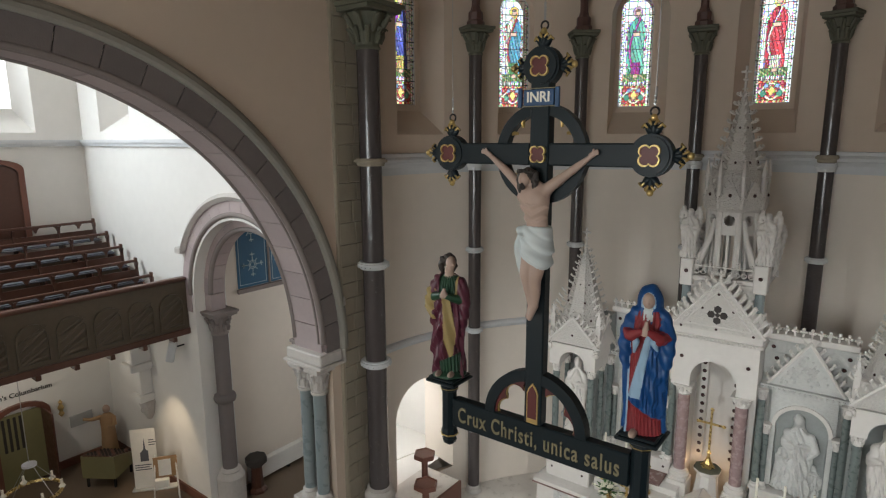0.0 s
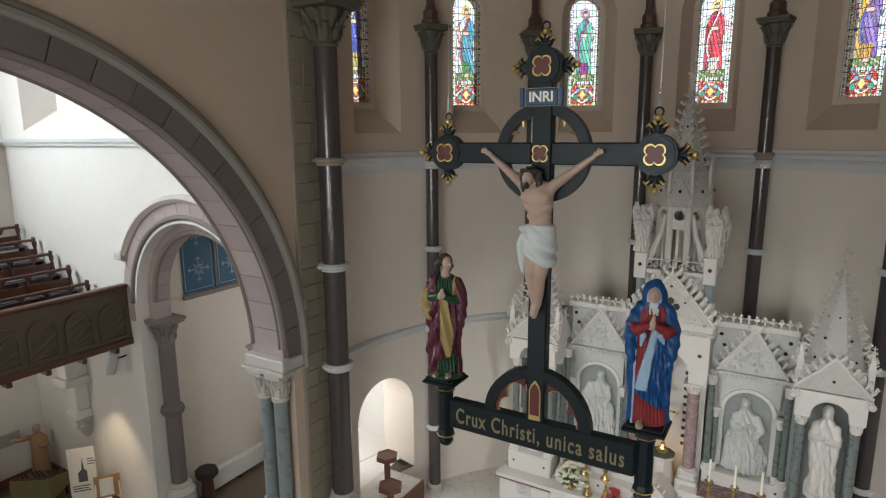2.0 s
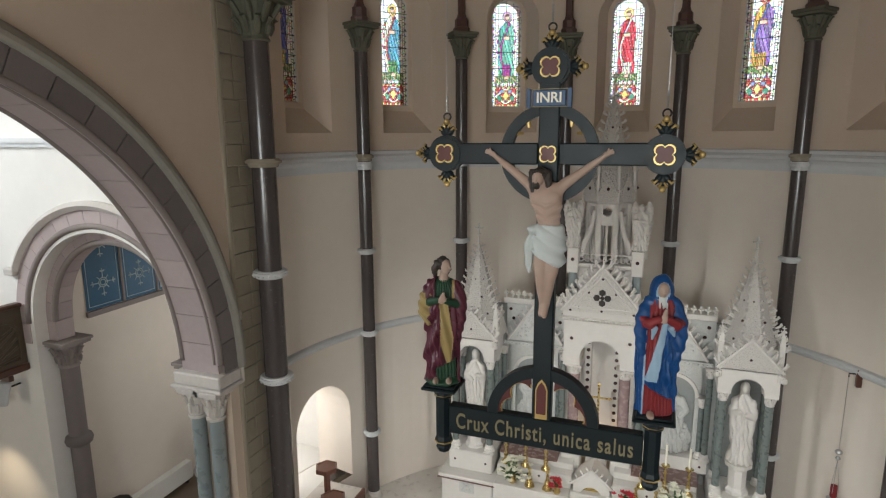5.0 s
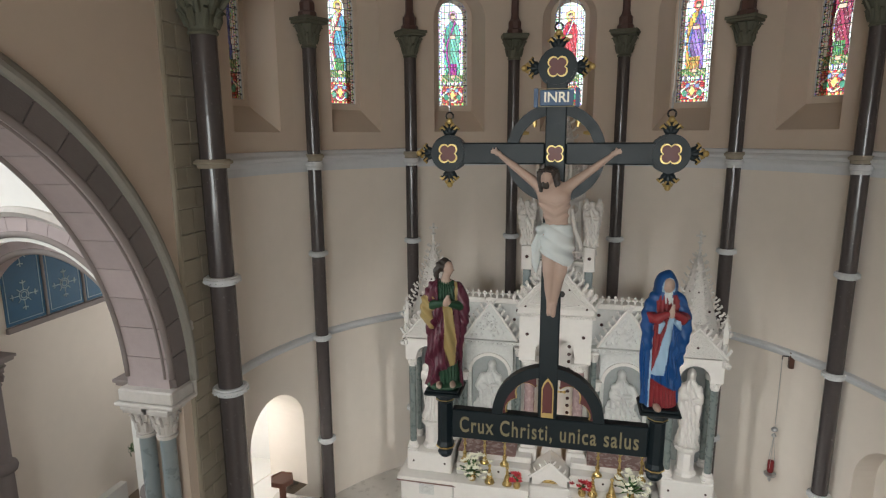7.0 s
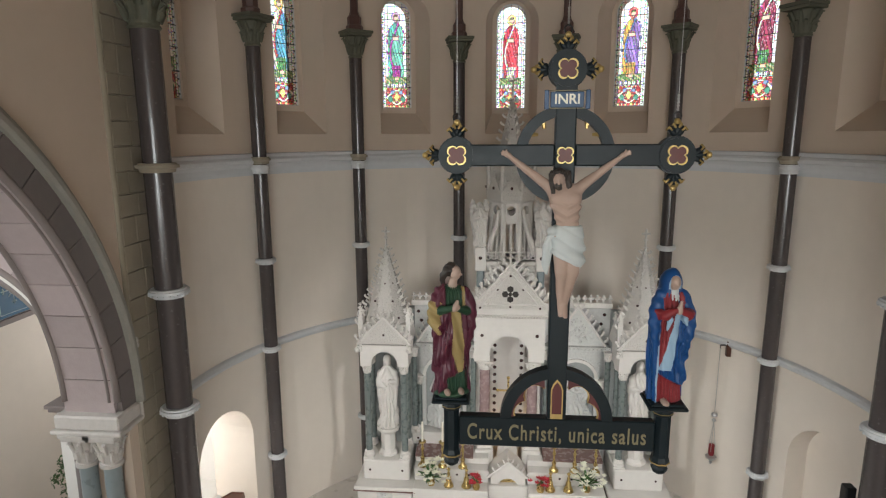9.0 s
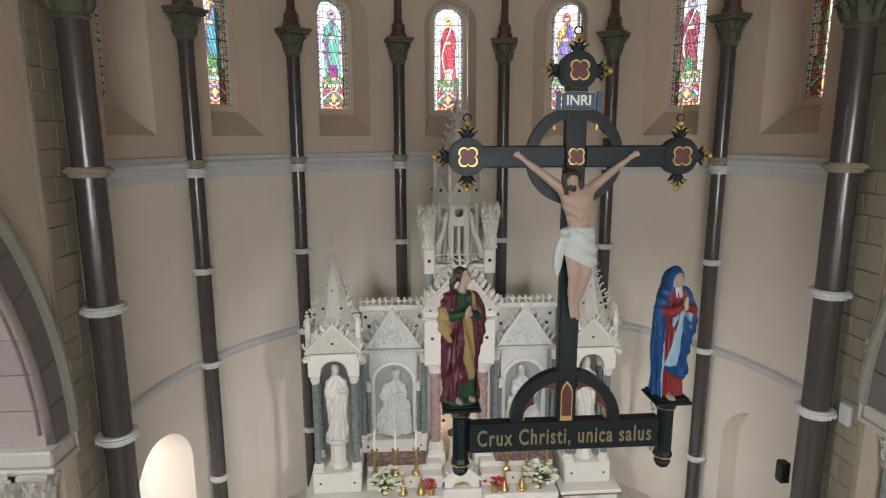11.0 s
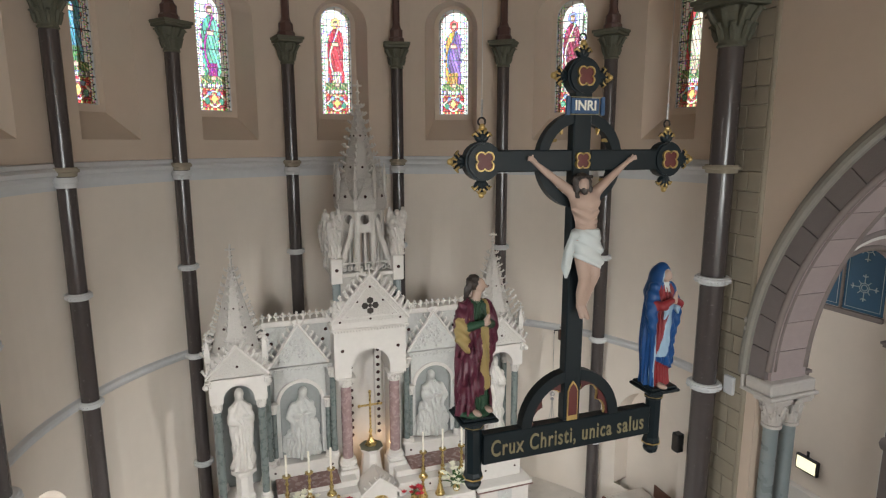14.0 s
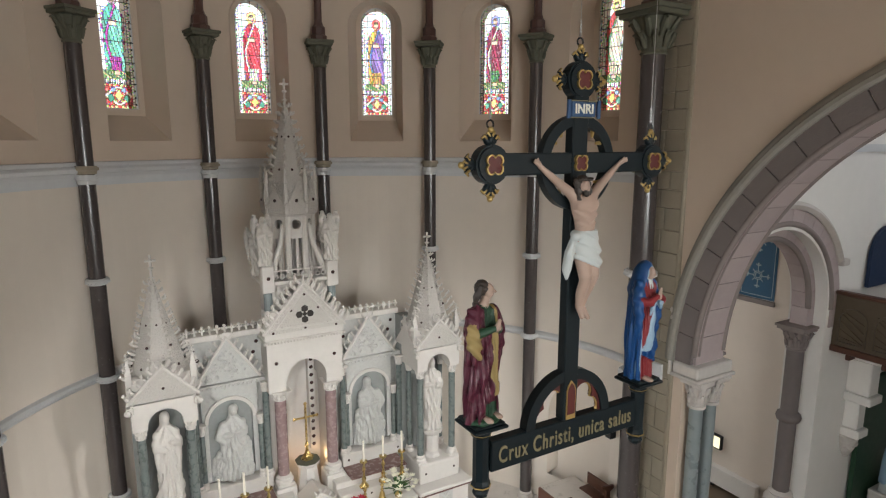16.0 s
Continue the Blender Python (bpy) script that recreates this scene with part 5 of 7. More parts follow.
def john():
    # 0 wine 1 green 2 ochre 3 skin 4 hair
    def zone(P):
        x, y, z = P.T
        front = y < 0.02
        lo, hi = np.interp(z, (0.2, 0.45, 0.7, 0.9), (0.06, -0.02, -0.015, -0.03)), np.interp(z, (0.2, 0.5, 0.9), (0.085, 0.115, 0.06))
        ochre = front & (x > lo) & (x < hi) & (z > 0.22) & (z < 0.9)
        green = front & (((np.abs(x - 0.01) < 0.085) & (z >= 0.9)) | ((x > -0.04 - 0.2 * z) & (x < 0.15) & (z < 0.24 + 0.5 * (x - 0.05))))
        edge = front & (np.abs(x - 0.105) < 0.018) & (z > 0.9)
        return np.where(green, 1, np.where(ochre | edge, 2, 0))

    def body(P):
        k = zone(P)
        x, y, z = P.T
        def fold(a, z):
            w = np.clip(1.15 - z, 0.15, 1)
            f = 0.042 * w * ridges(a, z, 9, -3.0) + 0.010 * np.sin(17 * a + 9 * z)
            f = f + np.where((x < 0.0) & (y < 0.05), 0.016 * np.sin(26 * (z * 0.8 - x * 1.5)), 0)
            return np.where(k == 1, -0.026 + 0.022 * ridges(a, z, 20), np.where(k == 2, 0.006 + 0.016 * np.sin(50 * x + 12 * z), f))
        return trunk(P, [(0.0, 0, 0, 0.17, 0.14), (0.12, 0, 0, 0.165, 0.14), (0.35, -0.01, 0, 0.165, 0.14), (0.65, 0, 0, 0.175, 0.14), (0.92, 0, 0, 0.18, 0.125), (1.06, 0, 0.0, 0.145, 0.10), (1.13, 0.0, 0, 0.06, 0.06)], fold)
    L = [(body, zone, 0.01)]
    # sleeve of the mantle that shows its lining, and the covered shoulder
    L.append((lambda P: limb(P, [(-0.12, 0.01, 1.05), (-0.175, -0.03, 0.92), (-0.185, -0.06, 0.80), (-0.15, -0.10, 0.66)], [0.06, 0.068, 0.07, 0.02]) - 0.009 * np.sin(60 * P[:, 2] + 50 * P[:, 0]), lambda P: np.where((P[:, 1] < -0.03) & (P[:, 2] < 0.98), 2, 0), 0.02))
    L.append((lambda P: limb(P, [(0.13, 0.0, 1.04), (0.19, -0.03, 0.9), (0.185, -0.04, 0.7), (0.16, -0.03, 0.45)], [0.06, 0.062, 0.055, 0.02]) - 0.006 * np.sin(45 * P[:, 2] + 60 * P[:, 0]), 0, 0.02))
    L.append((lambda P: limb(P, [(-0.15, -0.07, 0.88), (-0.03, -0.165, 0.93)], [0.045, 0.03]), 1, 0.01))
    L.append((lambda P: limb(P, [(0.14, -0.07, 0.87), (0.04, -0.165, 0.92)], [0.045, 0.03]), 1, 0.01))
    L.append((lambda P: melt(seg(P, (-0.005, -0.175, 0.925), (0.02, -0.19, 1.0), 0.032, 0.018), seg(P, (0.03, -0.17, 0.93), (0.02, -0.18, 0.97), 0.028, 0.02), 0.01), 3, 0.004))
    L.append((lambda P: seg(P, (0, 0.0, 1.08), (0.015, -0.02, 1.18), 0.05, 0.042), 3, 0.01))
    L.append((lambda P: melt(egg(P, (0.035, -0.035, 1.25), (0.052, 0.056, 0.072)), seg(P, (0.075, -0.075, 1.26), (0.084, -0.084, 1.24), 0.007, 0.011), 0.012), 3, 0.006))
    hair = lambda P: 0.006 * np.sin(90 * P[:, 2]) * np.sin(70 * P[:, 0] + 60 * P[:, 1])
    L.append((lambda P: egg(P, (-0.005, 0.01, 1.275), (0.07, 0.07, 0.075)) - hair(P), 4, 0.004))
    for sg in (-1, 1):
        L.append((lambda P, sg=sg: limb(P, [(sg * 0.05 - 0.01, -0.005 + 0.02 * sg, 1.29), (sg * 0.068 - 0.02, 0.015 + 0.02 * sg, 1.21), (sg * 0.05 - 0.03, 0.03, 1.12)], [0.03, 0.034, 0.018]) - hair(P), 4, 0.01))
    L.append((lambda P: egg(P, (0.0, -0.01, 0.02), (0.185, 0.165, 0.05)) - 0.008 * np.sin(40 * P[:, 0]) * np.sin(37 * P[:, 1]), 1, 0.01))
    for x, y in ((-0.07, -0.15), (0.07, -0.14)):
        L.append((lambda P, x=x, y=y: egg(P, (x, y, 0.055), (0.03, 0.065, 0.028)), 3, 0.005))
    return modelled("statue", (-0.28, -0.24, -0.04), (0.28, 0.2, 1.38), 0.0085, L, ["robe_wine", "robe_green", "robe_ochre", "skin", "hair"])


def christ():
    """Figure with its feet at z 0.07 and arms raised to 1.6."""
    # 0 skin 1 cloth 2 hair
    def chest(P):
        x, y, z = P.T
        d = trunk(P, [(0.8, 0.05, -0.035, 0.12, 0.085), (0.92, 0.04, -0.045, 0.105, 0.078), (1.02, 0.025, -0.055, 0.113, 0.083), (1.14, 0.01, -0.06, 0.145, 0.092), (1.24, 0.0, -0.055, 0.15, 0.088), (1.3, -0.005, -0.04, 0.11, 0.065), (1.34, -0.01, -0.035, 0.05, 0.05)])
        ribs = 0.007 * np.sin(75 * (z - 0.55 * np.abs(x - 0.02))) * (z > 0.98) * (z < 1.14) * (y < -0.05)
        return d - ribs
    L = [(chest, 0, 0.01)]
    for sg in (-1, 1):
        L.append((lambda P, sg=sg: egg(P, (sg * 0.065, -0.115, 1.19), (0.07, 0.035, 0.045)), 0, 0.03))
        L.append((lambda P, sg=sg: limb(P, [(sg * 0.10, -0.045, 1.25), (sg * 0.17, -0.035, 1.31), (sg * 0.32, -0.015, 1.42), (sg * 0.36, -0.01, 1.45), (sg * 0.50, 0.0, 1.555)], [0.055, 0.05, 0.037, 0.036, 0.022]), 0, 0.03))
        L.append((lambda P, sg=sg: egg(P, (sg * 0.525, -0.01, 1.578), (0.034, 0.02, 0.026)), 0, 0.012))
        for k, (dx, dz) in enumerate(((0.055, 0.005), (0.055, 0.022), (0.045, 0.038), (0.012, 0.045))):
            L.append((lambda P, sg=sg, dx=dx, dz=dz: seg(P, (sg * 0.53, -0.01, 1.58), (sg * (0.53 + dx), -0.028, 1.58 + dz), 0.013, 0.009), 0, 0.004))
        L.append((lambda P, sg=sg: limb(P, [(0.04 + sg * 0.058, -0.04, 0.8), (0.035 + sg * 0.05, -0.135, 0.5), (0.03 + sg * 0.042, -0.13, 0.44), (0.02 + sg * 0.026, -0.075, 0.3), (0.015 + sg * 0.016, -0.05, 0.17)], [0.085, 0.063, 0.054, 0.05, 0.033]), 0, 0.012))
        L.append((lambda P, sg=sg: limb(P, [(0.015 + sg * 0.016, -0.05, 0.17), (0.012 + sg * 0.02, -0.125 - 0.02 * sg, 0.075)], [0.034, 0.024]), 0, 0.012))

    def cloth(P):
        x, y, z = P.T
        d = trunk(P, [(0.5, 0.05, -0.09, 0.13, 0.115), (0.62, 0.05, -0.075, 0.148, 0.13), (0.78, 0.045, -0.05, 0.15, 0.125), (0.9, 0.04, -0.045, 0.132, 0.105), (0.94, 0.04, -0.045, 0.122, 0.098)])
        d = d - 0.020 * (np.abs(np.sin(24 * (z + 0.6 * x))) - 0.5) - 0.005 * np.sin(60 * (z + 0.3 * x) + 9 * y)
        return np.maximum(np.maximum(d, 0.665 - 0.45 * (x + 0.1) - z), z - 0.93)
    L.append((cloth, 1, 0.004))
    L.append((lambda P: melt(egg(P, (-0.105, -0.09, 0.885), (0.05, 0.045, 0.04)), limb(P, [(-0.11, -0.07, 0.87), (-0.145, -0.05, 0.72), (-0.15, -0.02, 0.56), (-0.14, -0.01, 0.46)], [0.03, 0.045, 0.042, 0.014]) - 0.006 * np.sin(80 * P[:, 1] + 60 * P[:, 0]), 0.02), 1, 0.01))
    L.append((lambda P: seg(P, (-0.01, -0.05, 1.3), (-0.035, -0.085, 1.36), 0.048, 0.042), 0, 0.02))
    curl = lambda P: 0.006 * np.sin(85 * P[:, 2]) * np.sin(75 * P[:, 0] + 50 * P[:, 1])
    L.append((lambda P: melt(egg(P, (-0.062, -0.135, 1.355), (0.05, 0.05, 0.068)), seg(P, (-0.068, -0.185, 1.36), (-0.07, -0.193, 1.335), 0.006, 0.011), 0.01), 0, 0.01))
    L.append((lambda P: egg(P, (-0.05, -0.08, 1.395), (0.074, 0.072, 0.068)) - curl(P), 2, 0.004))
    L.append((lambda P: egg(P, (-0.07, -0.165, 1.30), (0.034, 0.03, 0.04)) - curl(P), 2, 0.006))
    for sx, sy in ((0.02, -0.07), (-0.125, -0.09)):
        L.append((lambda P, sx=sx, sy=sy: limb(P, [(sx, sy, 1.4), (sx + 0.008, sy - 0.02, 1.32), (sx + 0.01, sy - 0.03, 1.25)], [0.032, 0.032, 0.014]) - curl(P), 2, 0.008))
    L.append((lambda P: np.abs(np.hypot(np.hypot(P[:, 0] + 0.052, P[:, 1] + 0.1) - 0.076, P[:, 2] - 1.425 + 0.1 * (P[:, 1] + 0.1))) - 0.014 - 0.006 * np.sin(18 * np.arctan2(P[:, 1] + 0.1, P[:, 0] + 0.052)), 2, 0.004))
    return modelled("statue", (-0.62, -0.26, 0.02), (0.62, 0.08, 1.66), 0.009, L, ["skin", "cloth_white", "hair"])


place_statue("statue", mary(), (KX + 1.06, KY, 6.165), 9, "painted statue in a blue mantle and red robe with folded arms")
place_statue("statue", john(), (KX - 1.06, KY, 6.165), 15, "painted statue in a wine-red mantle over a green robe")
place_statue("statue", christ(), (KX, KY - 0.075, 6.98), 0, "painted figure with a white loincloth fixed to the hanging cross")

# ---- the high altar ----
HA = thing("high_altar", (0, 3.9, ZF), "white carved stone high altar with tall spires and coloured marble columns", "altar")


LIFT = [0.0, 0.0]   # shift along y and stretch of the upper stage while a stage is built


def hp(name, bm, m="altar_white", label="", parent=None, smooth=False, kind=""):
    """A part of the altar, drawn in world height and moved to its base."""
    for v in bm.verts:
        if LIFT[1] and v.co.z > 5.6:
            v.co.z = 5.6 + (v.co.z - 5.6) * LIFT[1]
        v.co.y += LIFT[0] - 3.9
        v.co.z -= ZF
    return part(name, bm, m, parent or HA, label, smooth=smooth, kind=kind)


def crockets(bm, p0, p1, n, r, out, fade=0.0):
    """Curled leaf knobs along an edge."""
    p0, p1, out = Vector(p0), Vector(p1), Vector(out).normalized()
    for k in range(n):
        q = p0.lerp(p1, (k + 0.5) / n)
        rr = r * (1 - fade * k / n)
        tube(bm, [q, q + out * rr * 1.2 + Vector((0, 0, rr * 0.5)), q + out * rr * 2.0 + Vector((0, 0, rr * 1.2)), q + out * rr * 1.7 + Vector((0, 0, rr * 1.9))], [rr * 0.5, rr * 0.55, rr * 0.6, rr * 0.35], 6)


def top_cross(bm, x, y, z, r):
    tube(bm, [(x, y, z), (x, y, z + r * 3)], r * 0.25, 6)
    tube(bm, [(x - r, y, z + r * 1.9), (x + r, y, z + r * 1.9)], r * 0.25, 6)
    tube(bm, [(x, y - r, z + r * 1.9), (x, y + r, z + r * 1.9)], r * 0.25, 6)
    ball(bm, (x, y, z + r * 1.9), r * 0.45, 6)
    ball(bm, (x, y, z + r * 0.4), r * 0.6, 6, sz=0.5)


def spire(name, x, y, z0, z1, r, ncr, cr=0.06):
    bm = B()
    lathe(bm, [(r, z0), (r * 0.06, z1)], 8, cx=x, cy=y, a0=math.pi / 8)
    sp = hp(name, bm, "altar_carved")
    bm = B()
    for k in range(8):
        a = math.pi / 8 + k * math.pi / 4
        c, s_ = math.cos(a), math.sin(a)
        crockets(bm, (x + r * c, y + r * s_, z0), (x + r * 0.1 * c, y + r * 0.1 * s_, z1), ncr, cr, (c, s_, 0.0), 0.3)
    hp("crocket_trim", bm, "altar_white", "small curled stone leaves", sp, kind="stuff")
    bm = B()
    tube(bm, [(x, y, z1 - 0.1), (x, y, z1 + 0.3)], 0.026, 6)
    top_cross(bm, x, y, z1 - 0.06, 0.06)
    top_cross(bm, x, y, z1 + 0.2, 0.105)
    hp("finial", bm, "altar_white", "", sp)
    bm = B()
    for k in range(8):
        a = k * math.pi / 4
        for t in (0.12, 0.55):
            rr = r * 0.925 * (1 - t)
            ball(bm, (x + rr * math.cos(a), y + rr * math.sin(a), z0 + (z1 - z0) * t), 0.03, 6)
    hp("boss", bm, "boss", "dark stone bosses", sp, kind="stuff")
    return sp


def gable(x, y, w, z0, z1, depth, ncr, name="gable", cr=0.06, m="altar_white", back=None):
    """A gable front with crockets, thick from y to y + depth."""
    bm = B()
    prism(bm, [(x - w, z0), (x + w, z0), (x, z1)], y, y + depth)
    g = hp(name, bm, m)
    bm = B()
    for sg in (-1, 1):
        tube(bm, [(x + sg * w, y, z0), (x, y, z1)], 0.035, 6)
    hp("raking_moulding", bm, "altar_white", "", g)
    bm = B()
    for sg in (-1, 1):
        crockets(bm, (x + sg * w, y + 0.03, z0), (x, y + 0.03, z1), ncr, cr, (sg * 0.8, 0, 0.5))
    top_cross(bm, x, y + 0.03, z1 - 0.02, cr * 1.1)
    hp("crocket_trim", bm, "altar_white", "curled stone leaves", g, kind="stuff")
    return g


def bosses(pts, r=0.03):
    bm = B()
    for x, y, z in pts:
        ball(bm, (x, y, z), r, 8, sy=0.5)
    hp("boss", bm, "boss", "dark stone bosses", kind="stuff")


def shaft(x, y, r, z0, z1, m):
    bm = B()
    lathe(bm, [(r, z0), (r, z1)], 18, cx=x, cy=y, cap=False)
    c = hp("column", bm, m, "polished coloured marble column", smooth=True)
    bm = B()
    leafy_capital(bm, r, 0, 0.26, r * 1.5, leaves=6, rows=2)
    for v in bm.verts:
        v.co += Vector((x, y, z1 - 0.02))
    hp("capital", bm, "altar_white", "", c)
    bm = B()
    lathe(bm, [(r * 1.7, z0 - 0.12), (r * 1.7, z0 - 0.06), (r * 1.35, z0 - 0.02), (r * 1.45, z0 + 0.03), (r, z0 + 0.07)], 16, cx=x, cy=y)
    hp("base", bm, "altar_white", "", c)


def arch_block(x, y0, y1, w, half, z0, spring, z1, name="arch_front", m="altar_white"):
    bm = B()
    n = 18
    o = opening(half, z0, spring, n)
    out = [(-w, z0)] + [(-w if k < n / 2 - 4 else (w if k > n / 2 + 4 else -w + 2 * w * (k - n / 2 + 4) / 8), z1 if abs(k - n / 2) <= 4 else spring + (z1 - spring) * (1 - (abs(k - n / 2) - 4) / (n / 2 - 4))) for k in range(n + 1)] + [(w, z0)]
    a = [[bm.verts.new((x + u, y, z)) for u, z in lp] for y in (y0, y1) for lp in (out, o)]
    m_ = len(o)
    for k in range(m_ - 1):
        for p, q in ((0, 1), (2, 3), (1, 3), (0, 2)):
            bm.faces.new((a[p][k], a[p][k + 1], a[q][k + 1], a[q][k]))
    for k in (0, m_ - 1):
        bm.faces.new((a[0][k], a[1][k], a[3][k], a[2][k]))
    return hp(name, bm, m)


def turret(x):
    """Side turret with a niche."""
    y0, y1, w = 3.36, 4.5, 0.62
    bm = B()
    box(bm, x - 0.70, x + 0.70, 3.0, 4.7, ZF, -0.12, 0.02)
    box(bm, x - 0.78, x + 0.78, 2.94, 4.7, -0.12, -0.02, 0.02)
    pl = hp("plinth", bm)
    bm = B()
    box(bm, x - 0.79, x + 0.79, 2.93, 4.7, -0.14, -0.115)
    hp("plinth_band", bm, "brown_marble", "brown marble band", pl)
    bm = B()
    prism(bm, [(x - 0.2, -0.48), (x + 0.2, -0.48), (x + 0.2, -0.2), (x - 0.2, -0.2)], 2.985, 3.02)
    ball(bm, (x, 2.98, -0.34), 0.09, 8, sy=0.4)
    for k in range(4):
        ball(bm, (x + 0.1 * math.cos(k * 1.57 + 0.78), 2.985, -0.34 + 0.1 * math.sin(k * 1.57 + 0.78)), 0.055, 6, sy=0.4)
    hp("carved_panel", bm, "altar_grey", "", pl)
    bm = B()
    box(bm, x - 0.60, x + 0.60, 3.30, 4.6, -0.02, 0.52, 0.03)
    hp("pedestal", bm)
    bosses([(x - 0.42, 3.29, 0.26), (x + 0.42, 3.29, 0.26)])
    # niche back coloured dark for the shade inside
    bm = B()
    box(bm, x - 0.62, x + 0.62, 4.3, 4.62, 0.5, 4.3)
    hp("niche_back", bm, "altar_recess", "back of the niche, greyed to stand for its shade", None)
    bm = B()
    lathe(bm, [(0.26, 0.5), (0.26, 0.6), (0.2, 0.66), (0.2, 1.1), (0.24, 1.16), (0.3, 1.2), (0.3, 1.28)], 8, cx=x, cy=3.75, a0=math.pi / 8)
    hp("statue_pedestal", bm)
    for sx in (-0.47, 0.47):
        shaft(x + sx, 3.5, 0.085, 0.66, 2.86, "altar_shaft")
        shaft(x + sx, 4.15, 0.07, 0.66, 2.86, "altar_shaft")
        bm = B()
        box(bm, x + sx - 0.14, x + sx + 0.14, 3.36, 3.64, 0.5, 0.56, 0.01)
        hp("column_plinth", bm)
    arch_block(x, 3.36, 3.66, 0.61, 0.33, 3.06, 3.12, 3.62)
    for sg in (-1, 1):
        bm = B()
        box(bm, x + sg * 0.49 - 0.11, x + sg * 0.49 + 0.11, 3.6, 4.4, 3.06, 3.62)
        hp("side_lintel", bm)
    gable(x, 3.34, 0.66, 3.66, 4.36, 0.14, 6, cr=0.065, m="altar_carved")
    bosses([(x, 3.33, 3.9), (x - 0.22, 3.52, 4.72), (x + 0.22, 3.52, 4.72)])
    for sg in (-1, 1):
        bm = B()
        box(bm, x + sg * 0.62 - 0.07, x + sg * 0.62 + 0.07, 3.3, 3.5, 3.45, 3.6, 0.02)
        ball(bm, (x + sg * 0.66, 3.28, 3.52), 0.07, 8)
        hp("gable_stop", bm)
    bm = B()
    box(bm, x - 0.56, x + 0.56, 3.5, 4.6, 3.6, 4.12, 0.02)
    hp("turret_body", bm)
    for sg in (-1, 1):
        bm = B()
        prism(bm, [(-0.6, 3.55), (0.6, 3.55), (0, 4.2)], -0.06, 0.06)
        for s2 in (-1, 1):
            tube(bm, [(s2 * 0.62, -0.06, 3.55), (0, -0.06, 4.22)], 0.035, 6)
            crockets(bm, (s2 * 0.62, 0, 3.55), (0, 0, 4.2), 6, 0.06, (s2 * 0.8, 0, 0.5))
        for v in bm.verts:
            v.co = (x + sg * (0.58 + v.co.y), 4.0 + v.co.x, v.co.z)
        hp("side_gable", bm)
    for sg in (-1, 1):
        bm = B()
        px_, py_ = x + sg * 0.6, 3.52
        box(bm, px_ - 0.06, px_ + 0.06, py_ - 0.06, py_ + 0.06, 3.6, 4.22, 0.01)
        lathe(bm, [(0.09, 4.22), (0.01, 4.6)], 4, cx=px_, cy=py_, a0=math.pi / 4)
        for a in range(4):
            d = (math.cos(a * 1.571 + 0.785), math.sin(a * 1.571 + 0.785), 0)
            crockets(bm, (px_ + 0.08 * d[0], py_ + 0.08 * d[1], 4.24), (px_, py_, 4.58), 3, 0.025, d)
        top_cross(bm, px_, py_, 4.55, 0.045)
        hp("pinnacle", bm)
    spire("spire", x, 3.98, 4.02, 6.0, 0.6, 12, 0.05)
    # large leaf knobs on the lower slopes of the roof
    for sg in (-1, 1):
        bm = B()
        crockets(bm, (x + sg * 0.64, 3.5, 4.05), (x + sg * 0.3, 3.62, 5.0), 6, 0.065, (sg, -0.4, 0.2), 0.3)
        hp("crocket_trim", bm, "altar_white", "curled stone leaves", kind="stuff")


def relief(x, y, z0, z1, w, seed):
    """A carved group in high relief: a tall robed shape with two smaller ones beside it."""
    H = (z1 - z0) / 1.72
    sg = -1 if seed % 2 else 1
    L = [(lambda P: robed(P, 0.04 * sg, 0, 0, H, -0.06 * sg, 1.0), 0, 0.02),
         (lambda P: robed(P, -0.30 * sg, 0.02, 0, H * 0.66, 0.10 * sg, 3.0), 0, 0.02),
         (lambda P: robed(P, 0.30 * sg, 0.04, 0, H * 0.5, -0.12 * sg, 5.0), 0, 0.02),
         (lambda P: limb(P, [(0.2 * sg, -0.05, 1.3 * H), (0.32 * sg, -0.1, 1.05 * H), (0.2 * sg, -0.16, 0.9 * H)], [0.08, 0.07, 0.05]), 0, 0.03),
         (lambda P: egg(P, (0, 0.12, 0.3), (0.5, 0.1, 0.4)) - 0.03 * np.sin(16 * P[:, 0] + 3) * np.sin(14 * P[:, 2]), 0, 0.03)]
    me = modelled("relief_carving", (-0.5, -0.36, -0.02), (0.5, 0.16, z1 - z0 + 0.06), 0.02, L, ["altar_grey"])
    ob = new("relief_carving", me)
    ob.parent, ob.location = HA, (x, y - 3.9, z0 - ZF)
    tagged(ob, "white stone relief carving of standing robed shapes")


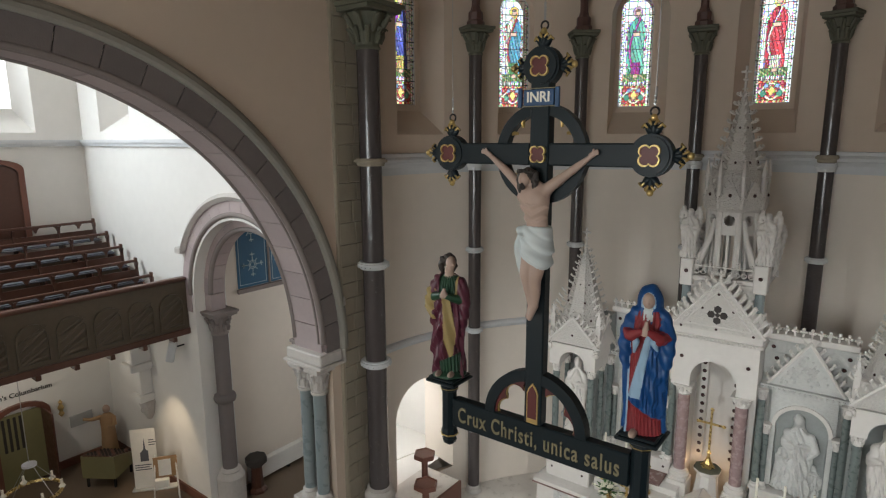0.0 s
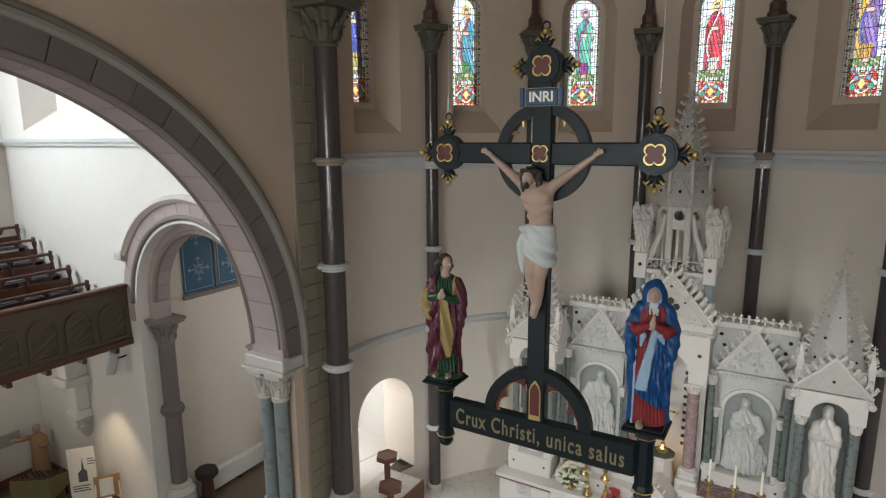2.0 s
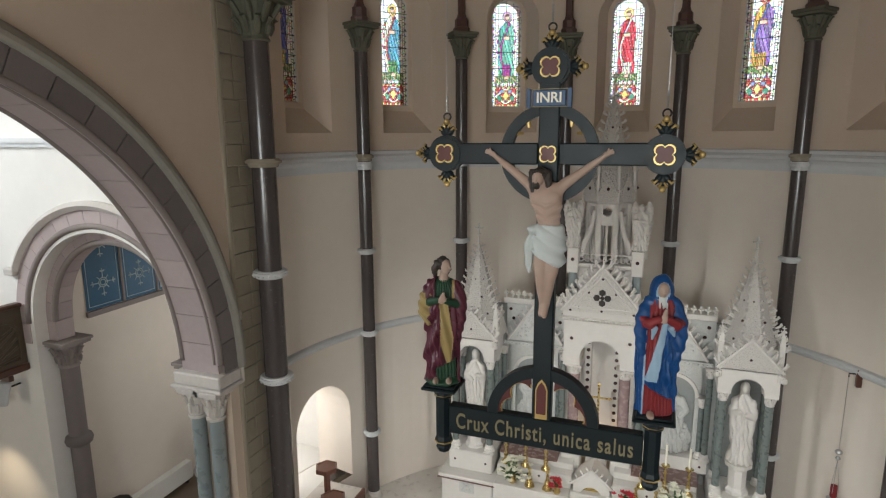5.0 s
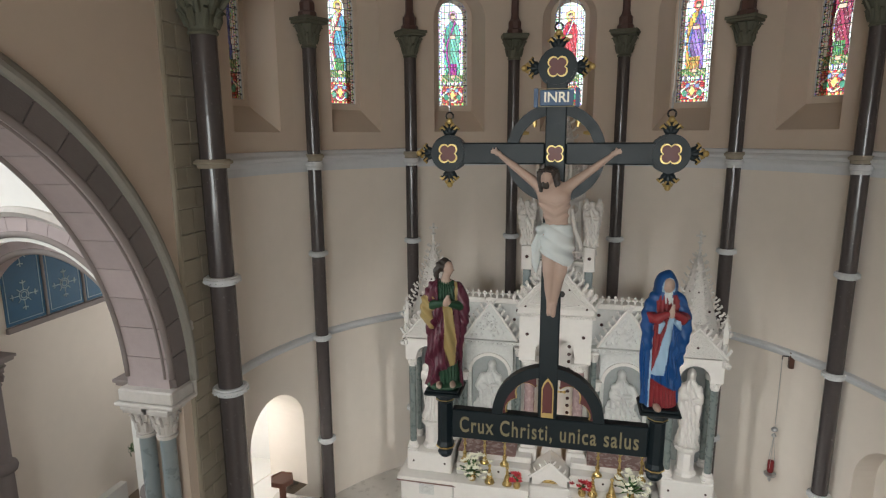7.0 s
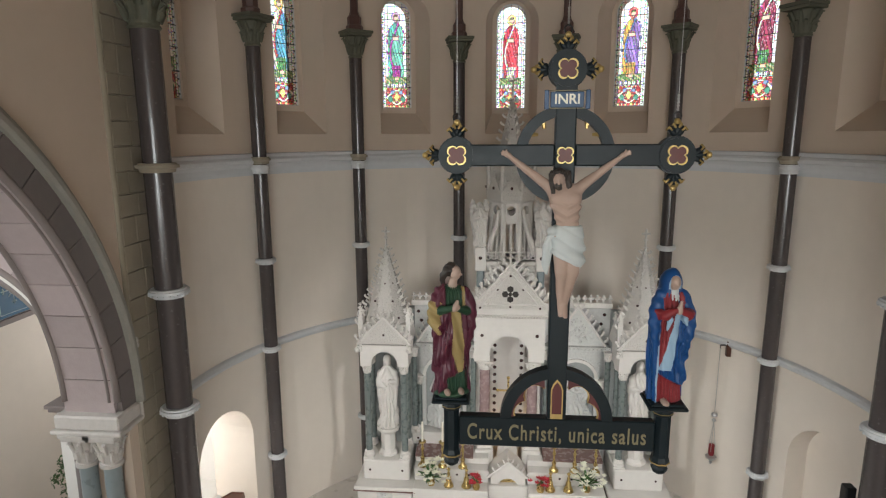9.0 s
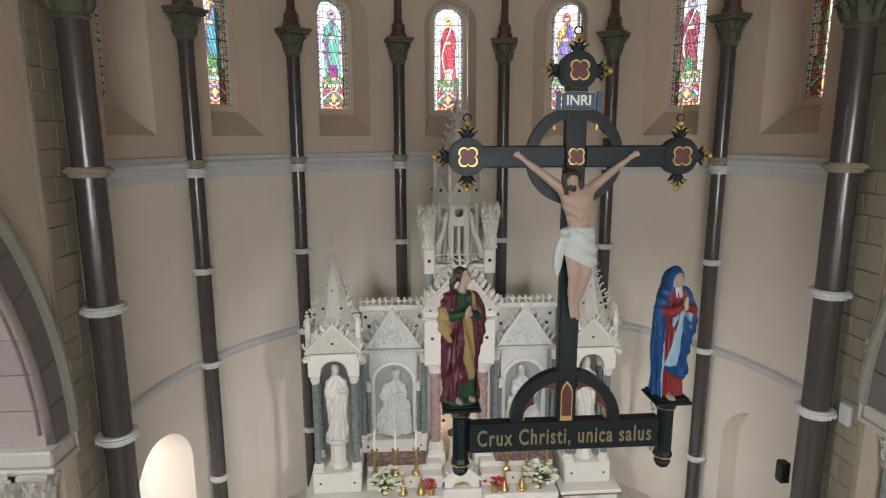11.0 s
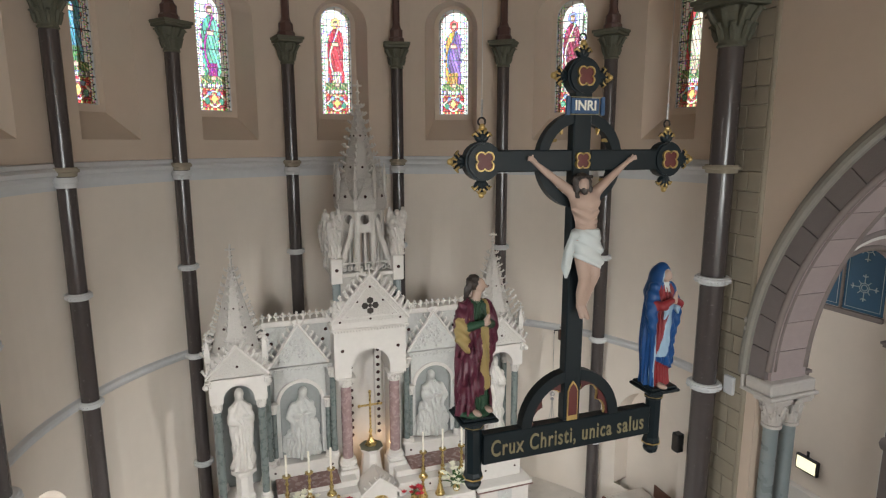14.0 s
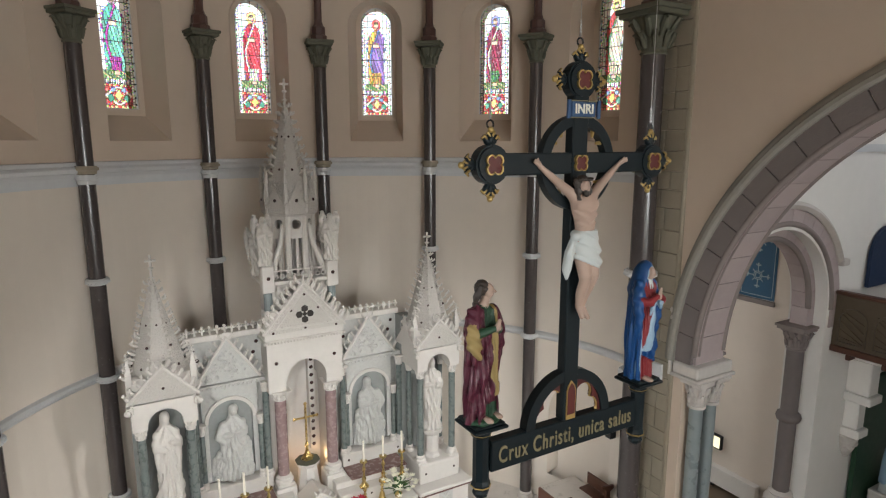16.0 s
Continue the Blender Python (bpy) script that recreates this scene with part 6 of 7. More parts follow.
def side_panel(x, sg):
    """Panel between turret and tower."""
    bm = B()
    box(bm, x - 0.86, x + 0.86, 4.3, 4.66, 0.0, 4.36)
    hp("panel_wall", bm, "altar_grey")
    arch_block(x, 4.14, 4.32, 0.62, 0.5, 0.95, 2.4, 3.22, "panel_arch", "altar_grey")
    bm = B()
    sweep_arc(bm, [(0.5, 4.08), (0.58, 4.08), (0.58, 4.16), (0.5, 4.16)], x, 2.4, 0, 180, 24, 'y')
    hp("arch_moulding", bm)
    for q in (-0.66, 0.66):
        shaft(x + q, 4.08, 0.065, 0.95, 2.2, "altar_shaft")
        shaft(x + q * 1.19, 3.98, 0.075, 0.95, 3.02, "altar_shaft")
    bm = B()
    box(bm, x - 0.86, x + 0.86, 3.92, 4.3, 0.5, 0.86, 0.015)
    hp("panel_sill", bm)
    bosses([(x + q, 3.915, 0.68) for q in (-0.7, 0.7)])
    # relief ground in the dark shade colour
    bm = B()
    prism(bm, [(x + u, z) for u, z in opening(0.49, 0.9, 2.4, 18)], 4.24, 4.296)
    hp("panel_recess", bm, "altar_recess", "ground behind the relief, greyed to stand for shade")
    relief(x, 4.12, 0.95, 2.78, 0.36, 11 + (sg > 0))
    bm = B()
    box(bm, x - 0.86, x + 0.86, 4.02, 4.3, 3.22, 3.34, 0.01)
    for k in range(17):
        ball(bm, (x - 0.8 + 0.1 * k, 4.02, 3.28), 0.035, 6)
    hp("carved_band", bm, "altar_grey")
    g = gable(x, 4.08, 0.72, 3.36, 4.4, 0.1, 7, "panel_gable", 0.06, "altar_grey")
    bm = B()
    rnd = random.Random(3)
    for k in range(90):
        u, v = rnd.uniform(-0.55, 0.55), rnd.uniform(0.05, 0.8)
        if abs(u) < 0.55 * (1 - v / 0.85):
            ball(bm, (x + u, 4.075, 3.4 + v), rnd.uniform(0.025, 0.055), 6, sy=0.9)
    hp("gable_carving", bm, "altar_grey", "", g, kind="stuff")
    bm = B()
    box(bm, x - 0.86, x + 0.86, 4.12, 4.66, 4.36, 4.50, 0.02)
    hp("cornice", bm)
    bm = B()
    for k in range(11):
        xx = x - 0.8 + 0.16 * k
        box(bm, xx - 0.02, xx + 0.02, 4.18, 4.22, 4.5, 4.62)
        ball(bm, (xx, 4.2, 4.66), 0.04, 6, sy=0.6)
        ball(bm, (xx - 0.045, 4.2, 4.6), 0.03, 6, sy=0.6)
        ball(bm, (xx + 0.045, 4.2, 4.6), 0.03, 6, sy=0.6)
    hp("cresting", bm, "altar_white", "row of small stone fleurons", kind="stuff")
    bosses([(x - 0.62, 4.28, 3.9), (x + 0.62, 4.28, 3.9), (x - 0.7, 4.28, 4.15), (x + 0.7, 4.28, 4.15)], 0.045)


def tower():
    w = 0.9
    bm = B()
    box(bm, -w, w, 4.75, 4.95, ZF, 4.2)
    hp("tower_back", bm, "altar_white")
    for x in (-0.62, 0.62):
        shaft(x, 3.85, 0.135, 0.78, 2.78, "rose_marble")
        bm = B()
        box(bm, x - 0.24, x + 0.24, 3.58, 4.12, ZF, 0.6, 0.02)
        box(bm, x - 0.2, x + 0.2, 3.62, 4.08, 0.6, 0.68, 0.02)
        hp("column_pedestal", bm)
        bosses([(x, 3.57, 0.3)], 0.045)
        bm = B()
        box(bm, x - 0.14 + 0.1 * (1 if x > 0 else -1), x + 0.14 + 0.1 * (1 if x > 0 else -1), 4.1, 4.75, ZF, 4.15)
        hp("tower_side", bm)
    arch_block(0, 3.70, 4.0, w, 0.49, 3.0, 3.22, 4.2)
    for sg in (-1, 1):
        bm = B()
        box(bm, sg * 0.7 - 0.2, sg * 0.7 + 0.2, 3.98, 4.8, 3.0, 4.12)
        hp("side_lintel", bm)
    bosses([(sg * 0.7, 3.69, 3.72) for sg in (-1, 1)], 0.045)
    # jewelled inner jambs
    bm = B()
    for sg in (-1, 1):
        box(bm, sg * 0.36 - 0.08, sg * 0.36 + 0.08, 4.55, 4.75, 0.9, 3.5)
    hp("inner_jamb", bm)
    bosses([(sg * 0.36, 4.54, 1.05 + 0.21 * k) for sg in (-1, 1) for k in range(12)], 0.05)
    bm = B()
    box(bm, -0.98, 0.98, 3.62, 4.9, 4.2, 4.28, 0.02)
    for k in range(26):
        ball(bm, (-0.93 + 0.074 * k, 3.62, 4.24), 0.035, 6)
    box(bm, -0.95, 0.95, 3.66, 4.9, 4.28, 4.46, 0.02)
    hp("cornice", bm)
    g = gable(0, 3.64, 0.98, 4.44, 5.60, 0.16, 9, "main_gable", 0.085, "altar_carved")
    bm = B()
    for sg in (-1, 1):
        tube(bm, [(sg * 0.70, 3.635, 4.55), (0, 3.635, 5.40)], 0.028, 6)
        for k in range(7):
            q = (k + 0.5) / 7
            tube(bm, [(sg * (0.84 * (1 - q)) + 0.05 * math.cos(i * 0.785), 3.635, 4.53 + 0.98 * q + 0.05 * math.sin(i * 0.785)) for i in range(9)], 0.014, 5)
    tube(bm, [(-0.70, 3.635, 4.55), (0.70, 3.635, 4.55)], 0.028, 6)
    hp("inner_moulding", bm, "altar_white", "", g)
    # solid dark inlay on the closed gable, painting the shade of a piercing
    bm = B()
    for a in range(4):
        q = radians(90 * a)
        prism(bm, [(0.14 * math.cos(q + i * 1.047) * 0.62 + 0.13 * math.cos(q), 4.83 + 0.14 * math.sin(q + i * 1.047) * 0.62 + 0.13 * math.sin(q)) for i in range(6)], 3.63, 3.66)
    ball(bm, (0, 3.64, 4.83), 0.05, 8, sy=0.4)
    hp("pierced_quatrefoil", bm, "dark", "dark quatrefoil inlay that stands for a shaded opening", g)
    bosses([(x, 3.63, z) for x, z in ((-0.55, 4.55), (0.55, 4.55), (0, 5.3), (-0.32, 4.95), (0.32, 4.95), (-0.75, 4.47), (0.75, 4.47), (0, 4.5))], 0.03)
    # second stage with blue-grey colonnettes
    bm = B()
    box(bm, -0.72, 0.72, 3.98, 4.9, 4.42, 5.62, 0.02)
    hp("tower_body", bm)
    for sg in (-1, 1):
        bm = B()
        lathe(bm, [(0.1, 4.95), (0.1, 5.38)], 12, cx=sg * 0.76, cy=3.92, cap=False)
        hp("colonnette", bm, "green_marble", "short blue-grey colonnette")
        bm = B()
        box(bm, sg * 0.76 - 0.14, sg * 0.76 + 0.14, 3.78, 4.06, 4.42, 4.95, 0.02)
        ball(bm, (sg * 0.76, 3.76, 4.72), 0.08, 8)
        hp("corner_pier", bm)
        bm = B()
        box(bm, sg * 0.76 - 0.14, sg * 0.76 + 0.14, 3.78, 4.06, 5.38, 6.0, 0.02)
        hp("corner_block", bm)
        bosses([(sg * 0.76, 3.77, 5.72)], 0.045)
    bm = B()
    box(bm, -0.88, 0.88, 3.82, 4.95, 5.52, 5.62, 0.02)
    hp("balcony_ledge", bm)
    bm = B()
    box(bm, -0.62, 0.62, 3.86, 3.9, 5.84, 5.87)
    for k in range(9):
        x = -0.56 + 0.14 * k
        tube(bm, [(x + 0.05 * math.cos(i * math.pi / 4), 3.88, 5.72 + 0.05 * math.sin(i * math.pi / 4)) for i in range(9)], 0.016, 5)
        if k % 2 == 0:
            top_cross(bm, x, 3.88, 5.86, 0.05)
    hp("pierced_balustrade", bm)
    # lantern: octagon with openings
    LIFT[0], LIFT[1] = 0.15, 1.04
    for k in range(8):
        a = radians(22.5 + 45 * k)
        bm = B()
        c, s_ = math.cos(a), math.sin(a)
        tube(bm, [(0.52 * c, 4.4 + 0.52 * s_, 5.6), (0.52 * c, 4.4 + 0.52 * s_, 7.15)], 0.075, 8)
        hp("lantern_pier", bm)
        am = radians(45 * k)
        cm, sm = math.cos(am), math.sin(am)
        bm = B()
        ring = [(0.115 * math.cos(i * math.pi / 8), 6.84 + 0.115 * math.sin(i * math.pi / 8)) for i in range(16)]
        rect = [(max(-0.2, min(0.2, 0.5 * math.cos(i * math.pi / 8))), 6.82 + max(-0.3, min(0.28, 0.5 * math.sin(i * math.pi / 8)))) for i in range(16)]
        prism(bm, rect, -0.05, 0.05, hole=ring)
        for u0, u1 in ((-0.2, -0.135), (-0.028, 0.028), (0.135, 0.2)):
            box(bm, u0, u1, -0.05, 0.05, 5.6, 6.53)
        for v in bm.verts:
            u, d, z = v.co
            v.co = ((0.47 + d) * cm - sm * u, 4.4 + (0.47 + d) * sm + cm * u, z)
        hp("lantern_tracery", bm)
    bm = B()
    lathe(bm, [(0.6, 7.02), (0.66, 7.08), (0.66, 7.2), (0.6, 7.26), (0.56, 7.8), (0.5, 7.9)], 8, cx=0, cy=4.4, a0=math.pi / 8)
    hp("lantern_top", bm, "altar_carved")
    for k in range(8):
        a = radians(-90 + 45 * k)
        bm = B()
        prism(bm, [(-0.26, 7.2), (0.26, 7.2), (0, 7.72)], -0.03, 0.03)
        for sg in (-1, 1):
            crockets(bm, (sg * 0.26, 0, 7.2), (0, 0, 7.7), 4, 0.035, (sg * 0.8, 0, 0.5))
        top_cross(bm, 0, 0, 7.68, 0.05)
        ball(bm, (0, -0.03, 7.38), 0.04, 6, mi=1)
        for v in bm.verts:
            p = Matrix.Rotation(a + math.pi / 2, 3, 'Z') @ Vector((v.co.x, v.co.y - 0.60, v.co.z))
            v.co = (p.x, p.y + 4.4, p.z)
        hp("lantern_gable", bm, ["altar_carved", "boss"])
        bm = B()
        ap = a + math.pi / 8
        x, y = 0.62 * math.cos(ap), 4.4 + 0.62 * math.sin(ap)
        lathe(bm, [(0.05, 7.1), (0.05, 7.75), (0.07, 7.77), (0.01, 8.1)], 6, cx=x, cy=y)
        top_cross(bm, x, y, 8.05, 0.035)
        hp("pinnacle", bm)
    # flying props
    for sg in (-1, 1):
        bm = B()
        tube(bm, [(sg * 0.62, 3.85, 5.75), (sg * 0.5, 3.88, 6.1), (sg * 0.38, 3.91, 6.4), (sg * 0.3, 3.94, 6.85)], [0.09, 0.075, 0.06, 0.05], 8)
        hp("flying_prop", bm)
    spire("main_spire", 0, 4.4, 7.85, 9.52, 0.46, 9, 0.06)
    LIFT[0], LIFT[1] = 0.0, 0.0


for sg in (-1, 1):
    LIFT[0] = -0.33
    turret(-3.13 if sg < 0 else 3.24)
    LIFT[0] = 0.0
    side_panel(sg * 1.74 + 0.03, sg)
tower()
# altar shelves
for z0, z1, y0 in ((ZF, 0.0, 2.6), (0.0, 0.34, 3.0), (0.34, 0.5, 3.3)):
    for a, b in ((-2.4, -0.5), (0.5, 2.4)):
        bm = B()
        box(bm, a, b, y0, 4.4, z0, z1, 0.015)
        hp("shelf", bm)
for a, b in ((-2.42, -0.9), (0.9, 2.42)):
    bm = B()
    box(bm, a, b, 3.27, 4.0, 0.5, 0.525)
    hp("shelf_top", bm, "brown_marble", "brown marble shelf top")
bosses([(sg * (1.0 + 0.3 * k), 2.99, 0.2) for sg in (-1, 1) for k in range(5)], 0.03)

# tabernacle house
bm = B()
box(bm, -0.5, 0.5, 2.9, 3.7, ZF, -0.02, 0.02)
hp("tabernacle_base", bm)
arch_block(0, 3.0, 3.3, 0.44, 0.26, -0.4, -0.12, 0.22, "tabernacle_front")
bm = B()
prism(bm, opening(0.255, -0.4, -0.12, 14), 3.1, 3.14)
hp("tabernacle_door", bm, "brass", "gilded tabernacle door")
gable(0, 2.96, 0.52, 0.18, 0.62, 0.7, 4, "tabernacle_gable", 0.04)
bm = B()
lathe(bm, [(0.34, 0.1), (0.26, 0.5), (0.22, 0.86), (0.3, 0.92), (0.3, 0.98)], 8, cx=0, cy=3.95, a0=math.pi / 8)
hp("cross_pedestal", bm)
bm = B()
lathe(bm, [(0.31, 0.98), (0.31, 1.0), (0.12, 1.03)], 8, cx=0, cy=3.95, a0=math.pi / 8)
hp("pedestal_top", bm, "green_stone", "dark pedestal top")

# figures of the altar: plain white forms
for sg, sx in ((-1, -3.13), (1, 3.24)):
    me = modelled("altar_statue", (-0.42, -0.34, -0.03), (0.42, 0.3, 2.1), 0.02, [(lambda P: robed(P, k=1.14, seed=1.0 + sg), 0, 0.01)], ["altar_white"])
    place_statue("altar_statue", me, (sx, 3.42, 1.28), -sg * 8, "white stone robed statue in a turret niche").scale = (0.86, 0.95, 1.0)


def angel_mesh():
    L = [(lambda P: robed(P, k=0.66, seed=2.0), 0, 0.01)]
    for sg in (-1, 1):
        L.append((lambda P, sg=sg: (limb(P, [(sg * 0.05, 0.1, 0.86), (sg * 0.16, 0.12, 1.12), (sg * 0.2, 0.11, 0.95), (sg * 0.15, 0.1, 0.3)], [0.04, 0.05, 0.06, 0.015]) - 0.008 * np.sin(50 * P[:, 2])), 0, 0.02))
    return modelled("angel_statue", (-0.3, -0.2, -0.02), (0.3, 0.22, 1.22), 0.018, L, ["altar_white"])


ANGEL = angel_mesh()
for sg in (-1, 1):
    for y, z in ((3.92, 6.0), (4.75, 5.62)):
        place_statue("angel_statue", ANGEL, (sg * 0.78, y, z), -sg * 10, "white stone winged statue on the altar tower")


def standing_cross():
    t = thing("altar_cross", (0, 3.95, 1.03), "small brass standing crucifix", "crucifix")
    bm = B()
    lathe(bm, [(0.16, 0), (0.16, 0.03), (0.1, 0.08), (0.05, 0.2), (0.03, 0.3), (0.055, 0.36), (0.03, 0.42), (0.02, 0.5)], 6)
    part("foot", bm, "brass", t)
    bm = B()
    box(bm, -0.025, 0.025, -0.018, 0.018, 0.48, 1.42, 0.006)
    box(bm, -0.26, 0.26, -0.016, 0.016, 1.06, 1.11, 0.006)
    for x, z in ((-0.28, 1.085), (0.28, 1.085), (0, 1.44)):
        ball(bm, (x, 0, z), 0.045, 8, sy=0.5)
    part("cross", bm, "brass", t)


standing_cross()


def candlestick(loc):
    t = thing("candlestick", loc, "tall brass candlestick with a white candle", "candlestick", "altar candlesticks")
    bm = B()
    lathe(bm, [(0.12, 0), (0.12, 0.03), (0.07, 0.08), (0.04, 0.16), (0.06, 0.22), (0.03, 0.28), (0.025, 0.42), (0.05, 0.48), (0.025, 0.54), (0.03, 0.62), (0.09, 0.66), (0.1, 0.69), (0.04, 0.69)], 14)
    part("stem", bm, "brass", t, smooth=True)
    bm = B()
    lathe(bm, [(0.026, 0.68), (0.026, 1.22)], 12)
    part("candle", bm, "candle", t, "white wax candle")
    return t


c0 = candlestick((-2.2, 3.12, 0.34))
for x in (-1.68, -1.16, 1.16, 1.68, 2.2):
    copy_thing(c0, pose(x, 3.12, 0.34))
c1 = thing("altar_bell", (-1.5, 2.8, 0.0), "polished brass bell-shaped stand", "bell", "altar bells")
bm = B()
lathe(bm, [(0.13, 0), (0.12, 0.04), (0.08, 0.12), (0.06, 0.24), (0.03, 0.3), (0.045, 0.34), (0.02, 0.4), (0.05, 0.46), (0.02, 0.5)], 16)
part("body", bm, "brass", c1, smooth=True)
for x in (-1.05, 1.05, 1.5):
    copy_thing(c1, pose(x, 2.8, 0.0))


def bouquet(loc, seed, red=False):
    rnd = random.Random(seed)
    t = thing("flower_vase", loc, "bunch of red flowers on the altar" if red else "vase of white lilies with green leaves", "flowers", "altar flowers")
    bm = B()
    lathe(bm, [(0.08, 0), (0.1, 0.06), (0.07, 0.16), (0.09, 0.2)], 12)
    part("vase", bm, "brass", t)
    bm, bp = B(), B()
    for k in range(90 if not red else 24):
        a, e = rnd.uniform(0, 6.28), rnd.uniform(0.15, 1.4)
        L = rnd.uniform(0.22, 0.55) * (0.5 if red else 1)
        d = Vector((math.cos(a) * math.cos(e), math.sin(a) * math.cos(e), math.sin(e)))
        p = Vector((0, 0, 0.18))
        if k % 2:
            tube(bm, [p, p + d * L * 0.6, p + d * L + Vector((0, 0, -0.05))], [0.006, 0.028, 0.004], 5, flat=0.3)
        else:
            q = p + d * L
            for j in range(5):
                b = j * 1.2566
                o = Vector((math.cos(b), math.sin(b), 0.5)) * 0.075
                tube(bp, [q, q + o * 0.6, q + o], [0.012, 0.026, 0.004], 5, flat=0.4)
    part("leaves", bm, "leaf", t, "green leaves")
    part("blossoms", bp, "red_petal" if red else "petal", t, "red petals" if red else "white lily blossoms")


bouquet((-1.95, 2.82, 0.0), 1), bouquet((1.95, 2.82, 0.0), 2), bouquet((-0.8, 2.72, 0.0), 3, True), bouquet((0.8, 2.72, 0.0), 4, True)

# ---- sanctuary fittings ----
t = thing("sanctuary_lamp", (5.36, 4.0, 0.3), "hanging brass sanctuary lamp with a red glass on chains", "lamp")
bm = B()
box(bm, 0.11, 0.22, -0.09, 0.02, 2.92, 3.32, 0.01)
part("wall_plate", bm, "dark_wood", t)
bm = B()
tube(bm, [(0.16, -0.04, 3.22), (-0.02, 0.0, 3.2), (-0.02, 0.0, 3.12)], 0.016, 6)
part("arm", bm, "iron", t)
bm = B()
tube(bm, [(-0.02, 0, 3.12), (-0.02, 0, 1.35)], 0.007, 6)
part("cord", bm, "steel", t)
bm = B()
ball(bm, (-0.02, 0, 1.3), 0.08, 10, sz=0.8)
lathe(bm, [(0.02, 1.1), (0.06, 1.14), (0.02, 1.2)], 10, cx=-0.02)
part("counterweight", bm, "steel", t)
for a in range(3):
    bm = B()
    c_, s_ = 0.1 * math.cos(a * 2.094), 0.1 * math.sin(a * 2.094)
    tube(bm, [(-0.02, 0, 1.12), (-0.02 + c_, s_, 0.3)], 0.006, 5)
    part("chain", bm, "steel", t)
bm = B()
lathe(bm, [(0.05, 0.14), (0.075, 0.2), (0.07, 0.46), (0.06, 0.46)], 14, cx=-0.02)
part("red_glass", bm, "robe_red", t, "deep red lamp glass")
bm = B()
lathe(bm, [(0.01, -0.1), (0.04, -0.05), (0.03, 0.0), (0.13, 0.08), (0.14, 0.13), (0.05, 0.16)], 14, cx=-0.02)
part("bowl", bm, "steel", t)


def hex_stand(loc, h, r):
    t = thing("hexagonal_stand", loc, "small hexagonal red-brown wooden stand", "stand", "wooden stands")
    bm = B()
    lathe(bm, [(r, h - 0.12), (r, h), (r * 0.9, h + 0.005), (r * 0.86, h - 0.02)], 6)
    part("top", bm, "red_wood", t)
    bm = B()
    lathe(bm, [(r * 0.7, 0), (r * 0.7, 0.06), (r * 0.3, 0.12), (r * 0.3, h - 0.12)], 6)
    part("stem", bm, "red_wood", t)


hex_stand((-6.45, 1.25, ZP), 0.92, 0.30)
hex_stand((-5.85, 0.55, ZP), 0.62, 0.32)
t = thing("choir_bench", (6.5, 0.2, ZP), "small dark carved wooden bench end with a low kneeler", "bench", rz=0)
bm = B()
prism(bm, [(-0.2, 0), (0.16, 0), (0.16, 0.4), (0.08, 0.46), (0.08, 0.62), (0.2, 0.68), (0.2, 0.76), (-0.2, 0.82), (-0.2, 0.76), (-0.06, 0.68), (-0.06, 0.46), (-0.2, 0.36)], -0.025, 0.025)
part("end_panel", bm, "dark_wood", t)
bm = B()
box(bm, -0.2, 0.16, 0.028, 0.8, 0.34, 0.38, 0.01)
part("seat", bm, "dark_wood", t)
bm = B()
box(bm, 0.08, 0.12, 0.028, 0.8, 0.42, 0.74, 0.01)
part("backrest", bm, "dark_wood", t)
bm = B()
box(bm, -0.5, -0.36, -0.1, 0.9, 0.0, 0.1, 0.01)
part("kneeler", bm, "dark_wood", t)
t = thing("loudspeaker", (6.42, 0.12, 1.65), "small dark wall loudspeaker box", "loudspeaker")
bm = B()
box(bm, -0.09, 0.1, -0.1, 0.1, 0, 0.45, 0.015)
part("cabinet", bm, "iron", t)
bm = B()
box(bm, -0.1, -0.088, -0.08, 0.08, 0.04, 0.41)
part("grille", bm, "dark", t)
t = thing("junction_box", (6.94, -0.72, 3.35), "small white box fixed to the stone pier", "box")
bm = B()
box(bm, -0.05, 0.04, -0.13, 0.13, 0, 0.4, 0.015)
part("cover", bm, "white_trim", t)

# ---- east transept and chapel ----
t = thing("lit_sign", (12.86, 1.78, -0.87), "small illuminated sign in a black frame", "sign")
bm = B()
box(bm, -0.02, 0.1, -0.36, 0.36, -0.24, 0.24, 0.015)
part("sign_frame", bm, "iron", t)
bm = B()
box(bm, -0.03, -0.02, -0.31, 0.31, -0.19, 0.19)
part("sign_face", bm, "lit", t, "pale yellow lit panel")
bm = B()
tube(bm, [(0.03, 0, 0.24), (0.03, 0, 0.42)], 0.04, 8)
part("bracket", bm, "iron", t)

for s in (-1, 1):
    xx = s * (16.0 if s < 0 else 14.55)
    t = thing("wall_corbel", (xx, -1.3, 0), "carved white stone corbel under the gallery", "corbel", "gallery corbels")
    bm = B()
    for z0, z1, w, d in ((2.7, 3.14, 0.32, 1.3), (1.7, 2.7, 0.26, 0.62), (1.45, 1.7, 0.34, 0.72), (0.6, 1.45, 0.2, 0.4), (0.35, 0.6, 0.28, 0.5)):
        box(bm, -w, w, -d, 0, z0, z1, 0.03)
    part("bracket", bm, "white_plaster", t)
    bm = B()
    lathe(bm, [(0.08, -0.35), (0.2, -0.1), (0.3, 0.3), (0.2, 0.4)], 10, cy=-0.1)
    for k in range(6):
        ball(bm, (0.2 * math.cos(k * 1.05 + 3.3), -0.15 - 0.12 * abs(math.sin(k)), -0.1 + 0.08 * k), 0.1, 8)
    part("carved_end", bm, "pale_stone", t)
t = thing("blue_hanging", (15.4, -1.4, 4.75), "dark blue round-topped hanging on the wall", "hanging")
bm = B()
prism(bm, opening(0.85, 0.0, 0.85, 16), -0.04, 0.06)
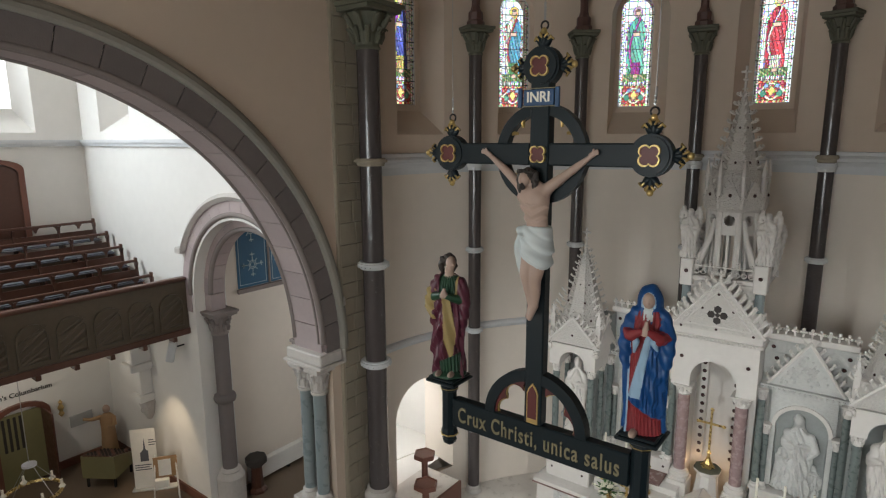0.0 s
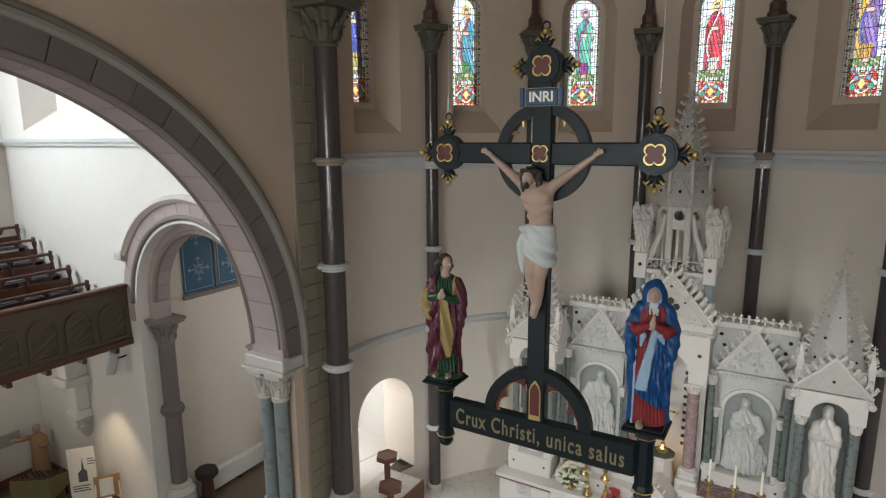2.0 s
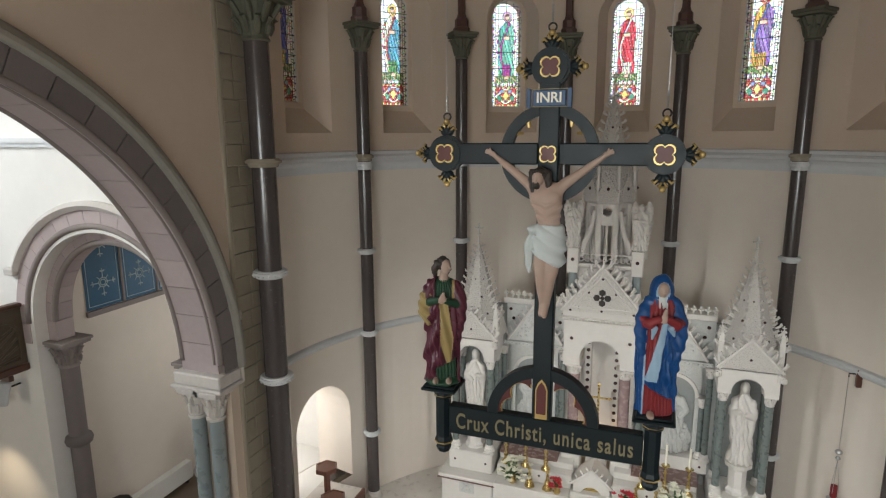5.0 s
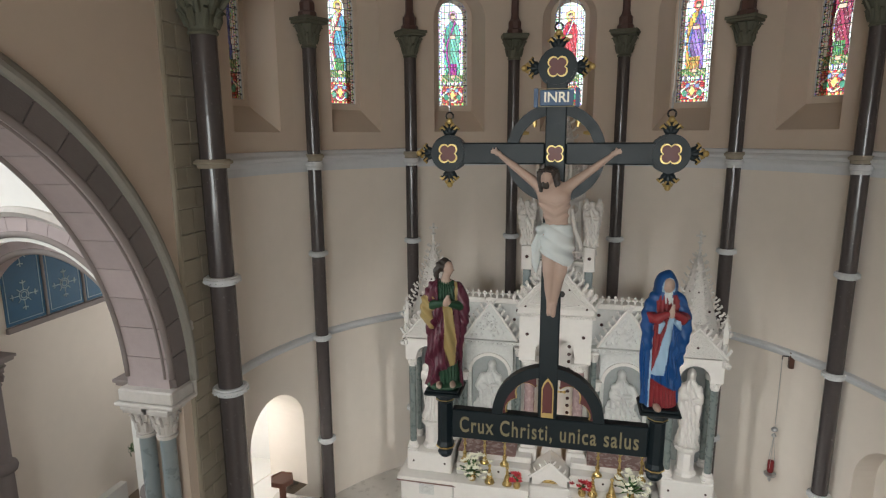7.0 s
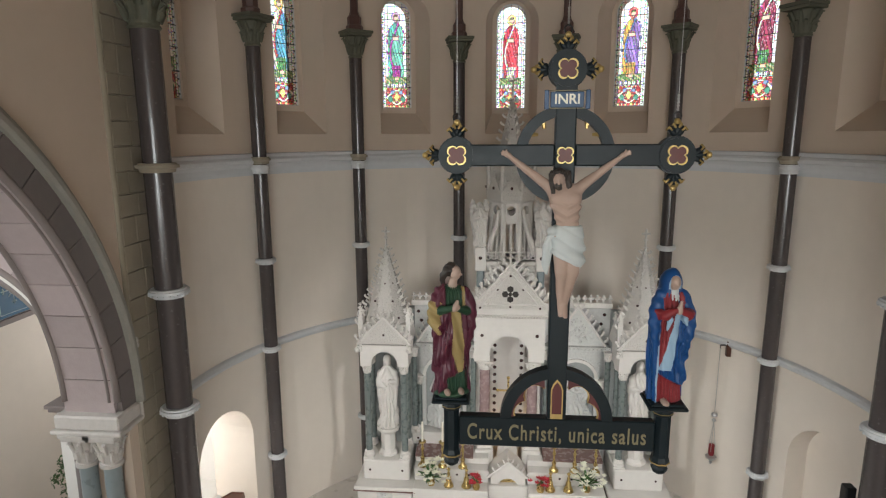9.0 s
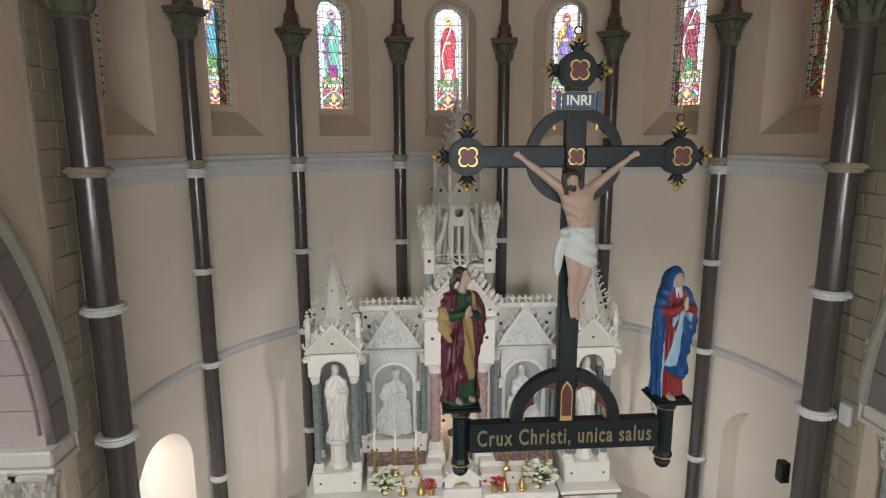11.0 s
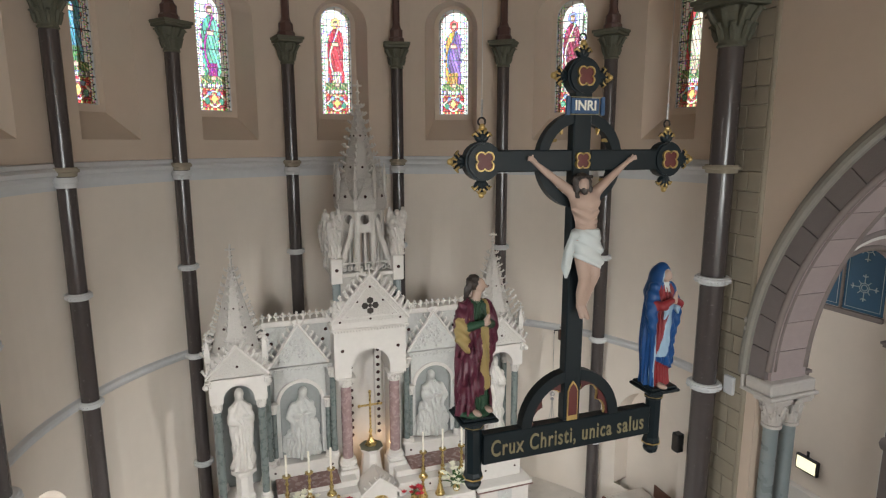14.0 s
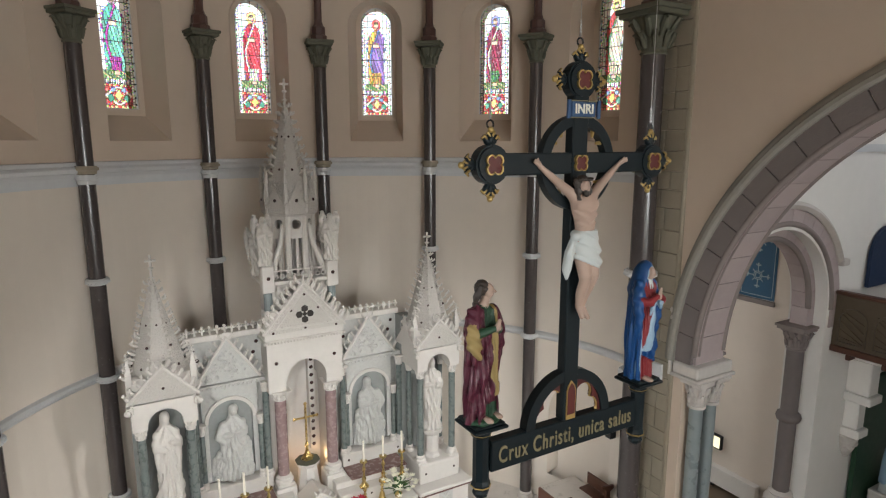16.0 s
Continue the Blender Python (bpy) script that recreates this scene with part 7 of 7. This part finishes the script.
part("cloth", bm, "navy", t)
t = thing("painted_screen", (16.4, -1.5, ZN), "dark green painted grotto screen behind a statue", "screen")
bm = B()
box(bm, -1.4, 1.6, 0.0, 0.14, 0, 4.3, 0.02)
part("board", bm, "robe_green", t)
bm = B()
loft(bm, dense([(0.0, 0, 0, 0.26, 0.2), (0.5, 0, 0, 0.22, 0.17), (1.0, 0, 0, 0.2, 0.15), (1.4, 0, 0, 0.2, 0.13), (1.5, 0, 0, 0.08, 0.08)]), mi=0, fold=0.07, seed=8)
loft(bm, dense([(0.3, 0, 0.03, 0.27, 0.19), (0.9, 0, 0.03, 0.24, 0.17), (1.3, 0, 0.02, 0.22, 0.14), (1.52, 0, 0.01, 0.12, 0.12), (1.78, 0, 0.02, 0.1, 0.1)]), mi=1, fold=0.05, seed=3)
ball(bm, (0, -0.05, 1.63), 0.1, 12, mi=2, sz=1.2)
finish_statue("statue", bm, ["cloth_white", "robe_light", "skin"], (16.1, -1.95, ZN + 0.7), 0, "painted statue in white and pale blue robes")
t = thing("statue_plinth", (16.1, -1.95, ZN), "plain pale statue plinth", "plinth")
bm = B()
box(bm, -0.35, 0.35, -0.35, 0.35, 0, 0.7, 0.03)
part("block", bm, "pale_stone", t)

# ---- west transept under the gallery ----
def inner_door(name, y0, y1, z0, z1, rise, label):
    t = thing(name, (-18.93, (y0 + y1) / 2, z0), label, "door", kind="structure")
    h, w = z1 - z0, (y1 - y0) / 2
    def outl(w, h):
        return [(-w, 0), (-w, h - rise)] + [(w * math.cos(math.pi * (1 - k / 10)), h - rise + rise * math.sin(math.pi * (1 - k / 10))) for k in range(1, 10)] + [(w, h - rise), (w, 0)]
    bm = B()
    prism(bm, outl(w, h), -0.12, 0.02, hole=outl(w - 0.16, h - 0.14))
    for v in bm.verts:
        v.co = (-v.co.y, v.co.x, v.co.z)
    part("door_frame", bm, "red_wood", t)
    return t, w, h


t, w, h = inner_door("door_1", -5.0, -3.3, ZN, 0.38, 0.45, "open doorway with a red-brown wooden frame")
bm = B()
box(bm, 0.01, 0.03, -w + 0.1, w - 0.1, 0.02, h - 0.3)
part("passage", bm, "olive", t, "dim olive passage beyond")
bm = B()
box(bm, 0.03, 0.9, w - 0.26, w - 0.2, 0.02, h - 0.35, 0.01)
part("door_leaf", bm, "dark_wood", t, "dark open door leaf")
for k in range(4):
    bm = B()
    box(bm, 0.035, 0.05, -0.05 - 0.16 * k, 0.03 - 0.16 * k, 1.25, h - 0.4)
    part("slat", bm, "dark", t)
t, w, h = inner_door("door_2", -4.9, -3.15, 5.3, 8.15, 0.3, "dark gallery doorway in a red-brown wooden frame")
bm = B()
box(bm, 0.01, 0.04, -w + 0.1, w - 0.1, 0.02, h - 0.2)
part("door_leaf", bm, "dark_wood", t)

sg = thing("wall_lettering", (-18.93, -3.95, 0.68), "dark painted lettering over the doorway", "lettering")
word("letters", "ph's Columbarium", 0.22, "dark", sg, Matrix.Rotation(radians(90), 4, 'Z') @ Matrix.Rotation(radians(90), 4, 'X') @ Matrix.Rotation(radians(0), 4, 'Z'), "", 0.004)
t = thing("plaque", (-18.92, -2.4, -1.05), "plain grey rectangular wall plaque", "plaque")
bm = B()
box(bm, 0, 0.04, -0.36, 0.36, 0, 0.42, 0.01)
part("plate", bm, "grey_metal", t)
t = thing("wall_sconce", (-18.9, -3.0, -0.5), "small brass and white wall ornament", "ornament")
bm = B()
lathe(bm, [(0.02, 0), (0.09, 0.1), (0.05, 0.2), (0.1, 0.32), (0.04, 0.45), (0.07, 0.52), (0.01, 0.6)], 10, cx=0.06)
part("body", bm, "gold", t)
bm = B()
box(bm, -0.0, 5.9, -0.06, 0.0, 0, 0.28)
tagged(part("baseboard", bm, "red_wood", loc=(-18.9, -1.31, ZN)), "red-brown wooden skirting board", "skirting", kind="structure")
bm = B()
box(bm, 0.0, 0.06, 0, 1.9, 0, 0.28)
tagged(part("baseboard", bm, "red_wood", loc=(-18.94, -3.25, ZN)), "red-brown wooden skirting board", "skirting", kind="structure")

bm = B()
loft(bm, dense([(0.0, 0, 0, 0.24, 0.19), (0.5, 0, 0, 0.2, 0.16), (0.9, 0, 0, 0.18, 0.14), (1.2, 0, 0, 0.19, 0.12), (1.32, 0, 0, 0.08, 0.08)]), fold=0.07, seed=8)
ball(bm, (0, 0, 1.45), 0.1, 12, mi=1, sz=1.2)
tube(bm, [(-0.15, 0, 1.22), (-0.38, -0.06, 1.2), (-0.58, -0.1, 1.26)], [0.07, 0.055, 0.035], 8)
tube(bm, [(0.15, 0, 1.2), (0.2, -0.1, 1.0), (0.05, -0.2, 0.98)], [0.07, 0.06, 0.04], 8)
finish_statue("statue", bm, ["robe_brown", "skin"], (-18.2, -1.85, ZN + 0.15), 55, "brown-robed painted statue with one arm stretched out", scale=1.22)
t = thing("stone_plinth", (-18.2, -1.85, ZN), "low dark stone plinth under a statue", "plinth")
bm = B()
box(bm, -0.32, 0.32, -0.32, 0.32, 0, 0.15, 0.02)
part("block", bm, "dark_stone", t)

t = thing("votive_stand", (-16.95, -2.45, ZN), "olive metal votive candle stand with a sloping rack", "candle stand", rz=35)
bm = B()
prism(bm, [(-0.55, 0.35), (0.55, 0.35), (0.55, 0.72), (-0.55, 1.12)], -0.55, 0.55)
for v in bm.verts:
    v.co = (v.co.y, v.co.x, v.co.z)
part("cabinet", bm, "olive", t, "olive metal body")
for k in range(7):
    bm = B()
    y = -0.5 + k * 0.165
    z = 1.12 - (y + 0.55) / 1.1 * 0.4
    box(bm, -0.5, 0.5, y - 0.05, y + 0.05, z + 0.0, z + 0.045, 0.01)
    r = part("rack", bm, "dark_wood", t)
    for j in range(8):
        bm = B()
        lathe(bm, [(0.03, z + 0.04), (0.03, z + 0.08)], 8, cx=-0.43 + 0.123 * j, cy=y)
        part("votive_cup", bm, "dark" if (j + k) % 4 else "red_wood", r)
for x in (-0.45, 0.45):
    for y in (-0.45, 0.45):
        bm = B()
        box(bm, x - 0.03, x + 0.03, y - 0.03, y + 0.03, 0, 0.36)
        part("leg", bm, "iron", t)

t = thing("banner_stand", (-15.35, -2.0, ZN), "tall white printed banner stand", "banner", rz=50)
bm = B()
box(bm, -0.36, 0.36, -0.01, 0.01, 0.05, 2.1)
bn = part("banner", bm, "paper", t)
bm = B()
prism(bm, [(-0.12, 1.0), (0.12, 1.0), (0.12, 1.35), (0.05, 1.4), (0.02, 1.8), (-0.02, 1.4), (-0.12, 1.3)], -0.016, -0.01)
part("printed_tower", bm, "slate_seat", bn, "grey printed tower shape")
for k, (z, w_) in enumerate(((1.7, 0.1), (1.62, 0.14), (1.54, 0.12), (0.86, 0.3), (0.78, 0.26), (0.7, 0.3))):
    bm = B()
    x0 = 0.15 if k < 3 else -0.3
    box(bm, x0, x0 + w_ * 1.6, -0.015, -0.01, z, z + 0.03)
    part("printed_line", bm, "slate_seat", bn)
bm = B()
box(bm, -0.44, 0.44, -0.12, 0.12, 0, 0.06, 0.02)
part("foot", bm, "grey_metal", t)

t = thing("leaflet_stand", (-14.35, -1.85, ZN), "folding noticeboard stand with pinned papers", "noticeboard", rz=55)
for x in (-0.36, 0.36):
    bm = B()
    tube(bm, [(x, -0.25, 0), (x * 0.8, 0.05, 1.5)], 0.025, 6)
    part("leg", bm, "paper", t)
bm = B()
box(bm, -0.34, 0.34, -0.03, 0.0, 0.75, 1.45, 0.01)
bd = part("board", bm, "robe_brown", t, "tan noticeboard")
bm = B()
box(bm, -0.2, 0.16, -0.045, -0.032, 0.82, 1.36)
part("paper_sheet", bm, "paper", bd)
bm = B()
box(bm, -0.32, 0.32, -0.3, -0.05, 0.5, 0.54)
part("shelf", bm, "paper", t)
bm = B()
box(bm, -0.3, 0.1, -0.28, -0.1, 0.54, 0.8, 0.02)
part("paper_stack", bm, "paper", t)

t = thing("wooden_pedestal", (-12.45, 0.1, ZN), "dark octagonal wooden flower pedestal", "pedestal")
bm = B()
lathe(bm, [(0.3, 0.0), (0.3, 0.08), (0.2, 0.16), (0.17, 0.85)], 8)
part("stem", bm, "dark_wood", t)
bm = B()
lathe(bm, [(0.17, 0.85), (0.3, 0.95), (0.34, 1.0), (0.34, 1.16), (0.3, 1.2)], 8)
part("top", bm, "dark", t)


def plant(loc):
    rnd = random.Random(17)
    t = thing("potted_plant", loc, "tall clipped evergreen plant in a pot", "plant")
    bm = B()
    lathe(bm, [(0.16, 0), (0.22, 0.34), (0.24, 0.36), (0.2, 0.36)], 14)
    part("pot", bm, "dark_stone", t)
    bm = B()
    tube(bm, [(0, 0, 0.3), (0.03, 0.02, 1.0), (-0.02, 0, 2.3)], [0.03, 0.025, 0.015], 7)
    part("trunk", bm, "dark_wood", t)
    bm = B()
    for cz, r in ((2.25, 0.26), (1.85, 0.3), (1.4, 0.3), (1.0, 0.34), (0.65, 0.26)):
        ox, oy = rnd.uniform(-0.12, 0.12), rnd.uniform(-0.12, 0.12)
        for k in range(130):
            d = Vector((rnd.gauss(0, 1), rnd.gauss(0, 1), rnd.gauss(0, 0.55))).normalized() * r * rnd.uniform(0.5, 1.0)
            p = Vector((ox, oy, cz)) + d
            e = Vector((rnd.uniform(-1, 1), rnd.uniform(-1, 1), rnd.uniform(-0.4, 1))) * 0.06
            s_ = e.cross(Vector((rnd.random(), rnd.random(), 1))).normalized() * 0.03
            bm.faces.new([bm.verts.new(q) for q in (p - e, p + s_, p + e, p - s_)])
    part("foliage", bm, "leaf", t, "dark green leaves", kind="stuff")


plant((-12.2, 3.3, ZN))

# small hanging chandelier
t = thing("chandelier", (-13.4, -5.6, 0.1), "brass ring chandelier on thin wires", "chandelier")
bm = B()
tube(bm, [(0.62 * math.cos(i * math.pi / 16), 0.62 * math.sin(i * math.pi / 16), 0.0) for i in range(33)], 0.045, 8)
part("ring", bm, "brass", t)
bm = B()
lathe(bm, [(0.05, 0.72), (0.16, 0.74), (0.16, 0.8), (0.04, 0.86)], 14)
part("rose", bm, "white_trim", t)
bm = B()
tube(bm, [(0, 0, 0.86), (0, 0, 3.05)], 0.01, 6)
part("rod", bm, "steel", t)
for k in range(4):
    a = k * math.pi / 2 + 0.4
    bm = B()
    tube(bm, [(0.1 * math.cos(a), 0.1 * math.sin(a), 0.76), (0.62 * math.cos(a), 0.62 * math.sin(a), 0.04)], 0.006, 5)
    part("wire", bm, "steel", t)
for k in range(6):
    a = k * math.pi / 3
    bm = B()
    lathe(bm, [(0.05, 0.0), (0.08, 0.06), (0.03, 0.12), (0.03, 0.24)], 10, cx=0.62 * math.cos(a), cy=0.62 * math.sin(a))
    part("candle_lamp", bm, "candle", t)
t = thing("wall_loudspeaker", (-13.75, -1.55, 2.2), "white wall loudspeaker tilted on a bracket", "loudspeaker", rz=-30)
bm = B()
box(bm, -0.12, 0.12, -0.12, 0.12, 0.0, 0.62, 0.03)
bmesh.ops.rotate(bm, verts=bm.verts[:], cent=(0, 0, 0.6), matrix=Matrix.Rotation(radians(-14), 3, 'X'))
part("cabinet", bm, "white_trim", t)
bm = B()
tube(bm, [(0, 0.1, 0.45), (0.02, 0.3, 0.5)], 0.025, 6)
part("bracket", bm, "iron", t)
